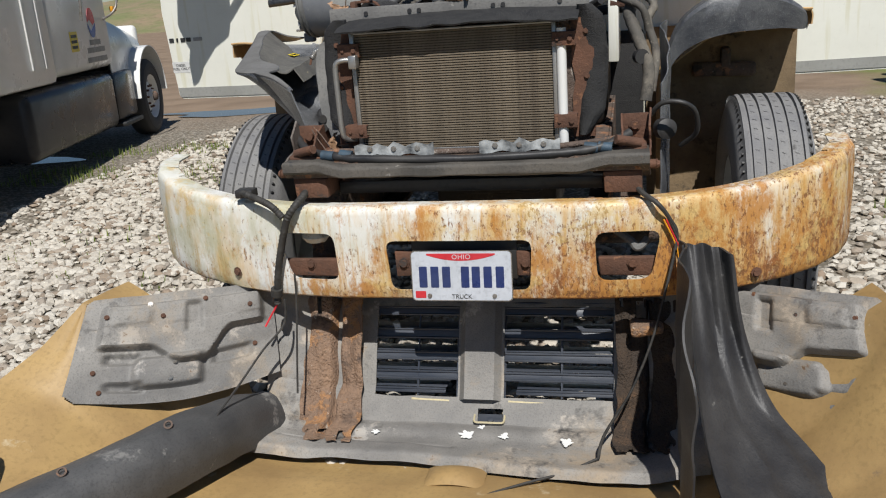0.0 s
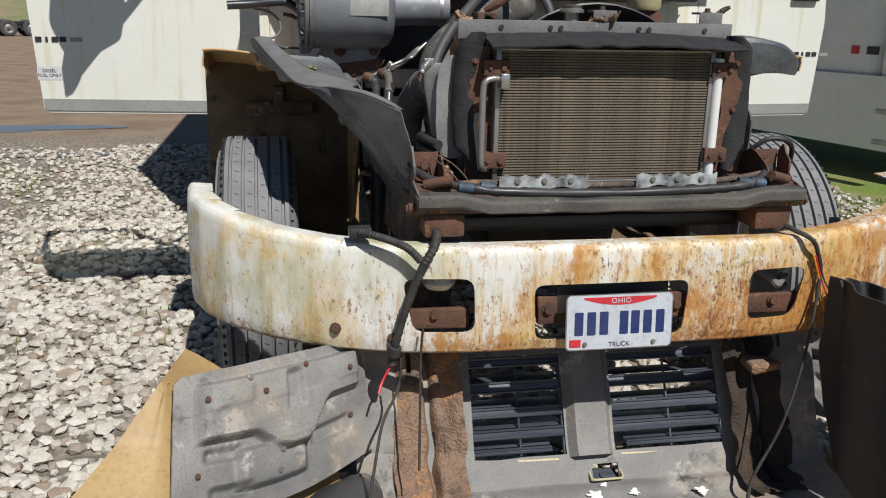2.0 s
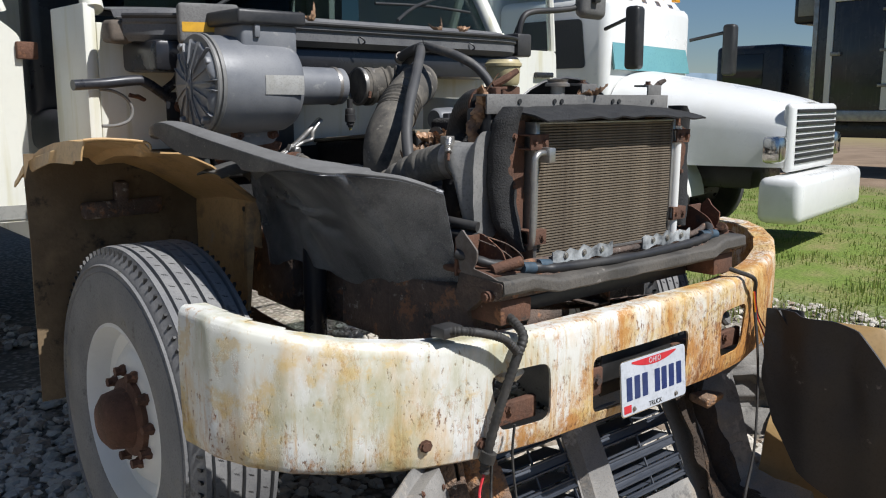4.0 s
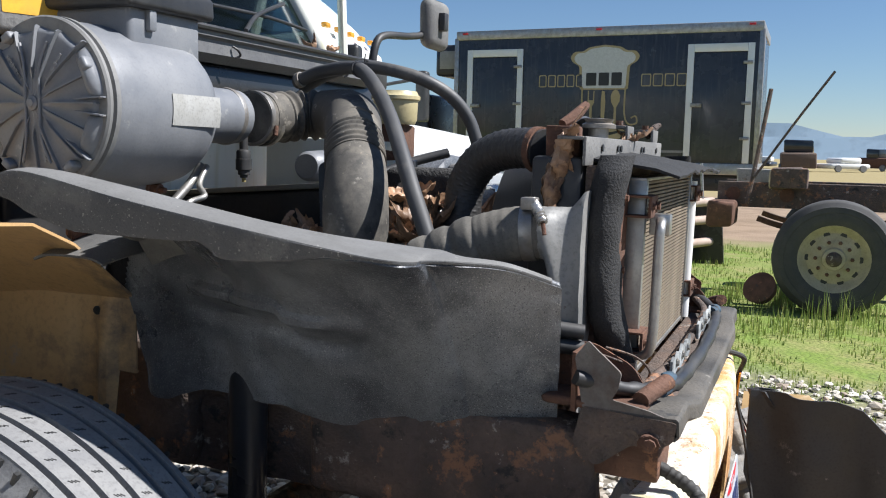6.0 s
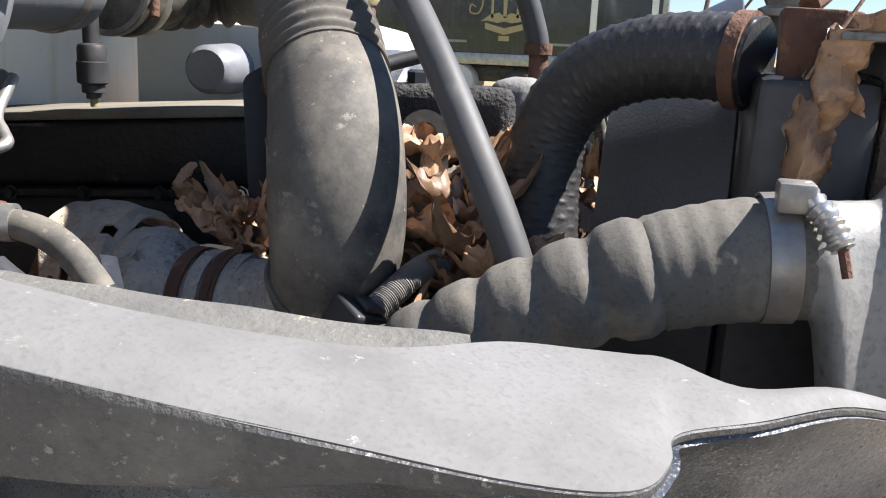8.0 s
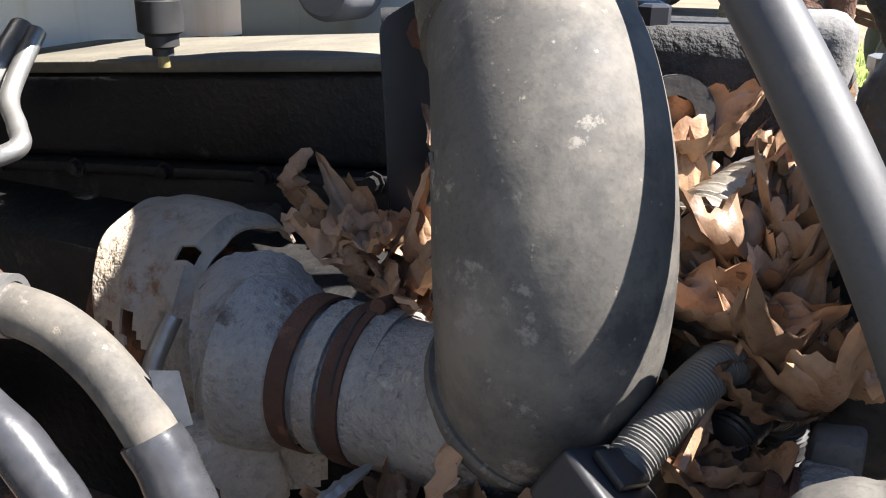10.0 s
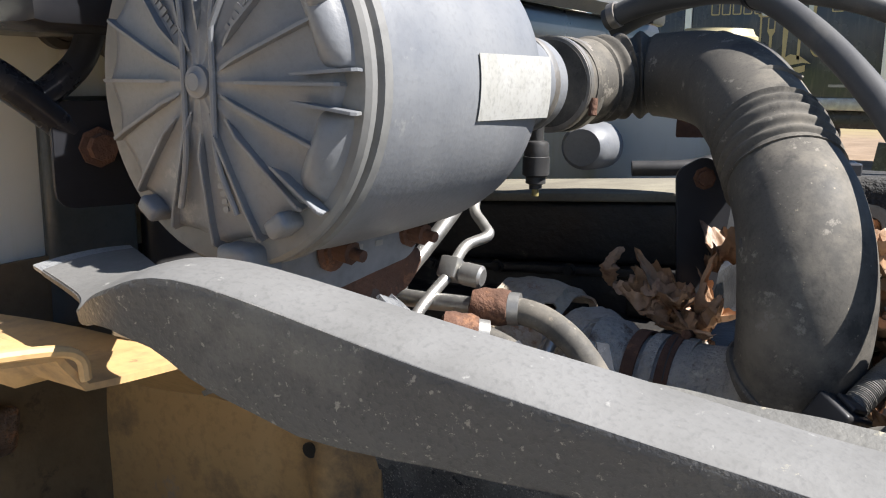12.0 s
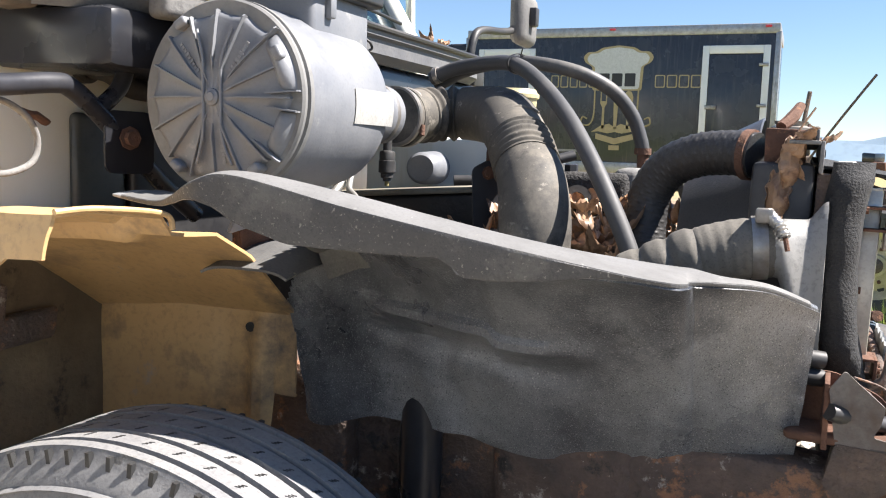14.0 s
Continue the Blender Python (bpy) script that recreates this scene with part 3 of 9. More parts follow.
    for k in range(10):
        a = 2 * math.pi * k / 10
        part("wheel_nut", lathe([(0.019, 0), (0.019, 0.012), (0.014, 0.02), (0.014, 0.035), (0, 0.035)], A @ Matrix.Translation((0.142 * math.cos(a), 0.142 * math.sin(a), d - 0.05)), 6), hub_mat or rust, ob, smooth=20)
    return ob


front_left = wheel("front_wheel", "worn front lorry tyre on a white rusty steel disc", -0.985, 0.99, 0.495, -1, group="front wheels")
front_right = wheel("front_wheel", "worn front lorry tyre on a white rusty steel disc", 1.0, 0.99, 0.50, 1, group="front wheels")


# ---- radiator, condenser and their frame ----
radiator = thing("radiator", "dirty truck radiator and condenser with rusty side brackets", "radiator")
CX0, CX1, CZ0, CZ1, CY = -0.318, 0.279, 1.005, 1.36, 0.15
# near-black core colour carries the shade in the gaps between the tubes
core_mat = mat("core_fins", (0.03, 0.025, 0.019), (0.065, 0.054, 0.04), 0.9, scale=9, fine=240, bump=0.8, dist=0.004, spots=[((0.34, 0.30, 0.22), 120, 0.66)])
fin_mat = mat("fin_metal", (0.24, 0.195, 0.14), (0.13, 0.105, 0.075), 0.7, 0.2, scale=8, fine=90, bump=0.2, spots=[((0.46, 0.40, 0.28), 110, 0.66), ((0.07, 0.05, 0.035), 5, 0.54, 0.15)])
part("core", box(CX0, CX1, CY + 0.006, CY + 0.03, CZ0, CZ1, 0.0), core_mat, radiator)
slat = box(CX0, CX1, CY, CY + 0.008, -0.0021, 0.0021, 0.0)
slat_ob = None
N_SLATS = 47
for k in range(N_SLATS):
    z = CZ0 + 0.004 + (CZ1 - CZ0 - 0.008) * k / (N_SLATS - 1)
    if slat_ob is None:
        slat_ob = part("condenser_tube", slat, fin_mat, radiator, smooth=0)
        slat_ob.location.z = z
    else:
        o = new("condenser_tube", slat_ob.data)
        o.parent, o.location.z = radiator, z
# fin combs between the rows
bm = bmesh.new()
for i in range(150):
    x = CX0 + 0.004 + (CX1 - CX0 - 0.008) * i / 149
    box(x - 0.0004, x + 0.0004, CY + 0.003, CY + 0.007, CZ0, CZ1, 0.0, bm=bm)
tagged(part("fin_comb", bm, fin_mat, radiator, smooth=0), kind="stuff")
for x0, x1 in ((CX0 - 0.016, CX0 - 0.001), (CX1 + 0.001, CX1 + 0.014)):
    part("side_tank", box(x0, x1, CY - 0.004, CY + 0.035, CZ0 - 0.015, CZ1 + 0.005, 0.004), alu, radiator)
part("top_strip", box(CX0 - 0.016, CX1 + 0.014, CY - 0.002, CY + 0.034, CZ1, CZ1 + 0.006, 0.001), alu, radiator)
part("bottom_strip", box(CX0 - 0.016, CX1 + 0.014, CY - 0.002, CY + 0.034, CZ0 - 0.008, CZ0, 0.001), alu, radiator)
part("receiver_tube", tube([(0.307, 0.15, 1.0), (0.307, 0.15, 1.345)], 0.0145, 16), white_paint, radiator, "silver receiver tube")
# rusty side plates with worn outline
for s, x0, x1 in ((-1, -0.405, -0.345), (1, 0.335, 0.40)):
    w = x1 - x0
    out = [(0, 0), (w, 0), (w, 0.35), (0, 0.35), (0, 0.22), (0.006 * s + 0.003, 0.17), (0, 0.12)]
    part("side_plate", rough_up(prism(out, 0.004, Matrix.Translation((x0, 0.175, 1.02)) @ Matrix(((1, 0, 0, 0), (0, 0, 1, 0), (0, 1, 0, 0), (0, 0, 0, 1))), 0.001), 0.0015, 30), rust, radiator)
    for z in (1.07, 1.2, 1.33):
        bolt(radiator, ((x0 + x1) / 2 + 0.01 * s, 0.173, z), (0, -1, 0), 0.006, 0.006)
for x, z in ((-0.335, 1.315), (-0.335, 1.065), (0.315, 1.315), (0.315, 1.075)):
    b = box(x - 0.034, x + 0.034, 0.132, 0.137, z - 0.020, z + 0.020, 0.001)
    box(x - 0.034, x + 0.034, 0.137, 0.175, z + 0.016, z + 0.020, 0.0, bm=b)
    box(x - 0.034, x + 0.034, 0.137, 0.175, z - 0.020, z - 0.016, 0.0, bm=b)
    br = part("bracket", rough_up(b, 0.001, 25), rust, radiator)
    bolt(br, (x + 0.018, 0.132, z), (0, -1, 0), 0.007, 0.007)
    bolt(br, (x - 0.018, 0.132, z), (0, -1, 0), 0.005, 0.005)
part("refrigerant_pipe", tube([(-0.315, 0.125, 1.285), (-0.345, 0.118, 1.289), (-0.368, 0.115, 1.282), (-0.375, 0.115, 1.255), (-0.375, 0.115, 1.15), (-0.374, 0.117, 1.07), (-0.366, 0.13, 1.045), (-0.345, 0.16, 1.038)], 0.0085, 12), alu, radiator, "bent bare aluminium pipe")
part("pipe_fitting", box(-0.33, -0.305, 0.105, 0.14, 1.262, 1.302, 0.004), alu, radiator)


def foam_strip(s):
    """The thick foam seal beside the core, bowed outwards."""
    def fn(u, v):
        z = 1.03 + 0.375 * u
        outer = 0.440 - 0.02 * (2 * u - 1) ** 2 - 0.05 * max(0, 0.18 - u) * 4 - 0.10 * max(0, u - 0.93) * 4
        a = v * 2 * math.pi
        w = (outer - 0.352) / 2
        yy = 0.172 + 0.030 * math.sin(a) + 0.022 * math.sin(u * 3.1) + 0.018 * u
        return Vector((s * (0.352 + w + w * math.cos(a) * 1.0), yy, z))
    bm = bmesh.new()
    n, k = 26, 14
    R = [[bm.verts.new(fn(i / n, j / k)) for j in range(k)] for i in range(n + 1)]
    for i in range(n):
        for j in range(k):
            bm.faces.new((R[i][j], R[i][(j + 1) % k], R[i + 1][(j + 1) % k], R[i + 1][j]))
    bm.faces.new(R[0][::-1])
    bm.faces.new(R[-1])
    return rough_up(bm, 0.004, 28)


part("foam_seal", foam_strip(-1), foam, radiator, "crumbling black foam seal")
part("foam_seal", foam_strip(1), foam, radiator, "crumbling black foam seal")
flap = sheet(lambda u, v: Vector((-0.36 + 0.72 * u, 0.09 + 0.16 * v, 1.372 + 0.03 * v ** 0.7 + 0.010 * math.sin(u * 3.14) - 0.012 * (1 - v) * abs(noise.noise(Vector((u * 7, 0, 2)))) + 0.004 * noise.noise(Vector((u * 12, v * 5, 0))))), 40, 8, 0.005)
part("top_flap", flap, foam, radiator, "torn black rubber flap along the top")
rail = box(-0.42, 0.385, 0.235, 0.241, 1.385, 1.437, 0.002)
box(-0.42, 0.385, 0.241, 0.285, 1.431, 1.437, 0.001, bm=rail)
upper_rail = part("upper_rail", rough_up(rail, 0.0012, 9), dusty_grey, radiator)
for x in (-0.30, -0.16, -0.13, 0.1, 0.13, 0.3):
    part("rail_hole", lathe([(0, 0), (0.007, 0), (0.007, 0.002), (0, 0.002)], axis((x, 0.2335, 1.418), (0, -1, 0)), 12), black_plastic, upper_rail)
part("radiator_body", box(-0.395, 0.395, 0.245, 0.335, 0.99, 1.40, 0.01), black_plastic, radiator)
part("cooler_body", box(-0.385, 0.385, 0.183, 0.242, 1.0, 1.385, 0.004), rust_dark, radiator)
part("filler_neck", lathe([(0.02, 0), (0.02, 0.03), (0.034, 0.03), (0.034, 0.038), (0.026, 0.042), (0.03, 0.05), (0, 0.052)], axis((-0.08, 0.29, 1.43), (0, 0, 1)), 20), steel, radiator)
for x in (0.32, 0.0):
    b = box(x - 0.035, x + 0.035, 0.24, 0.246, 1.435, 1.468, 0.002)
    box(x - 0.035, x + 0.035, 0.246, 0.29, 1.462, 1.468, 0.001, bm=b)
    part("top_bracket", rough_up(b, 0.001, 20), dusty_grey, radiator)
    bolt(radiator, (x, 0.265, 1.468), (0, 0, 1), 0.008, 0.012)
part("bent_tab", tube([(0.33, 0.26, 1.45), (0.36, 0.25, 1.475), (0.375, 0.24, 1.485)], [0.006, 0.009, 0.005], 8), rust_dark, radiator)
hb = box(-0.36, -0.34, 0.262, 0.32, 1.38, 1.455, 0.004)
box(-0.36, -0.30, 0.275, 0.32, 1.448, 1.456, 0.002, bm=hb)
part("hose_bracket", rough_up(hb, 0.004, 22), rust, radiator, "rusty upper hose bracket")
part("broken_arm", tube([(-0.33, 0.30, 1.46), (-0.30, 0.285, 1.478), (-0.265, 0.275, 1.50)], [0.009, 0.011, 0.008], 8), rust, radiator)

# intercooler end tank: the round neck enters high up, the body drops behind the foam
BASE = Matrix()
cooler = thing("intercooler", "grey cast aluminium charge-air cooler tank on the radiator", "intercooler")


def ease_in(u, a=0.30, w=0.65):
    u = min(1.0, max(0.0, (u - a) / w))
    return u * u * (3 - 2 * u)


def tank(u, v):
    a = v * 2 * math.pi
    f = ease_in(u, 0.32, 0.6)
    low = ease_in(u, 0.30, 0.42)
    c, s_ = math.cos(a), math.sin(a)
    top, bot = 1.351 + 0.03 * ease_in(u, 0.7, 0.3), 1.255 - 0.165 * low
    z = (top + bot) / 2 + (top - bot) / 2 * math.copysign(abs(s_) ** (1 - 0.35 * f), s_)
    x = -0.456 + 0.03 * f + (0.048 + 0.004 * f) * math.copysign(abs(c) ** (1 - 0.35 * f), c)
    return Vector((x, 0.345 - 0.10 * u, z))


bm = bmesh.new()
R = [[bm.verts.new(tank(i / 28, j / 40)) for j in range(40)] for i in range(29)]
for i in range(28):
    for j in range(40):
        bm.faces.new((R[i][j], R[i][(j + 1) % 40], R[i + 1][(j + 1) % 40], R[i + 1][j]))
bm.faces.new(R[0])
bm.faces.new(R[-1][::-1])
bmesh.ops.recalc_face_normals(bm, faces=bm.faces)
tank_metal = mat("tank_metal", (0.20, 0.20, 0.195), (0.28, 0.275, 0.26), 0.6, 0.3, scale=9, fine=130, bump=0.25, dist=0.002, spots=[((0.12, 0.10, 0.085), 22, 0.62), ((0.36, 0.35, 0.33), 40, 0.68)])
part("tank", rough_up(bm, 0.0012, 60), tank_metal, cooler)
part("neck_bead", lathe([(0.044, -0.004), (0.0515, -0.002), (0.0515, 0.002), (0.044, 0.004)], axis((-0.456, 0.335, 1.303), (0, 1, 0)), 32, closed=True), tank_metal, cooler)
for z in (1.10, 1.13):
    part("lower_stub", tube([(-0.47, 0.235, z), (-0.50, 0.31, z + 0.01), (-0.505, 0.34, z + 0.012)], 0.014, 14), black_plastic, cooler)
BASE = RIG

# fan shroud
shroud = thing("fan_shroud", "black plastic fan shroud behind the radiator", "fan shroud")
part("shroud_shell", sheet(lambda u, v: (lambda a, r, y: Vector((0.02 + r * math.cos(a) * 1.05, y, 1.16 + r * math.sin(a))))(u * 2 * math.pi, 0.33 - 0.07 * v, 0.34 + 0.12 * v), 40, 4, 0.005), dusty_black, shroud)
for k in range(7):
    a = 2 * math.pi * k / 7
    part("fan_blade", sheet(lambda u, v: Vector((0.02 + (0.05 + 0.19 * u) * math.cos(a + 0.35 * (v - 0.5)), 0.42 + 0.05 * (v - 0.5), 1.16 + (0.05 + 0.19 * u) * math.sin(a + 0.35 * (v - 0.5)))), 4, 3, 0.004), black_plastic, shroud)

# ---- front crossmember, frame horns ----
cross = thing("crossmember", "black scuffed front frame crossmember with rusty ends", "crossmember")
def beam(u, v):
    x = -0.555 + 1.11 * u
    e = min(1.0, max(0.0, (abs(x) - 0.36) / 0.08))
    drop = 0.016 * e
    prof = ((0.145, 0.976), (0.062, 0.978), (0.048, 0.976), (0.043, 0.970), (0.041, 0.946), (0.047, 0.940), (0.13, 0.940))
    t = v * 6
    i = min(int(t), 5)
    f = t - i
    y = prof[i][0] * (1 - f) + prof[i + 1][0] * f
    z = prof[i][1] * (1 - f) + prof[i + 1][1] * f
    return Vector((x, y - 0.012 * (1 - e), z + drop + 0.004 * noise.noise(Vector((x * 9, v * 3, 1)))))
part("beam", sheet(beam, 70, 24, 0.004), mat("beam_paint", (0.055, 0.051, 0.045), (0.10, 0.09, 0.077), 0.7, scale=9, fine=150, bump=0.4, spots=[((0.16, 0.085, 0.045), 14, 0.64), ((0.26, 0.24, 0.21), 10, 0.66), ((0.035, 0.035, 0.035), 7, 0.62)]), cross, "scuffed black front beam")
part("beam_core", box(-0.54, 0.54, 0.07, 0.15, 0.935, 0.985, 0.004), rust_dark, cross)
for s in (-1, 1):
    x0, x1 = (0.425 * s, 0.535 * s)
    h = box(min(x0, x1), max(x0, x1), 0.07, 0.5, 0.87, 0.935, 0.006)
    part("frame_horn", rough_up(h, 0.003, 18), rust, cross, "rusty frame horn")
    g = prism(slanted([(0.046, 0.987), (0.089, 0.999), (0.143, 1.006), (0.135, 1.026), (0.133, 1.055), (0.165, 1.08), (0.183, 1.101), (0.203, 1.074), (0.19, 0.99), (0.18, 0.975), (0.06, 0.972)], 0.006), 0.006, Matrix(((0, 0, 1, 0.555 * s), (1, 0, 0, 0), (0, 1, 0, 0), (0, 0, 0, 1))), 0.001)
    part("end_bracket", rough_up(g, 0.005, 22), mat("scaled_steel", (0.17, 0.155, 0.14), (0.10, 0.075, 0.06), 0.8, scale=18, fine=120, bump=0.5, spots=[((0.2, 0.09, 0.04), 16, 0.6)]) if s < 0 else rust, cross)
    g2 = prism(slanted([(0.09, 0.985), (0.28, 0.985), (0.26, 1.06), (0.2, 1.085), (0.13, 1.05)], 0.02), 0.005, Matrix(((0, 0, 1, 0.475 * s), (1, 0, 0, 0), (0, 1, 0, 0), (0, 0, 0, 1))), 0.001)
    part("inner_bracket", rough_up(g2, 0.004, 22), rust, cross)
    knuckle = prism(slanted([(0.046, 0.987), (0.19, 0.99), (0.20, 0.93), (0.187, 0.905), (0.16, 0.893), (0.11, 0.937), (0.076, 0.937), (0.05, 0.955)], 0.008), 0.03, Matrix(((0, 0, 1, 0.555 * s - 0.012 * s - 0.015), (1, 0, 0, 0), (0, 1, 0, 0), (0, 0, 0, 1))), 0.003)
    part("end_knuckle", rough_up(knuckle, 0.006, 26), rust_dark, cross, "rust-scaled bracket knuckle")
    part("cross_tube", tube([(0.53 * s, 0.104, 1.008), (0.495 * s, 0.09, 1.018), (0.46 * s, 0.075, 1.027)], 0.014, 12), rust, cross)
    part("bracket_web", rough_up(box(min(0.475 * s, 0.555 * s), max(0.475 * s, 0.555 * s), 0.2, 0.207, 0.98, 1.08, 0.001), 0.004, 20), rust, cross)
    part("shackle_tube", tube([(0.43 * s, 0.085, 0.95), (0.575 * s, 0.085, 0.95)], 0.014, 16), rust, cross)
    bolt(cross, (0.575 * s, 0.08, 0.951), (s, 0, 0), 0.010, 0.009)
    part("rust_flake", rough_up(box(min(0.43 * s, 0.55 * s), max(0.43 * s, 0.55 * s), 0.09, 0.25, 0.982, 1.0, 0.006, 3), 0.009, 40), rust, cross)
    bolt(cross, (0.515 * s, 0.196, 1.045), (0, -1, 0), 0.012, 0.012)

harness = thing("wiring_harness", "taped black wiring harness along the crossmember", "wiring harness")
part("loom", tube([(-0.56, 0.2, 1.04), (-0.5, 0.13, 1.015), (-0.4, 0.09, 1.0), (-0.3, 0.075, 0.992), (0, 0.07, 0.985), (0.3, 0.075, 0.992), (0.42, 0.09, 1.005), (0.5, 0.15, 1.03)], 0.0125, 12, rad=lambda u, a: 1 + 0.12 * math.sin(u * 140) + 0.1 * noise.noise(Vector((u * 30, a, 0)))), black_plastic, harness)
part("hard_pipe", tube([(-0.5, 0.12, 0.998), (-0.38, 0.105, 1.012), (-0.2, 0.10, 1.003), (0.2, 0.10, 1.003), (0.36, 0.105, 1.012), (0.48, 0.14, 1.02)], 0.009, 10), rust_dark, harness)
for x in (-0.42, -0.36, 0.39, 0.43):
    part("tape", tube([(x - 0.02, 0.092, 1.004), (x + 0.02, 0.088, 1.0)], 0.0155, 12), blue_wrap, harness)
for x0, x1 in ((-0.33, -0.08), (0.06, 0.30)):
    n = 14
    out = [(x0 + (x1 - x0) * k / n, 1.030 + 0.006 * math.sin(k * 1.9) + (0.006 if k % 5 == 2 else 0)) for k in range(n + 1)] + [(x1 - (x1 - x0) * k / n, 0.998 - 0.005 * math.sin(k * 1.1)) for k in range(n + 1)]
    lk = part("clip_strip", prism(out, 0.005, Matrix.Translation((0, 0.085, 0)) @ Matrix(((1, 0, 0, 0), (0, 0, 1, 0), (0, 1, 0, 0), (0, 0, 0, 1))), 0.001), mat("clip_strip_paint", (0.5, 0.52, 0.52), (0.05, 0.055, 0.06), 0.6, scale=16, bump=0.2), harness, "white and black plastic mounting strip")
    for k in range(3):
        x = x0 + (x1 - x0) * (0.2 + 0.3 * k)
        bolt(lk, (x, 0.084, 1.018), (0, -1, 0), 0.006, 0.004, steel)
part("loose_wires", tube([(-0.50, 0.18, 1.07), (-0.47, 0.14, 1.05), (-0.44, 0.12, 1.02), (-0.43, 0.13, 0.99)], 0.002, 6), rust_dark, harness)
part("loose_wires", tube([(-0.49, 0.17, 1.08), (-0.45, 0.13, 1.06), (-0.42, 0.11, 1.03), (-0.40, 0.12, 1.0)], 0.002, 6), rust_dark, harness)

# ---- cords that tie the bumper ----
cord_mat = mat("cord", (0.022, 0.021, 0.02), (0.05, 0.047, 0.042), 0.7, scale=40, bump=0.5)
cord = thing("tie_cord", "black corrugated cable looped over the bumper", "cord", group="bumper ties")
part("cable", tube([(-0.50, 0.10, 0.90), (-0.505, 0.05, 0.88), (-0.52, 0.012, 0.858), (-0.545, 0.005, 0.82), (-0.575, 0.012, 0.74), (-0.60, 0.02, 0.66), (-0.62, 0.028, 0.57), (-0.625, 0.03, 0.53)], 0.0115, 10, n=14, rad=lambda u, a: 1 + 0.10 * math.sin(u * 260)), cord_mat, cord)
part("cable_loop", tube([(-0.70, 0.12, 0.885), (-0.715, 0.075, 0.893), (-0.69, 0.045, 0.895), (-0.64, 0.022, 0.885), (-0.59, 0.005, 0.865), (-0.555, 0.0, 0.83)], 0.0105, 10, n=14, rad=lambda u, a: 1 + 0.10 * math.sin(u * 180)), cord_mat, cord)
part("connector", box(-0.735, -0.675, 0.055, 0.10, 0.878, 0.905, 0.004), black_plastic, cord)
part("wrap", tube([(-0.618, 0.022, 0.585), (-0.623, 0.026, 0.56)], 0.019, 12), cord_mat, cord)
part("thin_cord", tube([(-0.60, 0.03, 0.545), (-0.61, 0.02, 0.46), (-0.66, -0.05, 0.40), (-0.70, -0.18, 0.33), (-0.74, -0.32, 0.27), (-0.78, -0.47, 0.235), (-0.95, -0.62, 0.25)], 0.004, 6), cord_mat, cord)
part("thin_cord", tube([(-0.545, 0.01, 0.64), (-0.55, 0.01, 0.55), (-0.555, -0.02, 0.40), (-0.56, -0.05, 0.25)], 0.0035, 6), cord_mat, cord)
part("red_wire", tube([(-0.625, 0.03, 0.53), (-0.65, 0.02, 0.49), (-0.665, 0.0, 0.46)], 0.0035, 6), red_ink, cord)
cord2 = thing("tie_cord", "black cord and loose coloured wires tied over the bumper", "cord", group="bumper ties")
part("cable", tube([(0.50, 0.14, 0.90), (0.53, 0.06, 0.875), (0.575, 0.018, 0.85), (0.61, 0.028, 0.80), (0.63, 0.035, 0.74), (0.60, 0.0, 0.60), (0.56, -0.03, 0.45), (0.50, -0.06, 0.30), (0.42, -0.08, 0.16), (0.40, -0.10, 0.09)], [0.008, 0.008, 0.007, 0.006, 0.006, 0.004, 0.004, 0.004, 0.005, 0.006], 8, n=10), cord_mat, cord2)
for dx, m_ in ((0.0, red_ink), (0.008, cord_mat), (-0.007, amber)):
    part("wire", tube([(0.60 + dx, 0.025, 0.80), (0.635 + dx, 0.03, 0.72), (0.66 + dx * 3, 0.02, 0.66), (0.68 + dx * 4, 0.0, 0.60 + dx)], 0.0025, 6), m_, cord2)
part("cord_tail", tube([(0.40, -0.10, 0.09), (0.30, -0.16, 0.075), (0.18, -0.22, 0.07), (0.06, -0.30, 0.07), (-0.05, -0.42, 0.07)], 0.004, 6), cord_mat, cord2)

# ---- what shows inside the bumper's openings ----
for s in (-1, 1):
    tow = thing("fog_lamp_mount", "rusty fog lamp mount inside the bumper opening", "lamp mount", group="lamp mounts")
    b = box(s * 0.505 - 0.10, s * 0.505 + 0.10, 0.062, 0.085, 0.612, 0.672, 0.006, 3)
    part("mount_plate", rough_up(b, 0.006, 25), rust, tow)
    part("back_plate", box(s * 0.505 - 0.10, s * 0.505 + 0.10, 0.085, 0.24, 0.606, 0.612, 0.002), rust_dark, tow)
    bolt(tow, (s * 0.505, 0.062, 0.655), (0, -1, 0), 0.011, 0.01)
    if s < 0:
        part("tow_eye", lathe([(0, -0.02), (0.025, -0.018), (0.036, 0), (0.025, 0.018), (0, 0.02)], axis((-0.49, 0.085, 0.742), (0, 0, 1)) @ Matrix.Diagonal((1.3, 1, 1, 1)), 20), bumper_paint, tow)
    else:
        part("torn_wire", tube([(0.45, 0.10, 0.75), (0.50, 0.08, 0.72), (0.52, 0.07, 0.70), (0.55, 0.09, 0.72)], 0.012, 8), dusty_grey, tow)
holder = thing("plate_holder", "black dealer plate holder with a worn line of lettering", "plate holder")
part("holder_plate", box(-0.165, 0.165, 0.045, 0.05, 0.61, 0.755, 0.003), ink_black, holder)
for cx, w in ((-0.12, 0.03), (-0.005, 0.10), (0.115, 0.03)):
    part("lettering_bar", prism(rounded(w, 0.008, 0.001), 0.001, facing((cx, 0.0449, 0.738), (0, -1, 0))), label_white, holder)
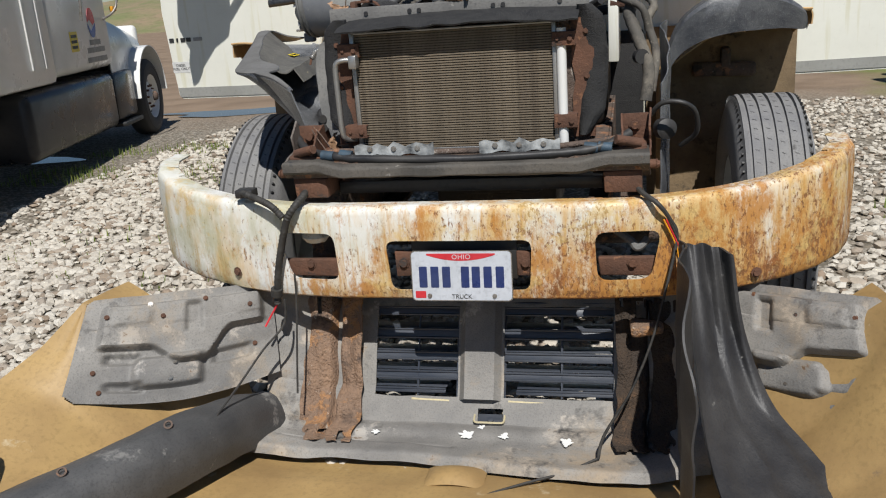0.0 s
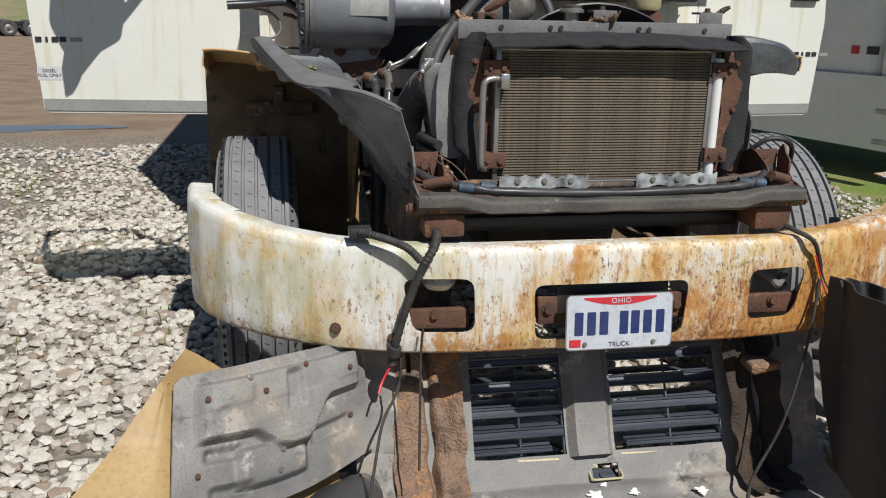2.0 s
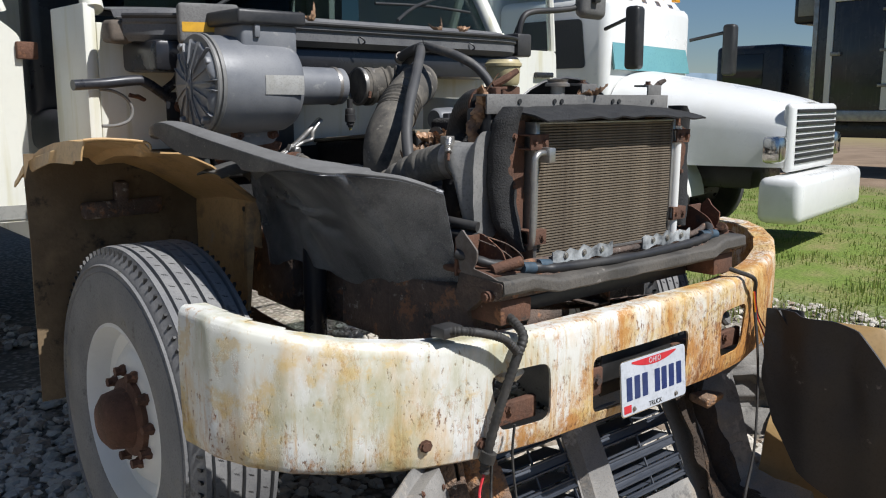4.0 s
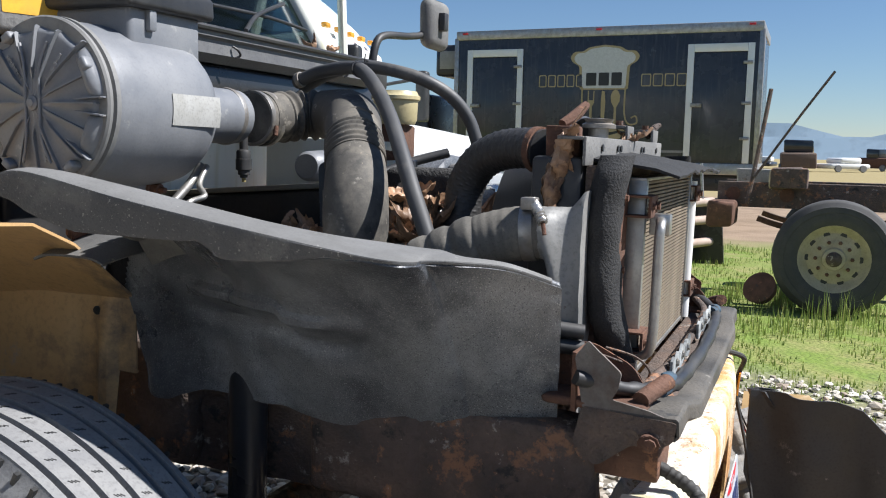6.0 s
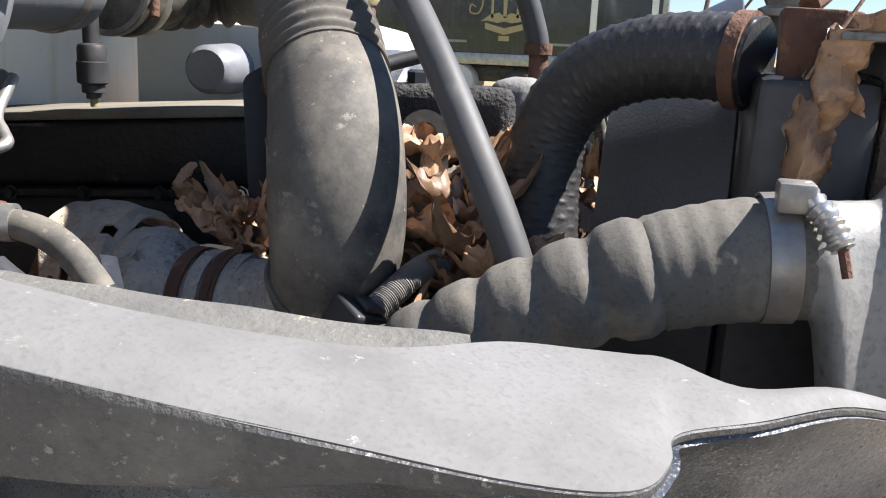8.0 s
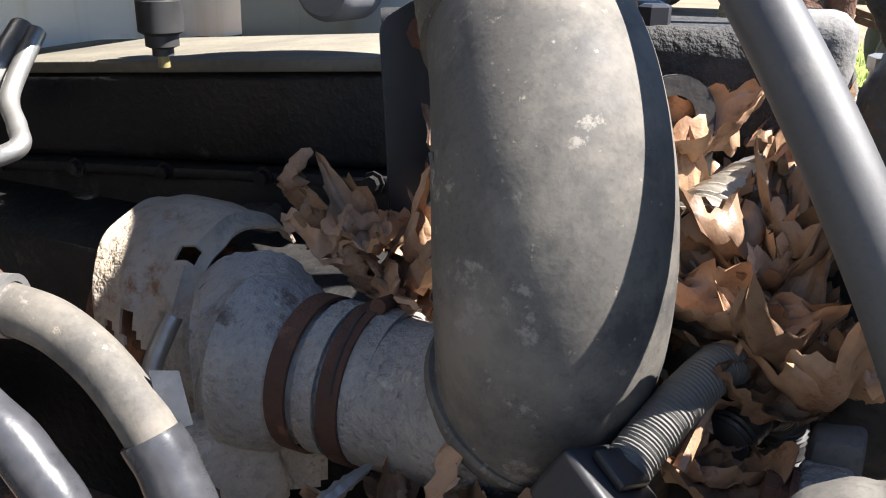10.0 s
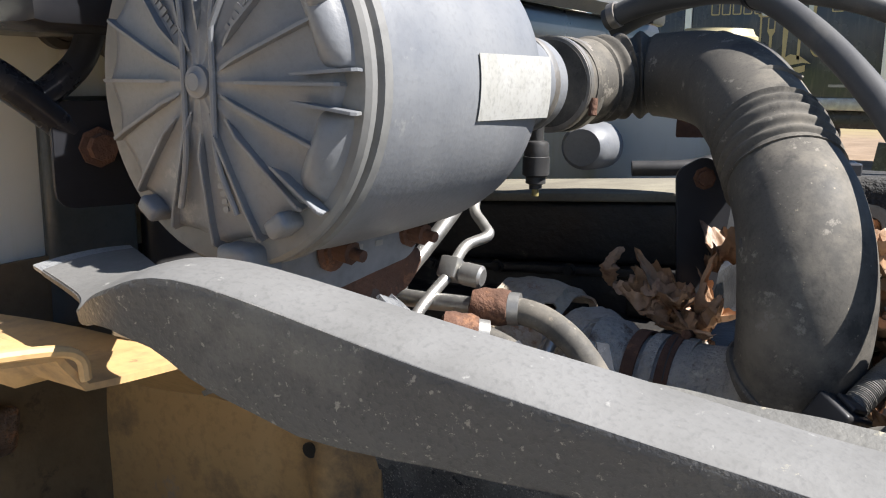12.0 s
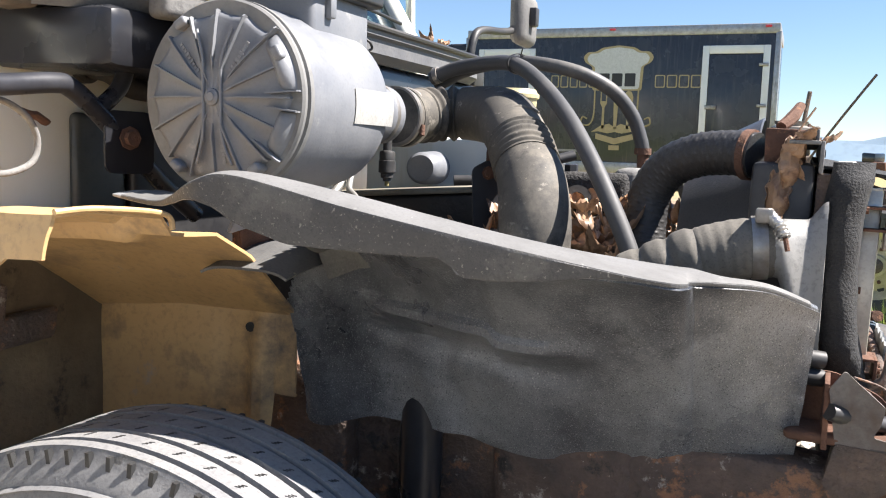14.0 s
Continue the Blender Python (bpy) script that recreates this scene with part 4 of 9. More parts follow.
for s in (-1, 1):
    b = part("holder_bracket", rough_up(box(s * 0.19 - 0.028, s * 0.19 + 0.028, 0.04, 0.06, 0.62, 0.70, 0.004), 0.005, 30), rust, holder)
    bolt(b, (s * 0.19, 0.04, 0.665), (0, -1, 0), 0.012, 0.01)

# ---- hoses and cables beside the radiator, over the far rail ----
side_hoses = thing("side_hoses", "black hoses and taped cables beside the radiator", "hose")
for pts, r in (([(0.50, 0.56, 1.40), (0.51, 0.53, 1.38), (0.50, 0.50, 1.35), (0.53, 0.46, 1.27), (0.56, 0.44, 1.18), (0.55, 0.42, 1.08)], 0.020), ([(0.56, 0.60, 1.40), (0.58, 0.58, 1.37), (0.56, 0.55, 1.32), (0.585, 0.52, 1.22), (0.57, 0.48, 1.10)], 0.014), ([(0.46, 0.55, 1.41), (0.48, 0.50, 1.40), (0.54, 0.47, 1.37), (0.56, 0.48, 1.30)], 0.012)):
    part("hose", tube(pts, r, 14, rad=lambda u, a: 1 + 0.05 * math.sin(u * 90)), rubber, side_hoses)
part("hose_joint", rough_up(lathe([(0, 0), (0.03, 0.0), (0.034, 0.01), (0.034, 0.05), (0, 0.05)], axis((0.53, 0.46, 1.22), (0.3, -1, 0)) @ Matrix.Scale(0.7, 4), 20), 0.002, 30), black_plastic, side_hoses)
bump_stop = thing("brake_chamber", "black round chamber with a looped cable behind the bumper", "chamber")
part("chamber", rough_up(lathe([(0, 0), (0.035, 0.0), (0.045, 0.012), (0.045, 0.06), (0.02, 0.07), (0, 0.07)], axis((0.60, 0.44, 0.985), (0.4, -1, 0.1)) @ Matrix.Scale(0.75, 4), 22), 0.002, 30), black_plastic, bump_stop)
part("cable", tube([(0.56, 0.36, 1.04), (0.60, 0.33, 1.085), (0.66, 0.32, 1.085), (0.70, 0.34, 1.05), (0.705, 0.37, 0.98), (0.66, 0.42, 0.93)], 0.008, 10), black_plastic, bump_stop)

# ---- frame and engine ----
chassis = thing("chassis_frame", "rust-scaled steel ladder frame with front axle and springs", "frame")
for s in (-1, 1):
    x = 0.43 * s
    r = box(x - 0.006, x + 0.006, 0.45, 4.5, 0.70, 0.95, 0.002)
    box(min(x, x - 0.08 * s), max(x, x - 0.08 * s), 0.45, 4.5, 0.942, 0.95, 0.001, bm=r)
    box(min(x, x - 0.08 * s), max(x, x - 0.08 * s), 0.45, 4.5, 0.70, 0.708, 0.001, bm=r)
    part("frame_rail", r, rust_dark, chassis)
    for k in range(3):
        part("spring_leaf", sheet(lambda u, v, k=k: Vector((0.50 * s + (v - 0.5) * 0.08, 0.35 + 1.35 * u * (1 - 0.08 * k) + 0.05 * k, 0.62 - 0.014 * k + 0.12 * (2 * u - 1) ** 2)), 16, 2, 0.011), rust_dark, chassis)
part("front_axle", tube([(-0.84, 0.99, 0.5), (-0.6, 0.99, 0.48), (-0.5, 0.99, 0.46), (0.5, 0.99, 0.46), (0.6, 0.99, 0.48), (0.84, 0.99, 0.5)], 0.055, 12), rust_dark, chassis)
part("shock_absorber", tube([(-0.56, 0.80, 1.0), (-0.56, 0.80, 0.55)], 0.036, 20), dark_paint, chassis)
part("shock_eye", tube([(-0.60, 0.80, 1.02), (-0.50, 0.80, 1.02)], 0.032, 18), rust_dark, chassis)
part("steering_box", rough_up(box(-0.56, -0.44, 0.45, 0.68, 0.74, 0.95, 0.03, 3), 0.012, 14), rust_dark, chassis, "oily rusty steering box")
part("drag_link", tube([(-0.60, 0.52, 0.72), (-0.62, 0.9, 0.60), (-0.66, 1.0, 0.58)], 0.02, 10), rust_dark, chassis)
hanger = box(-0.55, -0.43, 0.17, 0.52, 0.60, 0.945, 0.015, 2)
bmesh.ops.subdivide_edges(hanger, edges=hanger.edges[:], cuts=4, use_grid_fill=True)
part("spring_hanger", rough_up(rough_up(hanger, 0.014, 12), 0.006, 40), rust_dark, chassis)
part("frame_bracket", rough_up(box(-0.54, -0.44, 0.95, 1.15, 0.72, 0.98, 0.02, 2), 0.012, 14), rust_dark, chassis)
for k in range(16):
    y = 0.5 + 0.075 * k
    bolt(chassis, (-0.438, y, 0.78 + 0.09 * (k % 2)), (-1, 0, 0), 0.011, 0.012)
clods = box(-0.50, -0.44, 0.55, 1.25, 0.72, 0.97, 0.01, 2)
bmesh.ops.subdivide_edges(clods, edges=clods.edges[:], cuts=9, use_grid_fill=True)
part("scale_crust", rough_up(rough_up(clods, 0.02, 14), 0.010, 45), rust_dark, chassis, "thick flaking rust crust")
part("lower_cooler_bar", box(-0.42, 0.42, 0.16, 0.2, 0.86, 0.90, 0.004), black_plastic, chassis)

engine = thing("engine", "dirty black diesel engine with oily valve cover", "engine")
oily = mat("oily_black", (0.010, 0.010, 0.011), (0.022, 0.02, 0.018), 0.5, scale=10, fine=90, bump=0.5, spots=[((0.12, 0.10, 0.075), 7, 0.60, 0.1), ((0.006, 0.006, 0.007), 5, 0.52, 0.2), ((0.20, 0.17, 0.12), 18, 0.68)])
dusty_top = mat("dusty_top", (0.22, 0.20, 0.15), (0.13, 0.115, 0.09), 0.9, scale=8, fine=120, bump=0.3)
part("block", rough_up(box(-0.22, 0.24, 0.62, 1.62, 0.62, 1.12, 0.02, 2), 0.01, 9), oily, engine)
part("intake_manifold", rough_up(box(0.25, 0.42, 0.7, 1.5, 0.95, 1.24, 0.04, 3), 0.008, 8), oily, engine)
part("front_cover", rough_up(box(-0.18, 0.2, 0.52, 0.64, 0.75, 1.15, 0.02, 2), 0.01, 12), oily, engine)
part("filter_bowl", lathe([(0, 0), (0.036, 0.0), (0.045, 0.012), (0.048, 0.09), (0, 0.09)], axis((0.27, 1.17, 1.335), (1, 0, 0)), 28), grey_plastic, engine)
part("filter_stem", tube([(0.35, 1.17, 1.335), (0.5, 1.2, 1.34)], 0.02, 12), oily, engine)
part("back_plate", box(0.42, 0.46, 0.95, 1.4, 1.15, 1.42, 0.006), cream_paint, engine)
part("cable_run", tube([(0.2, 1.05, 1.31), (0.25, 0.95, 1.32), (0.34, 0.88, 1.36), (0.4, 0.80, 1.39)], 0.014, 10), black_plastic, engine)
part("oil_filler", tube([(0.06, 0.60, 1.30), (0.10, 0.585, 1.36)], 0.02, 14), rust, engine)
part("belt_guard", rough_up(box(-0.16, 0.05, 0.44, 0.52, 1.0, 1.16, 0.02, 2), 0.01, 14), oily, engine)
part("water_pipe", tube([(-0.06, 0.60, 1.22), (-0.02, 0.55, 1.25), (0.02, 0.50, 1.27)], 0.032, 16), cast_metal, engine)
part("bleed_valve", tube([(-0.03, 0.53, 1.285), (-0.03, 0.525, 1.315)], [0.009, 0.006], 10), steel, engine)

# the upper engine, which leans back with the gearbox
BASE = Matrix()
head = thing("cylinder_head", "long black valve cover with a dusty lid, tilted back", "cylinder head")
VC = Matrix.Translation((-0.082, 0.962, 1.364)) @ Matrix.Rotation(radians(-4.3), 4, "X")
part("valve_cover", rough_up(box(0.006, 0.26, 0.0, 0.80, -0.115, -0.014, 0.012, 3, m=VC), 0.002, 20), oily, head, "long black valve cover")
part("cover_lid", box(-0.004, 0.262, -0.004, 0.81, -0.014, 0.0, 0.004, 2, m=VC), dusty_top, head, "dust-covered top of the valve cover")
part("cover_flange", rough_up(box(-0.012, 0.26, 0.0, 0.80, -0.128, -0.115, 0.003, 2, m=VC), 0.002, 30), oily, head)
part("head_side", rough_up(box(0.0, 0.26, -0.02, 0.80, -0.26, -0.128, 0.012, 2, m=VC), 0.006, 14), oily, head)
for k in range(6):
    bolt(head, VC @ Vector((-0.012, 0.06 + 0.13 * k, -0.121)), (-1, 0, 0), 0.008, 0.010, oily)
    part("oil_cake", rough_up(box(-0.018, 0.01, 0.05 + 0.13 * k, 0.10 + 0.13 * k, -0.19 - 0.01 * (k % 2), -0.155, 0.008, 2, m=VC), 0.006, 40), mat("oil_cake_%d" % k, (0.15, 0.12, 0.085), (0.035, 0.03, 0.026), 0.8, scale=30, bump=0.6) if k % 2 else oily, head)
part("hanger_plate", prism(slanted([(-0.030, -0.15), (0.02, -0.15), (0.038, -0.03), (0.040, 0.015), (0.0, 0.035), (-0.036, 0.015)], 0.012), 0.006, facing((-0.183, 0.92, 1.392), (-0.84, -0.52, 0.1)), 0.001), dark_paint, head)
bolt(head, (-0.189, 0.916, 1.398), (-0.84, -0.52, 0.1), 0.010, 0.010)
lift_shape = [(-0.029, -0.085), (0.029, -0.085)] + [(0.029 * math.cos(radians(a)), 0.029 * math.sin(radians(a))) for a in range(0, 181, 15)]
lug_at = facing((-0.195, 0.717, 1.352), (-0.93, -0.30, 0.12))
# near-black steel: the lug's shade is put into its colour
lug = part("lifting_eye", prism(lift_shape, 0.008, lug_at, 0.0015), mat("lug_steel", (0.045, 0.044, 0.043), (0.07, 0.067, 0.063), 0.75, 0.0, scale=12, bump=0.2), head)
cut(lug, [finish("cutter", lathe([(0, -0.1), (0.0145, -0.1), (0.0145, 0.1), (0, 0.1)], lug_at, 24), rust, smooth=0)])
part("front_housing", rough_up(box(-0.15, 0.06, 0.62, 0.80, 1.22, 1.405, 0.02, 3), 0.008, 18), mat("crusty_black", (0.02, 0.02, 0.021), (0.06, 0.057, 0.053), 0.9, scale=35, fine=130, bump=1.0, dist=0.006), head, "crusty black front housing")
part("housing_cap", rough_up(box(-0.13, -0.02, 0.60, 0.66, 1.30, 1.42, 0.018, 3), 0.003, 20), dusty_grey, head, "dusty grey thermostat housing")
for x, y in ((-0.12, 0.75), (-0.09, 0.76)):
    part("cap_bolt", lathe([(0, 0), (0.014, 0), (0.014, 0.016), (0.010, 0.018), (0, 0.018)], axis((x, y, 1.405), (0, 0, 1)), 6), dark_paint, head, smooth=20)
part("water_outlet", rough_up(tube([(-0.13, 0.60, 1.30), (-0.09, 0.585, 1.325), (-0.05, 0.575, 1.33)], 0.030, 18), 0.001, 40), cast_metal, head)
part("bleed_screw", tube([(-0.10, 0.585, 1.35), (-0.105, 0.583, 1.385)], [0.010, 0.006], 10), steel, head)
part("bleed_nut", lathe([(0, 0), (0.011, 0), (0.011, 0.010), (0, 0.010)], axis((-0.106, 0.582, 1.382), (-0.1, 0, 1)), 6), steel, head, smooth=20)

# ---- turbocharger ----
turbo = thing("turbocharger", "grey turbocharger with a rusty heat shield", "turbocharger")
TX, TZ = -0.335, 1.163


def scroll(u, v):
    a, b = u * 2 * math.pi, v * 2 * math.pi
    rt = 0.018 + 0.012 * u
    return Vector((TX + 0.04, 1.01, TZ - 0.03)) + Vector(((0.056 + rt * math.cos(b)) * math.cos(a), rt * math.sin(b) * 1.1, (0.056 + rt * math.cos(b)) * math.sin(a)))


part("compressor_scroll", sheet(scroll, 36, 14, 0.0), cast_metal, turbo)
part("inlet_neck", rough_up(lathe([(0.0, 0.05), (0.050, 0.05), (0.054, 0.04), (0.054, -0.03), (0.066, -0.045), (0.070, -0.075), (0, -0.075)], axis((TX, 0.915, TZ), (0.0, -1, 0)), 30), 0.001, 40), cast_metal, turbo)
part("compressor_back", lathe([(0.0, 0.03), (0.070, 0.03), (0.074, 0.0), (0.068, -0.03), (0, -0.03)], axis((TX + 0.06, 1.05, TZ - 0.03), (0, 1, 0)), 30), cast_metal, turbo)


def lump(cx, cy, cz, sx, sy, sz, turn, bev=0.012, amp=0.004):
    bm = box(-sx, sx, -sy, sy, -sz, sz, bev, 3)
    bmesh.ops.subdivide_edges(bm, edges=[e for e in bm.edges if e.calc_length() > 0.02], cuts=4, use_grid_fill=True)
    rough_up(rough_up(bm, amp, 30, cx * 9), amp * 0.5, 90)
    bm.transform(pose(cx, cy, cz, *turn))
    return bm


pitted = mat("pitted_casting", (0.50, 0.46, 0.40), (0.38, 0.35, 0.31), 0.85, scale=14, fine=120, bump=1.0, dist=0.006, spots=[((0.26, 0.15, 0.08), 18, 0.60), ((0.48, 0.44, 0.38), 30, 0.58), ((0.10, 0.085, 0.075), 45, 0.62)])
# the actuator: a faceted casting with a sloping top, a raised square cover and a foot
facet = [(-0.050, -0.125), (0.046, -0.125), (0.052, 0.020), (0.044, 0.040), (0.020, 0.060), (-0.018, 0.060), (-0.046, 0.040), (-0.052, 0.015)]
act_m = facing((-0.342, 0.983, 1.172), (-0.80, -0.60, 0.05))
bm = prism(facet, -0.075, act_m)
bmesh.ops.bevel(bm, geom=bm.edges[:], offset=0.006, segments=2, affect="EDGES")
bmesh.ops.triangulate(bm, faces=bm.faces[:])
bmesh.ops.subdivide_edges(bm, edges=[e for e in bm.edges if e.calc_length() > 0.015], cuts=2, use_grid_fill=True)
part("actuator_body", rough_up(rough_up(bm, 0.003, 40), 0.0012, 110), pitted, turbo, "pitted grey actuator housing")
part("actuator_cover", rough_up(prism(slanted([(-0.027, -0.024), (0.027, -0.026), (0.029, 0.024), (-0.025, 0.028)], 0.006), 0.012, act_m @ Matrix.Translation((0.0, 0.004, -0.002)), 0.003), 0.001, 60), pitted, turbo, "raised square actuator cover")
part("actuator_foot", lump(-0.36, 1.0, 1.085, 0.030, 0.028, 0.040, (0, -10, -38), 0.008), pitted, turbo)
part("vent_slot", prism(rounded(0.016, 0.006, 0.0029), 0.002, act_m @ Matrix.Translation((0.012, 0.050, 0.0005))), ink_black, turbo)


def heat_shield(u, v):
    """A half round sheet over the turbine, torn along its rim."""
    a = radians(-5 + 150 * v)
    y = 1.065 + 0.135 * u
    r = 0.094 + 0.008 * math.sin(u * 3) - 0.006 * (u < 0.12)
    return Vector((-0.235 - r * math.cos(a) * 1.05, y - 0.05 * (1 - v) * u, 1.140 + r * math.sin(a))) + noise.noise_vector(Vector((u * 4, v * 5, 1))) * 0.007


def shield_left(u, v):
    return not (0.10 < u < 0.22 and 0.36 < v < 0.43) and not (v < 0.10 + 0.12 * noise.noise(Vector((u * 7, 0, 3)))) and not (0.5 < u < 0.62 and 0.10 < v < 0.2)


part("heat_shield", sheet(heat_shield, 30, 36, 0.003, keep=shield_left), mat("shield_rust", (0.48, 0.39, 0.28), (0.40, 0.34, 0.28), 0.85, scale=12, fine=90, bump=0.9, dist=0.006, spots=[((0.28, 0.14, 0.07), 12, 0.56), ((0.42, 0.37, 0.30), 9, 0.60), ((0.13, 0.08, 0.06), 26, 0.66)]), turbo, "pitted rusty heat shield")
part("turbine_housing", rough_up(lathe([(0, -0.06), (0.07, -0.06), (0.082, 0), (0.07, 0.07), (0, 0.07)], axis((-0.235, 1.13, 1.125), (0, 1, 0)), 28), 0.004, 18), rust, turbo)
part("oil_line", tube([(-0.362, 1.045, 1.20), (-0.385, 1.05, 1.165), (-0.402, 1.045, 1.12), (-0.405, 1.035, 1.06), (-0.40, 1.02, 1.0)], 0.008, 10), steel, turbo)
part("oil_line_bracket", rough_up(box(-0.43, -0.37, 0.99, 1.03, 1.06, 1.085, 0.004, 2), 0.004, 40), rust, turbo)
for y, mm, r in ((0.935, rust, 0.0565), (0.893, rust, 0.0575), (0.914, cast_metal, 0.0550), (0.877, cast_metal, 0.0555)):
    part("hose_clamp", lathe([(r, -0.008), (r + 0.003, -0.008), (r + 0.003, 0.008), (r, 0.008)], axis((TX, y, TZ), (0.05, 1, 0)), 40, closed=True), mm, turbo)
part("clamp_screw", tube([(TX - 0.002, 0.885, TZ + 0.064), (TX + 0.028, 0.887, TZ + 0.056)], 0.006, 10), rust, turbo)
for k in range(9):
    a = radians(100 + 7 * k)
    part("clamp_slot", box(-0.0008, 0.0008, -0.0045, 0.0045, 0.0, 0.0006, 0.0, m=axis((TX + 0.0608 * math.cos(a), 0.893, TZ + 0.0608 * math.sin(a)), (math.cos(a), 0, math.sin(a)))), ink_black, turbo, smooth=0)

# ---- air cleaner ----
cleaner = thing("air_cleaner", "grey plastic air cleaner canister with a ribbed round cap", "air cleaner")
ACM = axis((-0.838, 1.148, 1.516), (1, -0.02, 0))
part("canister", lathe([(0.0, 0.04), (0.146, 0.04), (0.151, 0.055), (0.1535, 0.12), (0.1535, 0.20), (0.151, 0.29), (0.147, 0.315), (0.136, 0.335), (0.110, 0.350), (0.068, 0.356), (0.064, 0.40), (0.062, 0.56), (0, 0.56)], ACM, 72), grey_plastic, cleaner)
seam_grey = mat("seam_grey", (0.20, 0.195, 0.185), (0.15, 0.15, 0.145), 0.6, scale=8, bump=0.1)
part("seam_ring", lathe([(0.13, 0.026), (0.152, 0.026), (0.1555, 0.030), (0.1555, 0.036), (0.150, 0.038), (0.150, 0.042), (0.1565, 0.044), (0.1565, 0.054), (0.152, 0.058), (0.13, 0.058)], ACM, 72, closed=True), seam_grey, cleaner)


def cap_point(u, v):
    """The domed cap: sixteen shallow bays between its ribs, a scalloped rim and two thumb bulges."""
    a = v * 2 * math.pi
    bay = abs(math.sin(a * 8))
    r = 0.131 * min(1.0, u / 0.86) * (1 - 0.030 * bay * ease_cap(u))
    h = 0.004 * min(1, u * 8) + 0.013 * (min(1, u / 0.86)) ** 2 + 0.0030 * bay * min(1.0, u * 2.5)
    if u > 0.86:
        f = (u - 0.86) / 0.14
        h += 0.030 * f
        r += 0.012 * f
    return ACM @ Vector((r * math.cos(a), r * math.sin(a), h))


def ease_cap(u):
    return min(1.0, max(0.0, (u - 0.4) / 0.4))


bm = bmesh.new()
NR, NA = 22, 160
R = [[bm.verts.new(cap_point(i / NR, k / NA)) for k in range(NA)] for i in range(1, NR + 1)]
hub_v = bm.verts.new(ACM @ Vector((0, 0, 0.002)))
for k in range(NA):
    bm.faces.new((hub_v, R[0][(k + 1) % NA], R[0][k]))
    for i in range(NR - 1):
        bm.faces.new((R[i][k], R[i][(k + 1) % NA], R[i + 1][(k + 1) % NA], R[i + 1][k]))
bmesh.ops.recalc_face_normals(bm, faces=bm.faces)
cap = part("cap", bm, grey_plastic, cleaner, "ribbed service cap", smooth=60)
for k in range(16):
    m = ACM @ Matrix.Rotation(2 * math.pi * (k + 0.0) / 16, 4, "Z")
    inner = 0.026 if k % 2 else 0.040
    rib = prism([(inner, 0.004), (inner + 0.02, 0.0005), (0.112, 0.008), (0.134, 0.012), (0.137, 0.016), (0.134, 0.030), (0.12, 0.022)], 0.0030, m @ Matrix(((1, 0, 0, 0), (0, 0, -1, 0.0015), (0, 1, 0, -0.001), (0, 0, 0, 1))), 0.0006)
    part("cap_rib", rib, grey_plastic, cap, smooth=30)
for sx in (-0.017, 0.017):
    part("cap_ridge", tube([ACM @ Vector((sx * 2.0, -0.105, 0.008)), ACM @ Vector((sx * 1.1, -0.06, 0.003)), ACM @ Vector((sx, 0, 0.0025)), ACM @ Vector((sx * 1.1, 0.06, 0.003)), ACM @ Vector((sx * 2.0, 0.105, 0.008))], 0.0028, 8), grey_plastic, cap)
part("cap_hub", lathe([(0, -0.004), (0.007, -0.0035), (0.009, -0.001), (0.013, 0.0), (0.014, 0.004), (0, 0.006)], ACM, 24), grey_plastic, cap)
south = math.atan2(*(ACM.to_3x3().inverted() @ Vector((0, -1, 0))).yx)
up_way = math.copysign(1.0, math.sin(math.atan2(*(ACM.to_3x3().inverted() @ Vector((0, -0.3, 1))).yx) - south))
for a0, a1 in ((4, 44), (-8, -40)):
    def bulge(u, v, a0=a0, a1=a1):
        a = south + up_way * radians(a0 + (a1 - a0) * u)
        q = math.sin(u * math.pi) ** 0.35
        r = 0.117 + 0.030 * v
        return ACM @ Vector((r * math.cos(a), r * math.sin(a), 0.028 - q * 0.021 * math.sin(min(1.0, 0.18 + v * 0.9) * math.pi) ** 0.6))
    bg = part("thumb_bulge", sheet(bulge, 22, 10, 0.003), grey_plastic, cap)
    for aa in (a0, a1):
        m = ACM @ Matrix.Rotation(south + up_way * radians(aa), 4, "Z")
        part("latch_fin", prism([(0.098, 0.007), (0.150, 0.016), (0.153, 0.020), (0.150, 0.030), (0.112, 0.024)], 0.0025, m @ Matrix(((1, 0, 0, 0), (0, 0, -1, 0.00125), (0, 1, 0, -0.004), (0, 0, 0, 1))), 0.0004), grey_plastic, bg, smooth=20)
for a in (60, 150, 235, 305):
    m = ACM @ Matrix.Rotation(radians(a), 4, "Z")
    part("latch", box(0.126, 0.142, -0.012, 0.012, 0.004, 0.030, 0.005, 3, m=m), grey_plastic, cap)
raised = mat("raised_plastic", (0.16, 0.165, 0.175), (0.2, 0.203, 0.21), 0.5, scale=9, bump=0.05)
for a in (-78, 52, 128):
    m = ACM @ Matrix.Rotation(south + up_way * radians(a), 4, "Z") @ Matrix.Translation((0.078, 0.0, 0.0082))
    for k in range(9):
        part("lettering_bar", prism(rounded(0.0045, 0.006 + 0.003 * (k in (0, 3, 5)), 0.001, cx=-0.026 + 0.0065 * k), 0.0012, m @ Matrix.Rotation(math.pi, 4, "X")), raised, cap, smooth=0)


def label_fn(u, v):
    q = ACM.inverted() @ Vector((-0.656 + 0.137 * u, 0.99, 1.484 + 0.060 * v))
    a = math.atan2(q.y, q.x)
    return ACM @ Matrix.Rotation(a, 4, "Z") @ Vector((0.1548, 0, q.z))


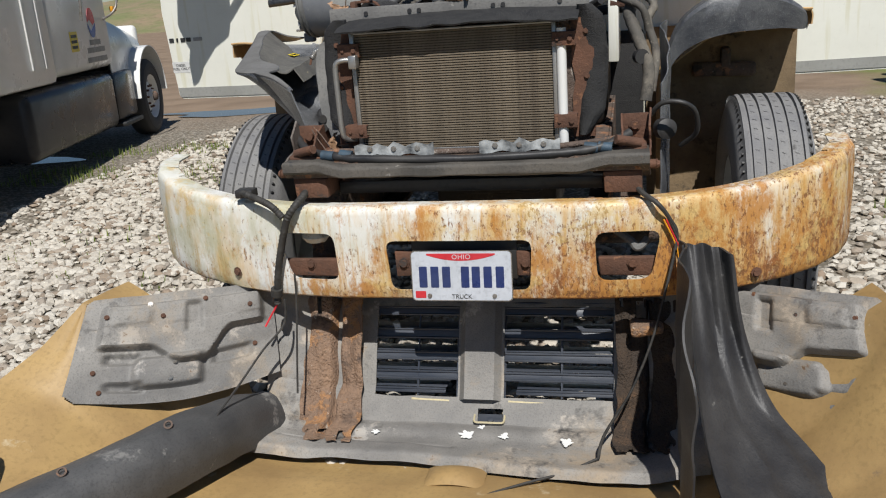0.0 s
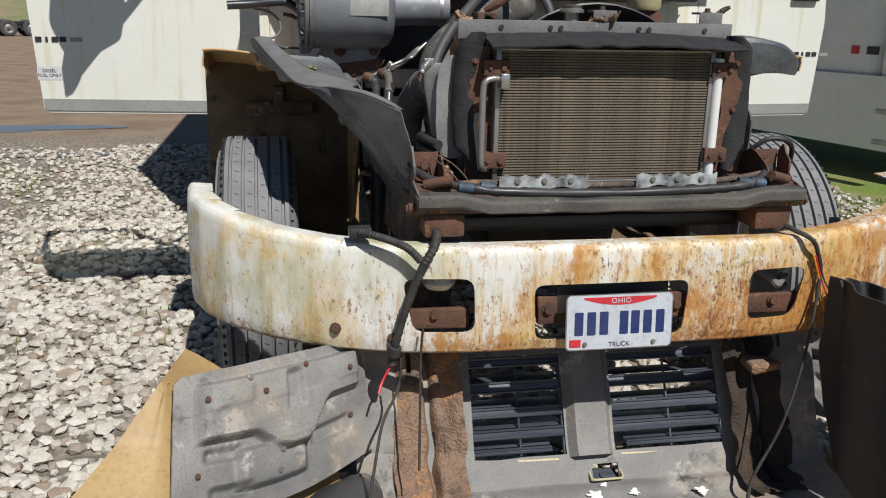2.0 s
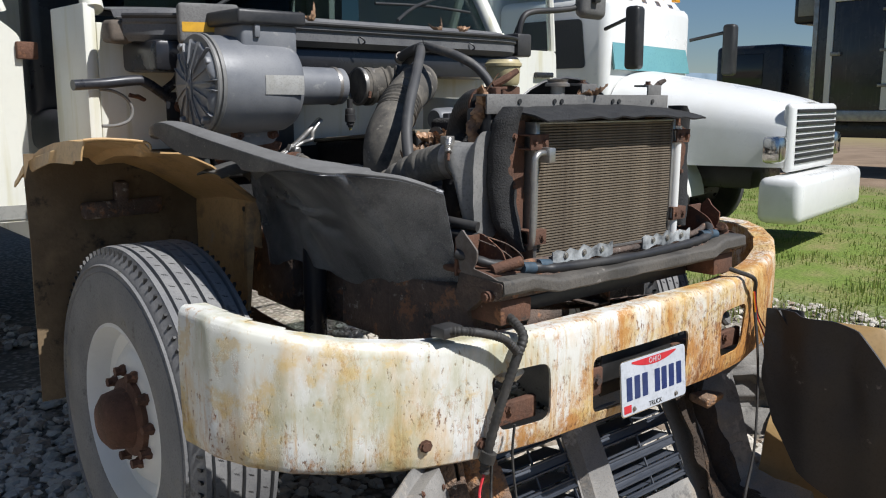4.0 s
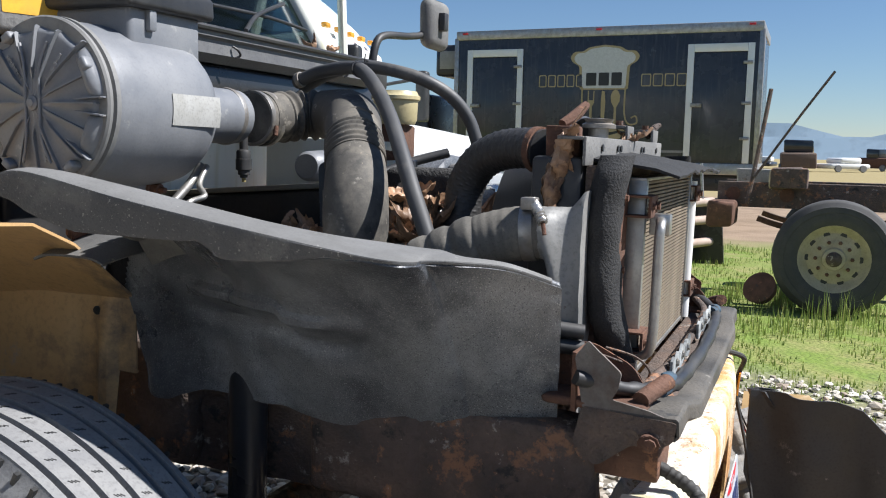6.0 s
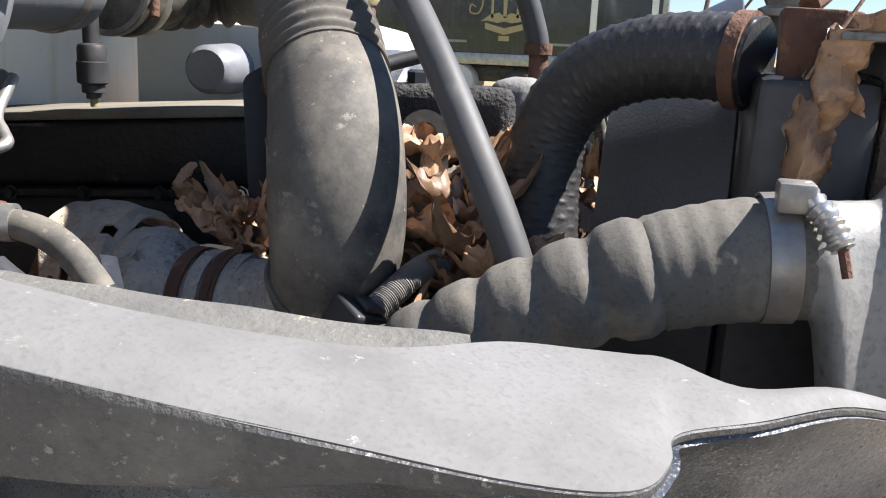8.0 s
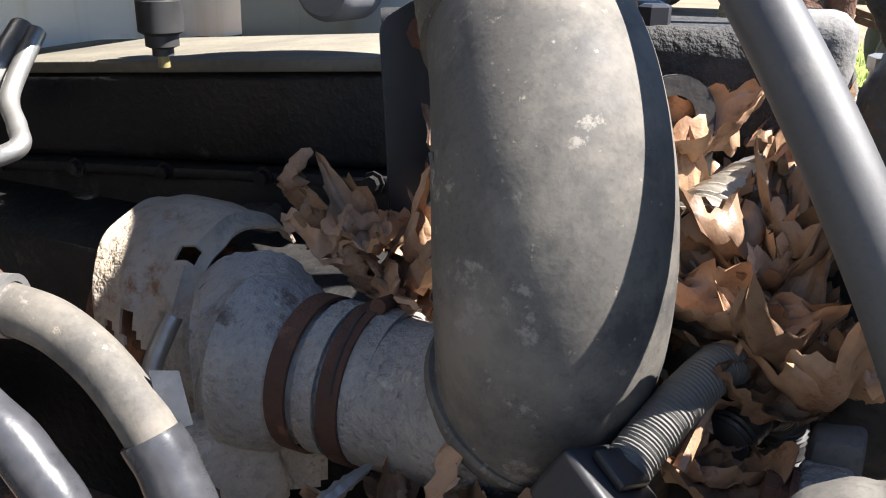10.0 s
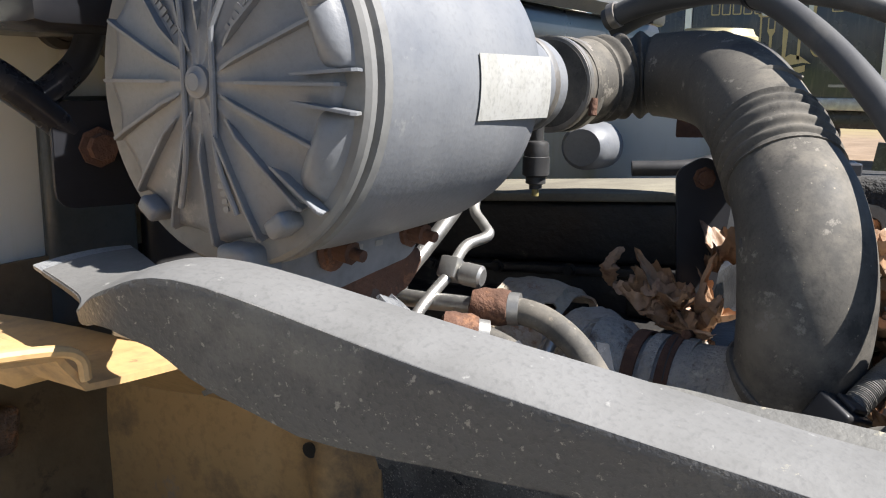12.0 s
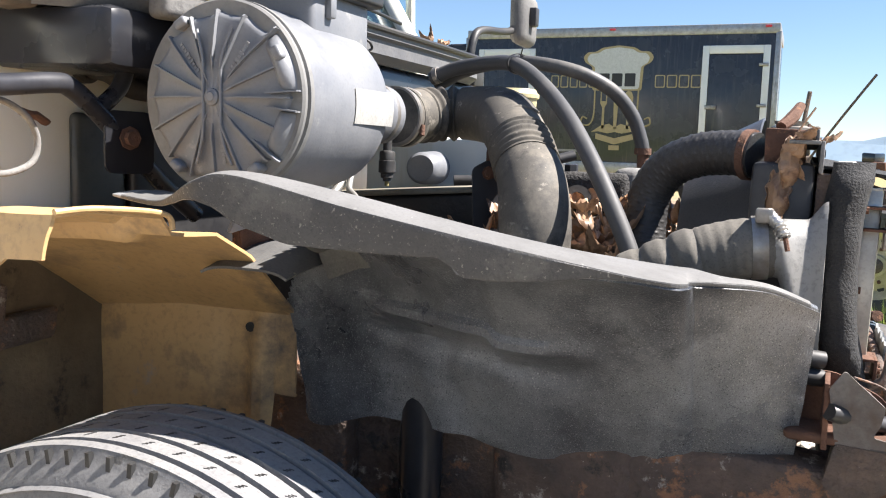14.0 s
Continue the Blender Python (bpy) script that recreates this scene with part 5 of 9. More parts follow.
part("label", sheet(label_fn, 8, 6, 0.0006), mat("aged_paper", (0.36, 0.355, 0.335), (0.30, 0.295, 0.27), 0.7, scale=25, fine=200, bump=0.05, spots=[((0.30, 0.28, 0.23), 30, 0.64)]), cleaner, "blank white paper label")
part("drain_nub", box(-0.835, -0.79, 1.10, 1.14, 1.345, 1.385, 0.008, 3), grey_plastic, cleaner)
# intake tower to the cowl
tower = box(-0.70, -0.50, 1.05, 1.28, 1.60, 1.705, 0.012, 3)
box(-0.66, -0.64, 1.038, 1.052, 1.66, 1.70, 0.004, bm=tower)
part("intake_tower", tower, grey_plastic, cleaner)
part("tower_gasket", rough_up(box(-0.72, -0.476, 1.03, 1.30, 1.70, 1.745, 0.010, 3), 0.004, 20), black_plastic, cleaner, "torn rubber gasket")
# bracket with two big bolts, and the flaking one below it
brk = prism(slanted([(-0.155, -0.062), (0.02, -0.038), (0.085, -0.030), (0.105, 0.0), (0.10, 0.045), (-0.10, 0.045)], 0.012), 0.006, facing((-0.635, 1.142, 1.358), (-0.05, -1, -0.1)), 0.0015)
part("mount_bracket", brk, mat("bracket_grey", (0.24, 0.25, 0.27), (0.17, 0.175, 0.18), 0.6, 0.1, scale=14, bump=0.1), cleaner, "pale grey mounting bracket")
for cx, w in ((-0.03, 0.018), (0.005, 0.012)):
    part("stencil_bar", prism(rounded(w, 0.006, 0.001, cx=cx, cy=-0.006), 0.001, facing((-0.615, 1.1352, 1.358), (-0.05, -1, -0.1))), ink_grey, cleaner)
for x in (-0.684, -0.557):
    part("washer", rough_up(lathe([(0, 0), (0.022, 0), (0.023, 0.003), (0.017, 0.005), (0, 0.005)], axis((x, 1.137, 1.358), (-0.05, -1, -0.1)), 22), 0.001, 90), rust, cleaner)
    bolt(cleaner, (x, 1.133, 1.358), (-0.05, -1, -0.1), 0.012, 0.022)
    part("bolt_thread", tube([(x, 1.115, 1.356), (x - 0.001, 1.098, 1.354)], 0.006, 10), rust, cleaner)
flake = prism(slanted([(-0.13, -0.032), (-0.02, -0.04), (0.08, -0.01), (0.11, 0.03), (0.06, 0.045), (-0.12, 0.02)], 0.01), 0.02, facing((-0.62, 1.168, 1.300), (-0.05, -1, 0)), 0.002)
bmesh.ops.triangulate(flake, faces=flake.faces[:])
bmesh.ops.subdivide_edges(flake, edges=[e for e in flake.edges if e.calc_length() > 0.02], cuts=4, use_grid_fill=True)
part("flaking_bracket", rough_up(rough_up(flake, 0.008, 25), 0.003, 80), rust, cleaner, "flaking rusty lower bracket")
part("lower_bracket", rough_up(prism(slanted([(-0.055, -0.032), (0.055, -0.02), (0.06, 0.03), (-0.05, 0.025)], 0.012), 0.006, facing((-0.648, 1.162, 1.270), (-0.2, -0.97, 0.1)), 0.001), 0.002, 30), rust_dark, cleaner)
for x, z in ((-0.670, 1.268), (-0.630, 1.275)):
    bolt(cleaner, (x, 1.156, z), (-0.2, -0.97, 0.1), 0.010, 0.014)
part("sensor", lathe([(0, -0.02), (0.010, -0.02), (0.010, 0.012), (0.016, 0.014), (0.0175, 0.018), (0.0175, 0.034), (0.019, 0.035), (0.019, 0.060), (0.014, 0.063), (0.014, 0.072), (0.009, 0.074), (0.009, 0.080), (0, 0.080)], axis((-0.236, 1.138, 1.452), (0, 0, -1)), 28), black_plastic, cleaner, "small black pressure sensor")
part("sensor_tip", tube([(-0.236, 1.138, 1.373), (-0.236, 1.138, 1.362)], 0.005, 10), mat("faded_brass", (0.34, 0.28, 0.10), (0.22, 0.18, 0.08), 0.5, scale=30), cleaner)

# ---- hoses ----
intake = thing("intake_hose", "dusty black rubber intake hose bent down to the turbo", "hose")
for x, r, mm in ((-0.305, 0.0655, steel), (-0.195, 0.0665, steel), (-0.165, 0.067, rubber), (-0.150, 0.0675, steel)):
    part("hose_clamp", lathe([(r - 0.007, -0.007), (r, -0.007), (r + 0.001, 0), (r, 0.007), (r - 0.007, 0.007)], axis((x, 1.140, 1.516), (1, -0.08, 0)), 40, closed=True), mm, intake)
part("clamp_screw", tube([(-0.193, 1.074, 1.498), (-0.198, 1.073, 1.475)], 0.006, 10), rust, intake)
part("worm_band", lathe([(0.0668, -0.005), (0.0675, -0.005), (0.0675, 0.005), (0.0668, 0.005)], axis((-0.195, 1.140, 1.516), (1, -0.08, 0)), 48, closed=True), steel, intake)


def bellows(u, a):
    return 1.0 + (0.085 * math.sin((u - 0.17) * 2 * math.pi / 0.055) if 0.17 < u < 0.39 else 0.0) + (0.03 if u < 0.17 else 0.0)


def ring_bellows(u, a):
    return 1.0 + (0.045 * math.sin(u * 2 * math.pi * 5.5) + 0.045 if 0.06 < u < 0.96 else 0.0)


part("upper_elbow", tube([(-0.20, 1.14, 1.516), (-0.15, 1.133, 1.518), (-0.09, 1.115, 1.524), (-0.045, 1.085, 1.53), (-0.03, 1.03, 1.532), (-0.065, 0.96, 1.528), (-0.13, 0.90, 1.512), (-0.20, 0.858, 1.485), (-0.25, 0.828, 1.458)], [0.060, 0.060, 0.060, 0.060, 0.062, 0.066, 0.068, 0.066, 0.064], 44, n=16, rad=bellows), rubber, intake)
for k in range(7):
    p = Vector((-0.095 - 0.022 * k, 0.930 - 0.0165 * k, 1.586 - 0.008 * k))
    part("elbow_rib", tube([p + Vector((-0.020, 0.028, -0.008)), p, p + Vector((0.018, -0.028, -0.010))], [0.003, 0.006, 0.003], 8), rubber, intake)
part("bellows_ring", tube([(-0.243, 0.832, 1.463), (-0.275, 0.812, 1.440), (-0.305, 0.793, 1.412)], 0.0625, 44, n=40, rad=ring_bellows), rubber, intake)
part("down_hose", tube([(-0.30, 0.796, 1.417), (-0.340, 0.772, 1.385), (-0.368, 0.757, 1.345), (-0.380, 0.750, 1.30), (-0.380, 0.750, 1.255), (-0.372, 0.758, 1.215), (-0.364, 0.778, 1.192)], [0.064, 0.067, 0.069, 0.0695, 0.068, 0.064, 0.060], 48, n=12), rubber, intake)
part("cast_neck", rough_up(tube([(-0.370, 0.763, 1.208), (-0.360, 0.790, 1.180), (-0.345, 0.835, 1.165), (-0.337, 0.885, 1.163)], [0.056, 0.0565, 0.056, 0.055], 44, n=10), 0.0012, 45), cast_metal, intake, "grey cast metal neck under the hose")
part("flare_ring", lathe([(0.056, -0.005), (0.0645, -0.003), (0.0655, 0.0), (0.0645, 0.003), (0.056, 0.005)], axis((-0.3665, 0.773, 1.196), (0.12, 0.52, -0.7)), 44, closed=True), rubber, intake)
part("mould_seam", tube([(-0.404, 0.816, 1.36), (-0.426, 0.795, 1.30), (-0.428, 0.79, 1.255), (-0.415, 0.795, 1.22)], 0.0016, 6), rubber, intake)

charge = thing("charge_air_hose", "ribbed grey charge-air hose clamped to the intercooler", "hose")


def ribs(u, a):
    return 1.0 + (0.13 * (1 - abs(math.cos((u - 0.26) * math.pi * 10)) ** 6) - 0.03 if 0.26 < u < 0.86 else 0.012 * math.sin(u * 150) * (u > 0.06))


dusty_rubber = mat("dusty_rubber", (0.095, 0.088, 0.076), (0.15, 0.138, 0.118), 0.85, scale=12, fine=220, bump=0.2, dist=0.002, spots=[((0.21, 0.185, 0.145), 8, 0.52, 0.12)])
CHP = [(-0.456, 0.325, 1.303), (-0.464, 0.375, 1.298), (-0.474, 0.43, 1.285), (-0.484, 0.48, 1.268), (-0.492, 0.535, 1.245), (-0.496, 0.59, 1.215), (-0.49, 0.65, 1.17), (-0.47, 0.69, 1.10)]
part("hose_body", tube(CHP, [0.0485, 0.050, 0.048, 0.043, 0.040, 0.040, 0.040, 0.040], 36, n=14, rad=ribs), dusty_rubber, charge)
bands = [smooth_path(CHP, 14)[int(f * 98)] for f in (0.38, 0.46, 0.56)]
for q, r in zip(bands, (0.0445, 0.0425, 0.041)):
    part("orange_joint", lathe([(r - 0.006, -0.0015), (r, -0.001), (r, 0.001), (r - 0.006, 0.0015)], axis(q, (-0.15, 0.9, -0.35)), 32, closed=True), rust, charge)
part("band_clamp", lathe([(0.0500, -0.012), (0.0525, -0.012), (0.0525, 0.012), (0.0500, 0.012)], axis((-0.457, 0.345, 1.302), (-0.12, 1, -0.08)), 44, closed=True), steel, charge)
part("clamp_lug", box(-0.500, -0.470, 0.325, 0.352, 1.345, 1.368, 0.003), steel, charge)
part("bolt_spring", tube([(-0.482, 0.335, 1.360), (-0.500, 0.318, 1.345), (-0.512, 0.305, 1.325)], 0.0095, 14, n=14, rad=lambda u, a: 1 + 0.16 * math.sin(u * 50)), alu, charge)
part("t_bolt", tube([(-0.512, 0.305, 1.325), (-0.517, 0.300, 1.305)], 0.004, 8), rust, charge)

upper = thing("radiator_hose", "black braided upper radiator hose", "hose")
RHP = [(-0.318, 0.365, 1.452), (-0.296, 0.41, 1.456), (-0.268, 0.47, 1.450), (-0.245, 0.525, 1.425), (-0.235, 0.56, 1.375), (-0.240, 0.567, 1.31), (-0.252, 0.562, 1.24), (-0.250, 0.565, 1.16), (-0.23, 0.58, 1.08)]


def braid(u, a):
    """Raised cords that cross each other round the hose."""
    return 1 + 0.040 * max(0.0, math.sin(u * 190 + a * 9)) * max(0.0, math.sin(u * 190 - a * 9)) ** 0.5


part("hose_body", tube(RHP, 0.0405, 72, n=44, rad=braid), mat("braided_rubber", (0.02, 0.02, 0.021), (0.035, 0.034, 0.034), 0.45, scale=8, fine=200, bump=0.2), upper)
part("hose_clamp", lathe([(0.041, -0.007), (0.0455, -0.007), (0.0455, 0.007), (0.041, 0.007)], axis((-0.312, 0.378, 1.453), (0.4, 1, 0.05)), 32, closed=True), rust, upper)

heater_a = thing("coolant_hose", "smooth dusty black coolant hose sloping down", "hose", group="coolant hoses")
part("hose_body", tube([(-0.02, 1.13, 1.615), (-0.03, 1.06, 1.638), (-0.075, 0.95, 1.645), (-0.125, 0.878, 1.632), (-0.20, 0.80, 1.585), (-0.28, 0.725, 1.520), (-0.355, 0.66, 1.445), (-0.41, 0.605, 1.365), (-0.437, 0.56, 1.28), (-0.44, 0.535, 1.20), (-0.43, 0.52, 1.10)], 0.0168, 20, n=12), smooth_rubber, heater_a)
part("hose_clamp", lathe([(0.0165, -0.006), (0.020, -0.006), (0.020, 0.006), (0.0165, 0.006)], axis((-0.024, 1.115, 1.622), (-0.1, -1, 0.3)), 24, closed=True), steel, heater_a)
heater_b = thing("coolant_hose", "smooth dusty black coolant hose with a rusty clamp", "hose", group="coolant hoses")
part("hose_body", tube([(0.01, 1.13, 1.60), (0.0, 1.05, 1.635), (-0.035, 0.96, 1.648), (-0.085, 0.885, 1.645), (-0.115, 0.80, 1.632), (-0.105, 0.73, 1.612), (-0.07, 0.675, 1.578), (-0.04, 0.64, 1.53), (-0.028, 0.622, 1.48), (-0.024, 0.616, 1.45)], 0.0150, 20, n=12), smooth_rubber, heater_b)
part("hose_clamp", lathe([(0.0148, -0.007), (0.0185, -0.007), (0.0185, 0.007), (0.0148, 0.007)], axis((-0.0245, 0.617, 1.455), (0, 0, 1)), 24, closed=True), rust, heater_b)
part("steel_stub", tube([(-0.024, 0.616, 1.45), (-0.024, 0.616, 1.35)], 0.0125, 14), rust, heater_b)
part("wire_tie", lathe([(0.030, -0.003), (0.033, -0.003), (0.033, 0.003), (0.030, 0.003)], axis((-0.108, 0.885, 1.638), (0.5, 0.86, 0)) @ Matrix.Diagonal((1.0, 0.7, 1, 1)), 24, closed=True), black_plastic, heater_b)
part("tie_tail", tube([(-0.11, 0.88, 1.655), (-0.12, 0.872, 1.672)], 0.0015, 6), black_plastic, heater_b)

conduit = thing("conduit", "grey split corrugated conduit with a black connector", "conduit")
part("corrugated_tube", tube([(-0.435, 0.692, 1.205), (-0.412, 0.682, 1.217), (-0.382, 0.667, 1.233), (-0.352, 0.652, 1.240), (-0.325, 0.640, 1.225), (-0.31, 0.635, 1.19)], 0.0135, 18, n=44, rad=lambda u, a: 1 + 0.045 * math.sin(u * 440)), mat("conduit_grey", (0.16, 0.155, 0.14), (0.11, 0.105, 0.095), 0.6, scale=20, bump=0.1), conduit)
conn_m = Matrix.Translation((-0.450, 0.702, 1.200)) @ pose(0, 0, 0, 25, 20, -25)
connector = part("connector", box(-0.024, 0.024, -0.020, 0.020, -0.018, 0.018, 0.004, 3, m=conn_m), black_plastic, conduit)
part("connector_latch", box(-0.010, 0.016, -0.012, 0.012, 0.018, 0.024, 0.002, 2, m=conn_m), black_plastic, connector)
part("dark_branch", tube([(-0.36, 0.645, 1.195), (-0.33, 0.63, 1.205), (-0.305, 0.615, 1.19), (-0.30, 0.61, 1.15)], 0.015, 16, n=24, rad=lambda u, a: 1 + 0.06 * math.sin(u * 160)), black_plastic, conduit)
clip_block = thing("pipe_clip", "pale metal pipe clip with a rusty bolt", "clip")
part("body", rough_up(box(-0.405, -0.365, 0.575, 0.605, 1.145, 1.200, 0.004, 2), 0.003, 40), cast_metal, clip_block)
part("side_lug", rough_up(box(-0.37, -0.345, 0.57, 0.60, 1.16, 1.215, 0.004, 2), 0.003, 40), dusty_grey, clip_block)
bolt(clip_block, (-0.388, 0.605, 1.185), (0, 1, 0.1), 0.012, 0.016)
bypass = thing("bypass_hose", "corrugated metal bypass hose under dry leaves", "hose")
part("corrugated_tube", tube([(-0.30, 0.70, 1.262), (-0.23, 0.672, 1.283), (-0.16, 0.64, 1.290), (-0.08, 0.61, 1.288)], 0.034, 28, n=50, rad=lambda u, a: 1 + (0.03 * math.sin(u * 260) if u < 0.55 else 0)), mat("foil_tube", (0.5, 0.46, 0.38), (0.38, 0.34, 0.28), 0.5, 0.4, scale=20, bump=0.3), bypass)
part("foil_wrap", tube([(-0.195, 0.655, 1.288), (-0.165, 0.642, 1.290), (-0.14, 0.632, 1.290)], 0.0365, 24, n=8, rad=lambda u, a: 1 + 0.05 * noise.noise(Vector((u * 8, math.cos(a) * 3, math.sin(a) * 3)))), alu, bypass, "torn foil wrap")

ac_lines = thing("refrigerant_lines", "two bare aluminium pipes crimped to black hoses", "pipe")
part("pipe", tube([(-0.33, 1.19, 1.40), (-0.38, 1.175, 1.368), (-0.41, 1.18, 1.34), (-0.445, 1.188, 1.310), (-0.49, 1.188, 1.284), (-0.517, 1.172, 1.272), (-0.528, 1.135, 1.273), (-0.534, 1.09, 1.277), (-0.537, 1.055, 1.279)], 0.0100, 16, n=10), alu, ac_lines)
part("pipe", tube([(-0.34, 1.165, 1.40), (-0.385, 1.15, 1.362), (-0.405, 1.125, 1.345), (-0.42, 1.11, 1.335), (-0.445, 1.125, 1.325), (-0.475, 1.122, 1.312), (-0.50, 1.114, 1.303), (-0.54, 1.118, 1.280), (-0.572, 1.115, 1.264), (-0.588, 1.098, 1.260), (-0.594, 1.068, 1.265)], 0.0068, 14, n=10), alu, ac_lines)
part("service_port", box(-0.013, 0.013, -0.012, 0.012, -0.013, 0.013, 0.003, m=Matrix.Translation((-0.497, 1.114, 1.306)) @ pose(0, 0, 0, 0, 30, 0)), alu, ac_lines)
pc = part("port_cap", lathe([(0.0, -0.01), (0.008, -0.01), (0.008, 0.004), (0.0125, 0.005), (0.0135, 0.009), (0.0135, 0.028), (0.010, 0.031), (0, 0.031)], axis((-0.497, 1.105, 1.304), (0.1, -1, -0.12)), 20), alu, ac_lines)
for p, q, r in (((-0.537, 1.062, 1.279), (-0.525, 1.024, 1.279), 0.0195), ((-0.594, 1.066, 1.267), (-0.574, 1.036, 1.261), 0.0175)):
    m = axis(p, Vector(q) - Vector(p))
    L = (Vector(q) - Vector(p)).length
    bm = lathe([(r * 0.6, -0.002), (r * 0.98, 0.0), (r * 1.08, L * 0.3), (r * 1.0, L * 0.5), (r * 1.08, L * 0.75), (r * 0.95, L), (r * 0.6, L + 0.002)], m, 28)
    part("crimp", rough_up(rough_up(bm, 0.002, 60), 0.001, 160), rust, ac_lines, "rusty crimp collar")
    part("crimp_sleeve", lathe([(r * 0.70, L), (r * 0.92, L), (r * 0.92, L + 0.012), (r * 0.70, L + 0.012)], m, 24), alu, ac_lines)
hose_tape = mat("taped_hose", (0.03, 0.032, 0.036), (0.06, 0.06, 0.065), 0.3, scale=20, bump=0.1)
HA = [(-0.524, 1.02, 1.279), (-0.522, 0.985, 1.273), (-0.524, 0.95, 1.255), (-0.528, 0.92, 1.225), (-0.531, 0.90, 1.19), (-0.534, 0.885, 1.13), (-0.535, 0.87, 1.05)]
HB = [(-0.572, 1.032, 1.260), (-0.567, 1.0, 1.248), (-0.567, 0.965, 1.222), (-0.570, 0.935, 1.185), (-0.572, 0.912, 1.12), (-0.57, 0.89, 1.04)]
part("hose", tube(HA, 0.0145, 18, n=12), rubber, ac_lines)
part("hose", tube(HB, 0.0120, 18, n=12), rubber, ac_lines)
part("tape_wrap", tube([HA[3], HA[4], HA[5], HA[6]], 0.0168, 18, n=14, rad=lambda u, a: 1 + 0.025 * math.sin(u * 40 + a)), hose_tape, ac_lines)
part("tape_wrap", tube([HB[1], HB[2], HB[3], HB[4], HB[5]], 0.0140, 18, n=14, rad=lambda u, a: 1 + 0.025 * math.sin(u * 40 + a)), hose_tape, ac_lines)
part("tape_end", prism([(-0.008, 0), (0.008, 0), (0.006, 0.03), (-0.009, 0.034)], 0.0012, facing((-0.517, 0.912, 1.225), (-0.5, -0.75, 0.3))), hose_tape, ac_lines)
part("cable_tie", tube([(-0.535, 0.865, 1.155), (-0.50, 0.855, 1.165), (-0.465, 0.845, 1.172), (-0.44, 0.838, 1.174)], [0.004, 0.005, 0.005, 0.002], 6, n=10, rad=lambda u, a: 1 + 0.15 * math.sin(u * 120)), steel, ac_lines)
BASE = RIG

# ---- splash shield and wheel-arch liners ----
def ease(u):
    return u * u * (3 - 2 * u)


def curve(pts):
    """A smooth line through the points, asked for by 0..1."""
    P = smooth_path(pts, 10)
    def at(u):
        t = u * (len(P) - 1)
        i = min(int(t), len(P) - 2)
        return P[i].lerp(P[i + 1], t - i)
    return at


BASE = Matrix()
OUT = curve([(-0.90, 1.29, 1.360), (-0.93, 1.185, 1.354), (-0.985, 1.105, 1.366), (-1.005, 1.052, 1.390), (-0.992, 0.995, 1.401), (-0.958, 0.85, 1.366), (-0.935, 0.75, 1.345), (-0.912, 0.65, 1.325), (-0.888, 0.55, 1.306),
             (-0.868, 0.47, 1.291), (-0.845, 0.428, 1.284), (-0.805, 0.415, 1.279), (-0.771, 0.412, 1.278), (-0.735, 0.372, 1.275), (-0.662, 0.315, 1.262), (-0.580, 0.251, 1.228)])
INN = curve([(-0.80, 1.29, 1.362), (-0.85, 1.19, 1.362), (-0.905, 1.115, 1.376), (-0.937, 1.055, 1.398), (-0.936, 0.985, 1.402), (-0.912, 0.85, 1.378), (-0.876, 0.75, 1.354), (-0.848, 0.65, 1.332), (-0.80, 0.56, 1.312),
             (-0.725, 0.51, 1.297), (-0.70, 0.47, 1.290), (-0.69, 0.44, 1.287), (-0.685, 0.42, 1.285), (-0.70, 0.378, 1.279), (-0.642, 0.320, 1.265), (-0.571, 0.256, 1.231)])
BOT = curve([(-0.600, 1.115, 0.942), (-0.598, 1.112, 0.940), (-0.594, 1.108, 0.938), (-0.590, 1.075, 0.938), (-0.585, 1.0, 0.952), (-0.575, 0.89, 0.945), (-0.565, 0.78, 0.940), (-0.555, 0.68, 0.932), (-0.545, 0.59, 0.926),
             (-0.535, 0.52, 0.922), (-0.525, 0.47, 0.919), (-0.518, 0.44, 0.917), (-0.512, 0.415, 0.916), (-0.503, 0.37, 0.913), (-0.492, 0.32, 0.909), (-0.480, 0.275, 0.906)])
LIP_AT = (0, 0.067, 0.13, 0.17, 0.20, 0.24, 0.267, 0.30, 0.333, 0.40, 0.425, 0.437, 0.467, 0.51, 0.55, 0.60, 1.0)
LIP = (0.004, 0.006, 0.009, 0.015, 0.025, 0.046, 0.068, 0.076, 0.060, 0.043, 0.034, 0.056, 0.050, 0.034, 0.014, 0.004, 0.004)


def bump_at(q, c, w):
    return math.exp(-((q - c) / w) ** 2)


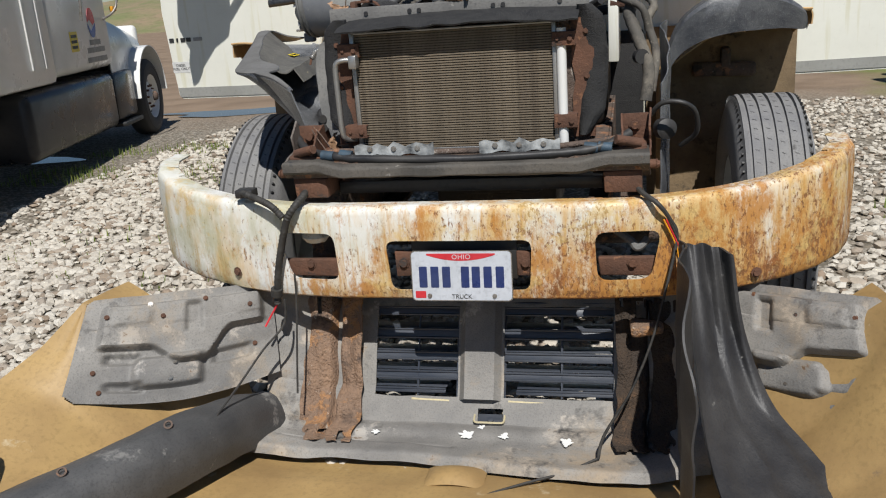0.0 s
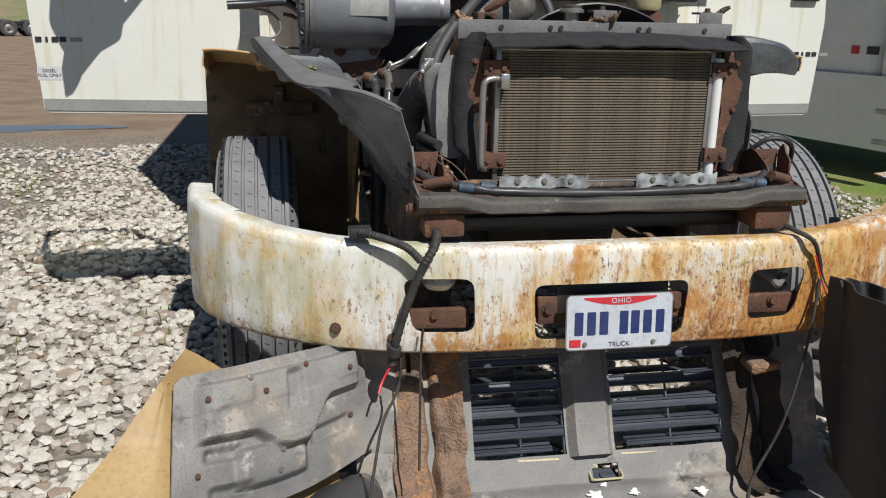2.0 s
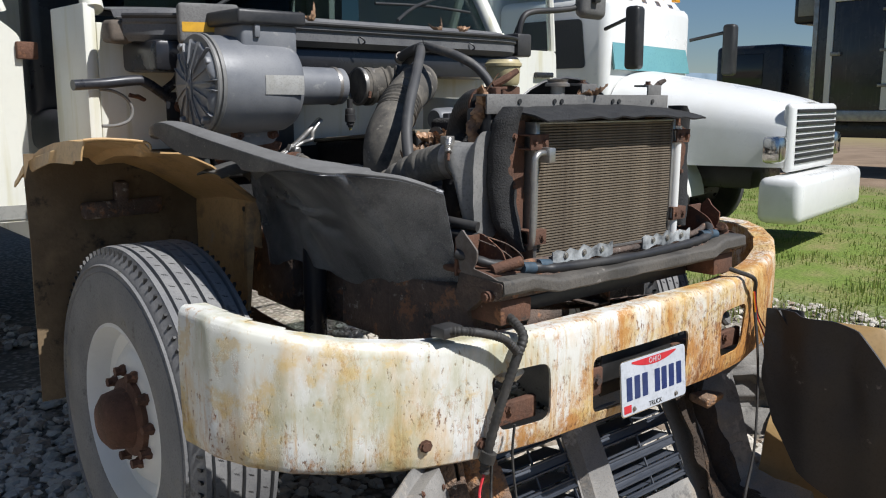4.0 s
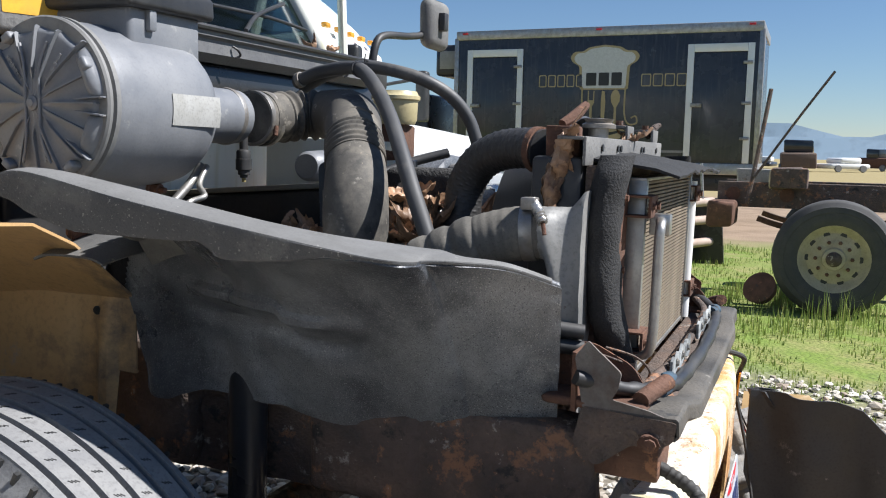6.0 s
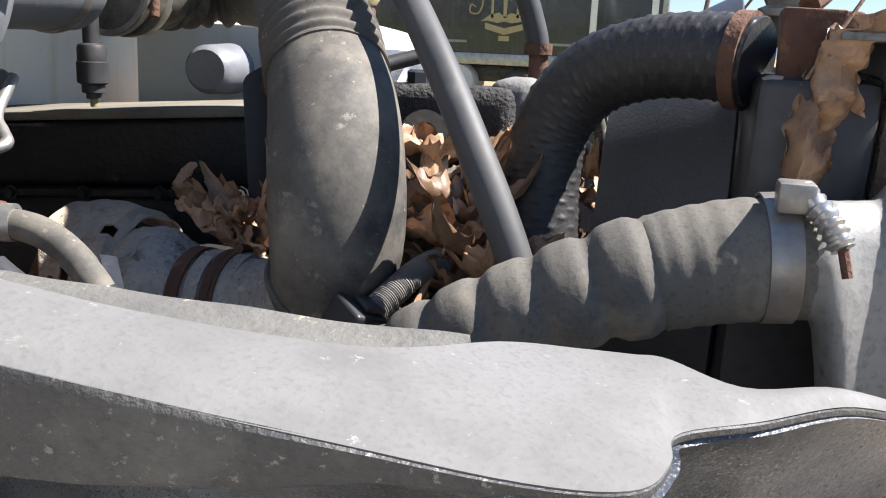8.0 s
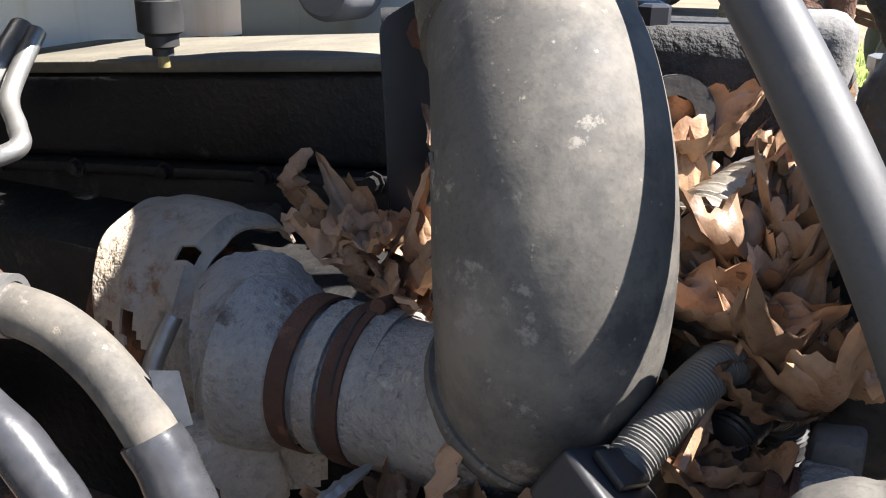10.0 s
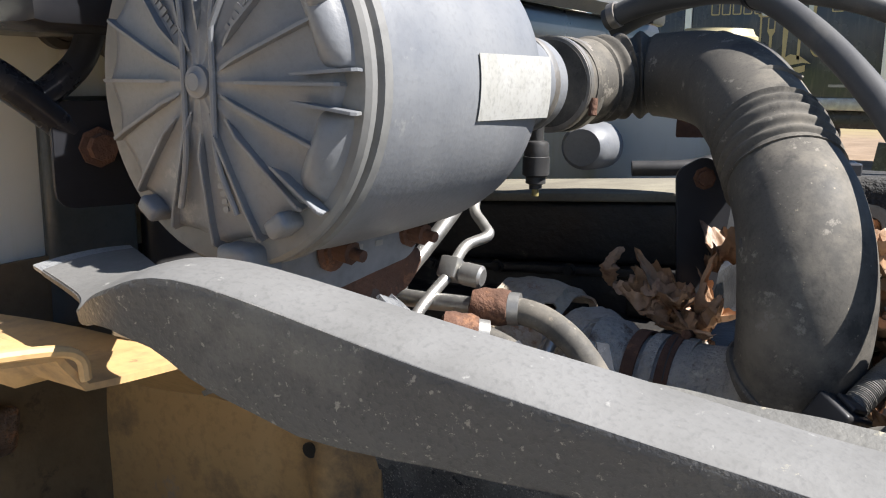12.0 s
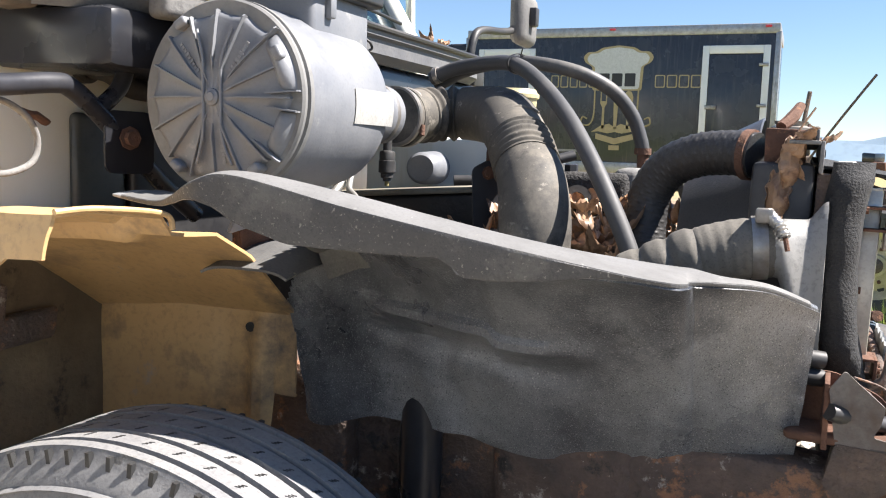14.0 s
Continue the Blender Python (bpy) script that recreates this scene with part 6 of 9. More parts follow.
def shield_point(u, v):
    """From the inner edge over the top face, down the lip and the hanging panel."""
    o, n, b = OUT(u), INN(u), BOT(u)
    lip = float(np.interp(u, LIP_AT, LIP))
    edge = o - Vector((0, 0, lip)) + Vector((0.010, 0, 0)) * min(1, lip * 20)
    if v < 0.22:
        return n.lerp(o, v / 0.22) + Vector((0, 0, 0.003 * math.sin(v / 0.22 * 3.14)))
    if v < 0.36:
        return o.lerp(edge, (v - 0.22) / 0.14)
    back = edge + Vector((0.022, 0, 0.006)) * min(1, lip * 25)
    if v < 0.40:
        return edge.lerp(back, (v - 0.36) / 0.04)
    w = (v - 0.40) / 0.60
    p = back.lerp(b, w)
    k = float(np.interp(u, (0.2, 0.30, 0.45, 0.62, 1.0), (0.16, 0.20, 0.55, 0.72, 0.85)))
    p.x = back.x + (b.x - back.x) * w ** k
    # the moulded ridge with its hollow below, vertical folds, a shallow oval and dents
    along = ease(min(1, max(0, (u - 0.26) * 16))) * ease(min(1, max(0, (0.56 - u) * 12)))
    p.x -= (0.024 * bump_at(w, 0.38, 0.035) - 0.022 * bump_at(w, 0.50, 0.06)) * along
    p.x -= 0.010 * bump_at(u, 0.385, 0.018) * min(1, w * 4) * (1 - 0.5 * w)
    p.x -= 0.014 * bump_at(u, 0.315 + 0.05 * w, 0.022) * ease(min(1, max(0, (w - 0.45) * 4)))
    p.x += 0.012 * bump_at(u, 0.345 + 0.04 * w, 0.02) * ease(min(1, max(0, (w - 0.5) * 4)))
    p.x -= 0.006 * bump_at(u, 0.74, 0.045) * bump_at(w, 0.56, 0.05)
    p.x += 0.006 * math.sin(w * 3.14) * math.sin(u * 11.0) + 0.005 * noise.noise(Vector((u * 9, w * 4, 0))) + 0.0025 * noise.noise(Vector((u * 30, w * 12, 4)))
    p.z += 0.010 * math.sin(u * 24) * w * w * (u < 0.5) + 0.004 * noise.noise(Vector((u * 30, 0, 2))) * w
    return p


shield = thing("splash_shield", "black textured plastic splash shield beside the engine, dusty on top", "splash shield")
shield_mat = mat("shield_plastic", (0.026, 0.031, 0.042), (0.048, 0.053, 0.063), 0.34, scale=2.5, fine=260, bump=0.6, dist=0.002, spec=0.75, spots=[((0.25, 0.255, 0.26), 1.7, 0.38, 0.26), ((0.035, 0.038, 0.046), 6.0, 0.53, 0.2), ((0.36, 0.36, 0.35), 420, 0.57, 0.06), ((0.02, 0.022, 0.026), 380, 0.56, 0.05), ((0.45, 0.43, 0.40), 60, 0.70, 0.02)])
def panel_kept(u, v):
    """Where the rear end is cut back towards the wheel arch."""
    w = (v - 0.40) / 0.60
    return v < 0.36 or (u > 0.088 and w > 0.46 * max(0.0, (0.262 - u) / 0.175) and (u > 0.262 or v > 0.40))


part("panel", sheet(shield_point, 110, 60, 0.004, keep=panel_kept), shield_mat, shield)
cap_fn = lambda u, v: shield_point(0.02 + 0.965 * u, 0.004 + 0.221 * v) + Vector((-0.0006, 0, 0.0022))
part("dusty_top", sheet(cap_fn, 80, 6, 0.002), mat("shield_dust", (0.165, 0.163, 0.158), (0.115, 0.113, 0.108), 0.72, scale=9, fine=260, bump=0.15, dist=0.002, spots=[((0.34, 0.31, 0.23), 34, 0.66), ((0.27, 0.265, 0.25), 90, 0.64), ((0.09, 0.09, 0.09), 5, 0.66)]), shield, "sun-faded dusty upper flange")
TRAY = curve([(-0.720, 1.02, 1.272), (-0.715, 0.95, 1.296), (-0.712, 0.86, 1.297), (-0.70, 0.75, 1.290), (-0.685, 0.64, 1.283), (-0.672, 0.54, 1.280)])


def tray_point(u, v):
    """The sunken inner part of the flange, then its drop towards the engine."""
    o, t = INN(0.267 + 0.30 * u), TRAY(u)
    w = min(1.0, v / 0.75)
    p = o.lerp(t, w) + Vector((0, 0, -0.026 * math.sin(w * 3.14)))
    if v > 0.75:
        p += Vector((0.035, 0, -0.05)) * ((v - 0.75) / 0.25) ** 1.5
    return p + Vector((0, 0, 0.003 * noise.noise(Vector((u * 9, v * 5, 1)))))


part("inner_tray", sheet(tray_point, 50, 20, 0.004), mat("tray_dust", (0.15, 0.145, 0.13), (0.085, 0.084, 0.08), 0.7, scale=10, fine=160, bump=0.3, spots=[((0.32, 0.29, 0.21), 26, 0.62), ((0.25, 0.24, 0.20), 70, 0.62)]), shield, "dusty sunken inner flange")
lip_fn = lambda u, v: shield_point(0.02 + 0.965 * u, 0.213 + 0.150 * v) + Vector((-0.0022, 0, 0.0012))
# the lip faces away from the sun; its darker base carries that shade
part("outer_lip", sheet(lip_fn, 80, 8, 0.002), mat("lip_dust", (0.048, 0.049, 0.052), (0.085, 0.083, 0.080), 0.55, scale=8, fine=260, bump=0.8, dist=0.002, spots=[((0.22, 0.21, 0.19), 170, 0.60, 0.04), ((0.17, 0.165, 0.15), 4, 0.58, 0.2)]), shield, "grained dusty outer lip, darkened for its shade")
yl = facing(tray_point(0.29, 0.42) + Vector((0, 0, 0.005)), (0.35, 0.0, 1), (1, 0, -0.35))
part("caution_sticker", prism([(-0.036, -0.0125), (0.036, -0.0125), (0.036, 0.0125), (-0.036, 0.0125)], 0.0006, yl), sticker_yellow, shield)
words("CAUTION", 0.0145, yl @ Matrix.Translation((0.0, 0, 0.001)), ink_black, shield)
p = shield_point(0.93, 0.90)
bolt(shield, p + Vector((-0.004, 0, 0)), (-1, -0.4, 0), 0.004, 0.003, steel)
cover = thing("engine_cover", "dusty black moulded plastic cover under the air cleaner", "cover")
def cover_fn(u, v):
    x = -0.80 + 0.19 * u
    y = 1.03 + 0.17 * v
    return Vector((x, y, 1.225 + 0.052 * math.sin(min(1, 0.25 + u * 1.1) * 1.57) * (1 - (2 * v - 1) ** 4 * 0.6) - 0.06 * max(0, u - 0.75) * 3))
part("cover_shell", sheet(cover_fn, 24, 24, 0.005), mat("cover_dust", (0.10, 0.10, 0.10), (0.14, 0.138, 0.13), 0.5, scale=8, fine=220, bump=0.15, spots=[((0.24, 0.22, 0.17), 40, 0.64), ((0.05, 0.05, 0.052), 6, 0.56, 0.15)]), cover)

BASE = RIG
tan_in = mat("tan_liner", (0.60, 0.39, 0.18), (0.47, 0.295, 0.13), 0.55, scale=2.6, fine=80, bump=0.12, spots=[((0.26, 0.18, 0.11), 3.5, 0.55, 0.15), ((0.12, 0.095, 0.075), 2.2, 0.56, 0.12), ((0.34, 0.33, 0.31), 5.0, 0.62, 0.1), ((0.08, 0.065, 0.055), 40, 0.68)])
# darker brown for the rear wall: the wheel well's shade put into colour
shaded_brown = mat("mud_caked", (0.22, 0.155, 0.085), (0.12, 0.085, 0.05), 0.85, scale=4, fine=70, bump=0.5, spots=[((0.22, 0.155, 0.085), 5, 0.58, 0.12), ((0.03, 0.025, 0.02), 9, 0.58, 0.1)])
FRONT_EDGE = ((0.614, 1.01, 0.60), (0.613, 1.012, 1.00), (0.612, 1.012, 1.088), (0.635, 1.01, 1.106), (0.70, 1.005, 1.155), (0.78, 0.995, 1.212), (0.875, 0.992, 1.258), (0.975, 0.992, 1.268), (0.99, 0.995, 1.290), (1.10, 1.0, 1.302), (1.158, 1.01, 1.300), (1.163, 1.015, 1.275), (1.165, 1.02, 1.245))


def liner(s, label):
    """The moulded liner over and behind a front wheel: its front edge is an arch, its roof falls to the rear."""
    ob = thing("wheel_arch_liner", label, "wheel arch", group="wheel arch liners")
    at = np.linspace(0, 1, len(FRONT_EDGE))
    def fn(u, v):
        x, y0, z = (float(np.interp(u, at, [q[i] for q in FRONT_EDGE])) for i in range(3))
        y = y0 + (1.60 - y0) * v
        top = float(np.interp(y, (1.0, 1.12, 1.25, 1.38, 1.50, 1.60), (1.312, 1.308, 1.295, 1.265, 1.22, 1.16)))
        z = z if z < 0.9 else 0.9 + (z - 0.9) * (top - 0.9) / 0.412
        if v < 0.10:
            z = max(z, 0.937)
        inner = max(0.0, 1 - u / 0.2)
        x += inner * (0.022 * (0.09 < v < 0.15) - 0.012 * (0.15 < v < 0.26) + 0.012 * math.exp(-((v - 0.5) / 0.12) ** 2))
        z -= 0.016 * max(0, math.sin((u - 0.5) * 14)) * (0.12 < v < 0.7) * (u > 0.5)
        x += 0.010 * (u > 0.9) * (v > 0.35)
        wob = noise.noise(Vector((u * 6, v * 4, s)))
        return Vector((s * (x + 0.006 * wob), y, z + 0.006 * wob))
    part("arch", sheet(fn, 60, 40, 0.005), tan_in, ob)
    part("rear_wall", sheet(lambda u, v: Vector((s * (0.57 + 0.62 * u), 1.432 + 0.008 * noise.noise(Vector((u * 4, v * 4, s))), 0.42 + 0.82 * v)), 12, 10, 0.005), shaded_brown, ob, "tan liner wall behind the wheel, darkened brown for its shade")
    part("hole_rim", lathe([(0, 0), (0.009, 0), (0.009, 0.003), (0, 0.003)], axis((s * 0.62, 1.10, 1.055), (s, 0, 0)), 14), ink_black, ob)
    part("edge_lip", tube([(s * (q[0] + 0.002), q[1] - 0.004, q[2] + 0.003) for q in FRONT_EDGE[7:11]], 0.004, 8), tan_in, ob)
    slot = part("dark_bracket", rough_up(box(min(s * 0.76, s * 1.03), max(s * 0.76, s * 1.03), 1.385, 1.435, 1.02, 1.075, 0.014, 3), 0.012, 12), rust_dark, ob)
    part("bracket_stem", rough_up(box(min(s * 0.88, s * 0.92), max(s * 0.88, s * 0.92), 1.38, 1.43, 1.05, 1.14, 0.01, 2), 0.006, 12), rust_dark, slot)
    return ob


liner(-1, "tan fibreglass wheel arch liner, stained, over the front tyre")
liner(1, "shadowed tan fibreglass wheel arch liner with a dark front lip")
shield_r = thing("splash_shield", "black plastic splash shield with a drooping front wing", "splash shield")
def right_shield(u, v):
    """The hanging panel beside the engine."""
    y = 0.42 + 0.64 * u
    x = 0.60 + 0.05 * u + 0.02 * math.sin(u * 6)
    return Vector((x + 0.012 * noise.noise(Vector((u * 6, v * 4, 5))), y, 0.66 + 0.63 * v * (1 - 0.25 * (1 - u) ** 2)))


WING = curve([(0.625, 0.97, 1.06), (0.645, 0.965, 1.18), (0.69, 0.96, 1.28), (0.77, 0.955, 1.345), (0.87, 0.955, 1.372), (0.97, 0.96, 1.368), (1.06, 0.97, 1.345), (1.13, 0.985, 1.30), (1.145, 1.0, 1.262)])


def right_wing(u, v):
    """A broad drooping flange over the wheel, rolled under at its front edge."""
    p = WING(u)
    if v < 0.2:
        drop = 0.035 + 0.105 * math.sin(3.14 * min(1, u * 1.05)) ** 0.8
        return p + Vector((0, 0.02 * (1 - v / 0.2), -drop * (1 - v / 0.2) ** 0.8))
    w = (v - 0.2) / 0.8
    return p + Vector((0, 0.19 * w, 0.012 * math.sin(w * 3.14) - 0.02 * w * w + 0.004 * noise.noise(Vector((u * 6, v * 4, 3)))))


part("panel", sheet(right_shield, 24, 24, 0.004), shield_mat, shield_r)
part("front_wing", sheet(right_wing, 40, 16, 0.005), shield_mat, shield_r)
# ---- cab ----
cab = thing("truck_cab", "cream truck cab with open doors, grey cowl and bare firewall", "truck cab")
part("firewall", box(-0.93, 0.93, 1.45, 1.50, 0.75, 1.66, 0.006), cream_paint, cab)
part("side_wall", box(-0.97, -0.93, 1.45, 1.75, 0.80, 1.72, 0.006), cream_paint, cab)
part("side_wall", box(0.93, 0.97, 1.45, 1.75, 0.80, 1.72, 0.006), cream_paint, cab)
part("floor_pan", box(-0.95, 0.95, 1.5, 3.0, 0.86, 0.92, 0.006), dark_paint, cab)
part("back_wall", box(-0.97, 0.97, 2.98, 3.03, 0.86, 2.5, 0.01), cream_paint, cab)
part("roof", sheet(lambda u, v: Vector((-0.97 + 1.94 * u, 1.93 + 1.1 * v, 2.50 + 0.05 * math.sin(u * 3.14) * math.sin(0.5 + v * 2.2))), 14, 8, 0.02), cream_paint, cab)
for s in (-1, 1):
    part("rear_pillar", box(min(s * 0.93, s * 0.975), max(s * 0.93, s * 0.975), 2.75, 3.0, 0.9, 2.5, 0.01), cream_paint, cab)
    part("sill", box(min(s * 0.90, s * 0.975), max(s * 0.90, s * 0.975), 1.72, 2.8, 0.84, 0.95, 0.01), cream_paint, cab)
    part("windshield_pillar", tube([(s * 0.93, 1.47, 1.70), (s * 0.91, 1.70, 2.1), (s * 0.88, 1.95, 2.5)], 0.035, 10), cream_paint, cab)
    part("seat", rough_up(box(s * 0.48 - 0.24, s * 0.48 + 0.24, 2.4, 2.9, 1.15, 1.35, 0.06, 3), 0.01, 6), dark_paint, cab)
    part("seat_back", rough_up(box(s * 0.48 - 0.24, s * 0.48 + 0.24, 2.78, 2.95, 1.3, 2.0, 0.06, 3), 0.01, 6), dark_paint, cab)
part("dashboard", box(-0.9, 0.9, 1.52, 1.85, 1.35, 1.66, 0.05, 3), dark_paint, cab)
glass_ob = part("windshield", sheet(lambda u, v: Vector((-0.90 + 1.80 * u, 1.49 + 0.44 * v - 0.10 * math.sin(u * 3.14) * (1 - 0.5 * v), 1.70 + 0.79 * v)), 16, 8, 0.006), glass("windshield_tint", (0.10, 0.14, 0.14)), cab)
glass_ob.visible_shadow = False
def cowl_fn(u, v):
    x = -0.90 + 1.78 * u
    end = max(0.0, (abs(x + 0.01) - 0.62) / 0.27)
    prof = ((1.19, 1.595), (1.165, 1.615), (1.165, 1.648), (1.155, 1.655), (1.155, 1.668), (1.22, 1.675), (1.24, 1.70), (1.36, 1.715), (1.50, 1.70))
    t = v * (len(prof) - 1)
    i = min(int(t), len(prof) - 2)
    f = t - i
    y = prof[i][0] * (1 - f) + prof[i + 1][0] * f
    z = prof[i][1] * (1 - f) + prof[i + 1][1] * f
    return Vector((x, y + 0.16 * end ** 2.2 - 0.02 * (x > 0) * 0, z))
part("cowl", sheet(cowl_fn, 50, 24, 0.005), mat("cowl_grey", (0.10, 0.10, 0.105), (0.15, 0.15, 0.15), 0.6, scale=6, fine=160, bump=0.2, spots=[((0.22, 0.21, 0.2), 8, 0.64)]), cab, "weathered grey plastic cowl")
part("cowl_seal", tube([cowl_fn(u / 30, 0.5) + Vector((0, -0.002, 0.006)) for u in range(31)], 0.008, 8, n=2), black_plastic, cab)
part("cowl_tray", box(-0.85, 0.80, 1.2, 1.46, 1.50, 1.60, 0.02, 2), dark_paint, cab)
for x in (-0.55, 0.25):
    w = part("wiper", tube([(x, 1.36, 1.73), (x + 0.15, 1.42, 1.80), (x + 0.42, 1.50, 1.88)], 0.007, 8), ink_black, cab)
    part("wiper_blade", tube([(x - 0.05, 1.44, 1.80), (x + 0.25, 1.455, 1.81), (x + 0.5, 1.46, 1.80)], 0.006, 8), ink_black, w)
for x in (-0.1, 0.45):
    part("cowl_hook", tube([(x, 1.16, 1.64), (x + 0.01, 1.152, 1.632), (x + 0.02, 1.152, 1.62), (x + 0.012, 1.16, 1.612)], 0.003, 8), black_plastic, cab)
# firewall clutter
part("amber_marker", prism(rounded(0.09, 0.032, 0.003), 0.004, facing((-0.55, 1.44, 1.665), (0, -1, 0))), mat("amber_dull", (0.62, 0.38, 0.06), (0.55, 0.33, 0.05), 0.5, bump=0.05), cab)
# added dark sheet that covers the lower cream firewall
part("insulation_mat", rough_up(box(-0.60, 0.56, 1.436, 1.452, 0.76, 1.23, 0.006, 2), 0.003, 12), foam, cab, "black sheet over the lower firewall")
part("heater_block", rough_up(box(-0.46, -0.1, 1.28, 1.45, 1.44, 1.60, 0.03, 3), 0.01, 12), rust_dark, cab)
BASE = Matrix()
stay = thing("stay_bracket", "black bent steel tube bracing the air cleaner", "bracket")
blk_steel = mat("black_steel", (0.02, 0.021, 0.026), (0.035, 0.036, 0.042), 0.3, scale=8, bump=0.05)
part("main_tube", tube([(-1.10, 1.40, 1.515), (-1.0, 1.41, 1.522), (-0.90, 1.41, 1.533), (-0.865, 1.41, 1.528), (-0.811, 1.41, 1.494), (-0.73, 1.41, 1.43), (-0.642, 1.41, 1.36), (-0.56, 1.40, 1.30)], 0.017, 16), blk_steel, stay)
part("branch_tube", tube([(-0.811, 1.41, 1.494), (-0.785, 1.41, 1.510), (-0.752, 1.41, 1.540), (-0.732, 1.41, 1.59), (-0.72, 1.41, 1.64), (-0.69, 1.405, 1.675), (-0.64, 1.40, 1.695), (-0.50, 1.39, 1.725)], 0.015, 16), blk_steel, stay)
part("tube_plate", rough_up(prism(slanted([(-0.05, -0.06), (0.05, -0.06), (0.05, 0.05), (-0.05, 0.05)], 0.02), 0.006, facing((-0.75, 1.395, 1.445), (-0.2, -1, 0)), 0.001), 0.002, 20), dark_paint, stay)
bolt(stay, (-0.759, 1.384, 1.448), (-0.2, -1, 0), 0.014, 0.014)
fw = thing("firewall_fittings", "grommets, hoses and a wire loop on the bare cream firewall", "fittings")
for x, z, r in ((-0.665, 1.656, 0.014), (-0.648, 1.588, 0.036), (-0.61, 1.61, 0.045)):
    part("grommet", lathe([(0, 0), (r, 0), (r, 0.012), (r * 0.75, 0.016), (r * 0.6, 0.006), (0, 0.006)], axis((x, 1.60, z), (0, -1, 0)), 28), black_plastic, fw)
part("grey_panel", box(-0.695, -0.56, 1.575, 1.60, 1.20, 1.495, 0.014, 3), mat("panel_grey", (0.06, 0.068, 0.066), (0.085, 0.09, 0.088), 0.5, scale=6, bump=0.1), fw, "dull grey-green flat panel")
part("black_panel", box(-0.55, -0.20, 1.565, 1.598, 1.18, 1.50, 0.014, 3), black_plastic, fw)
part("heater_hose", tube([(-0.61, 1.595, 1.61), (-0.60, 1.55, 1.63), (-0.57, 1.53, 1.67), (-0.52, 1.53, 1.70)], 0.024, 16), black_plastic, fw)
part("heater_hose", tube([(-0.645, 1.59, 1.585), (-0.63, 1.55, 1.575), (-0.60, 1.53, 1.55), (-0.55, 1.53, 1.545)], 0.022, 16), black_plastic, fw)
part("wire_loop", tube([(-1.0, 1.45, 1.505), (-0.955, 1.45, 1.498), (-0.915, 1.45, 1.475), (-0.897, 1.45, 1.44), (-0.908, 1.45, 1.405), (-0.95, 1.45, 1.388), (-1.0, 1.45, 1.386)], 0.0055, 10), dusty_grey, fw)
part("hinge_stub", rough_up(tube([(-0.885, 1.50, 1.487), (-0.855, 1.50, 1.481), (-0.83, 1.50, 1.470)], [0.006, 0.008, 0.006], 8), 0.003, 60), rust, fw)
part("upper_shelf", rough_up(box(-0.90, -0.60, 1.46, 1.60, 1.672, 1.73, 0.012, 2), 0.004, 12), dusty_grey, fw)
part("brown_block", rough_up(box(-0.95, -0.865, 1.46, 1.54, 1.655, 1.73, 0.016, 3), 0.004, 20), mat("brown_rubber", (0.14, 0.11, 0.085), (0.09, 0.075, 0.06), 0.8, scale=20, bump=0.4), fw)
BASE = RIG
end_m = facing((-0.729, 1.128, 1.637), (-0.35, -0.94, 0.05))
part("cowl_end_box", box(-0.070, 0.115, -0.050, 0.075, -0.05, 0.0, 0.012, 3, m=end_m), dusty_grey, cab, "grey cowl end box")
part("caution_strip", prism(rounded(0.118, 0.030, 0.003), 0.001, end_m), mat("amber_strip", (0.72, 0.40, 0.03), (0.62, 0.33, 0.03), 0.5, scale=20, bump=0.03), cab, "amber caution strip")

# ---- the box body behind the cab ----
cargo = thing("cargo_box", "plain white box body on the truck behind the cab", "truck body")
body_white = mat("body_white", (0.72, 0.72, 0.70), (0.62, 0.62, 0.59), 0.5, scale=3, fine=60, bump=0.05, spots=[((0.40, 0.36, 0.28), 4, 0.68)])
for s in (-1, 1):
    part("side_panel", box(min(s * 1.24, s * 1.28), max(s * 1.24, s * 1.28), 3.16, 7.6, 1.16, 3.84, 0.01), body_white, cargo)
    part("sub_frame", box(min(s * 0.36, s * 0.44), max(s * 0.36, s * 0.44), 1.6, 7.5, 0.82, 1.06, 0.01), rust_dark, cargo)
    part("corner_post", box(min(s * 1.23, s * 1.31), max(s * 1.23, s * 1.31), 3.12, 3.2, 1.10, 3.90, 0.02, 2), dark_paint, cargo)
part("front_panel", box(-1.23, 1.23, 3.14, 3.18, 1.16, 3.84, 0.01), body_white, cargo)
part("rear_door", box(-1.24, 1.24, 7.57, 7.62, 1.16, 3.84, 0.01), body_white, cargo)
part("load_floor", box(-1.28, 1.28, 3.14, 7.62, 1.06, 1.16, 0.01), dark_paint, cargo)
part("roof", box(-1.28, 1.28, 3.14, 7.62, 3.84, 3.90, 0.02, 2), body_white, cargo)
for s in (-1, 1):
    wheel("rear_wheel", "worn rear lorry tyre under the box body", s * 0.92, 4.75, 0.50, s, group="rear wheels")
reservoir = thing("coolant_reservoir", "yellowed translucent coolant reservoir on a dark bracket", "reservoir")
part("bottle", lathe([(0, 0), (0.055, 0), (0.062, 0.012), (0.064, 0.07), (0.07, 0.075), (0.07, 0.085), (0.064, 0.09), (0.06, 0.10), (0, 0.10)], axis((0.46, 0.99, 1.47), (0, 0, 1)), 28), yellow_plastic, reservoir)
part("stand", rough_up(box(0.42, 0.52, 0.95, 1.05, 1.35, 1.47, 0.01, 2), 0.008, 20), rust, reservoir)

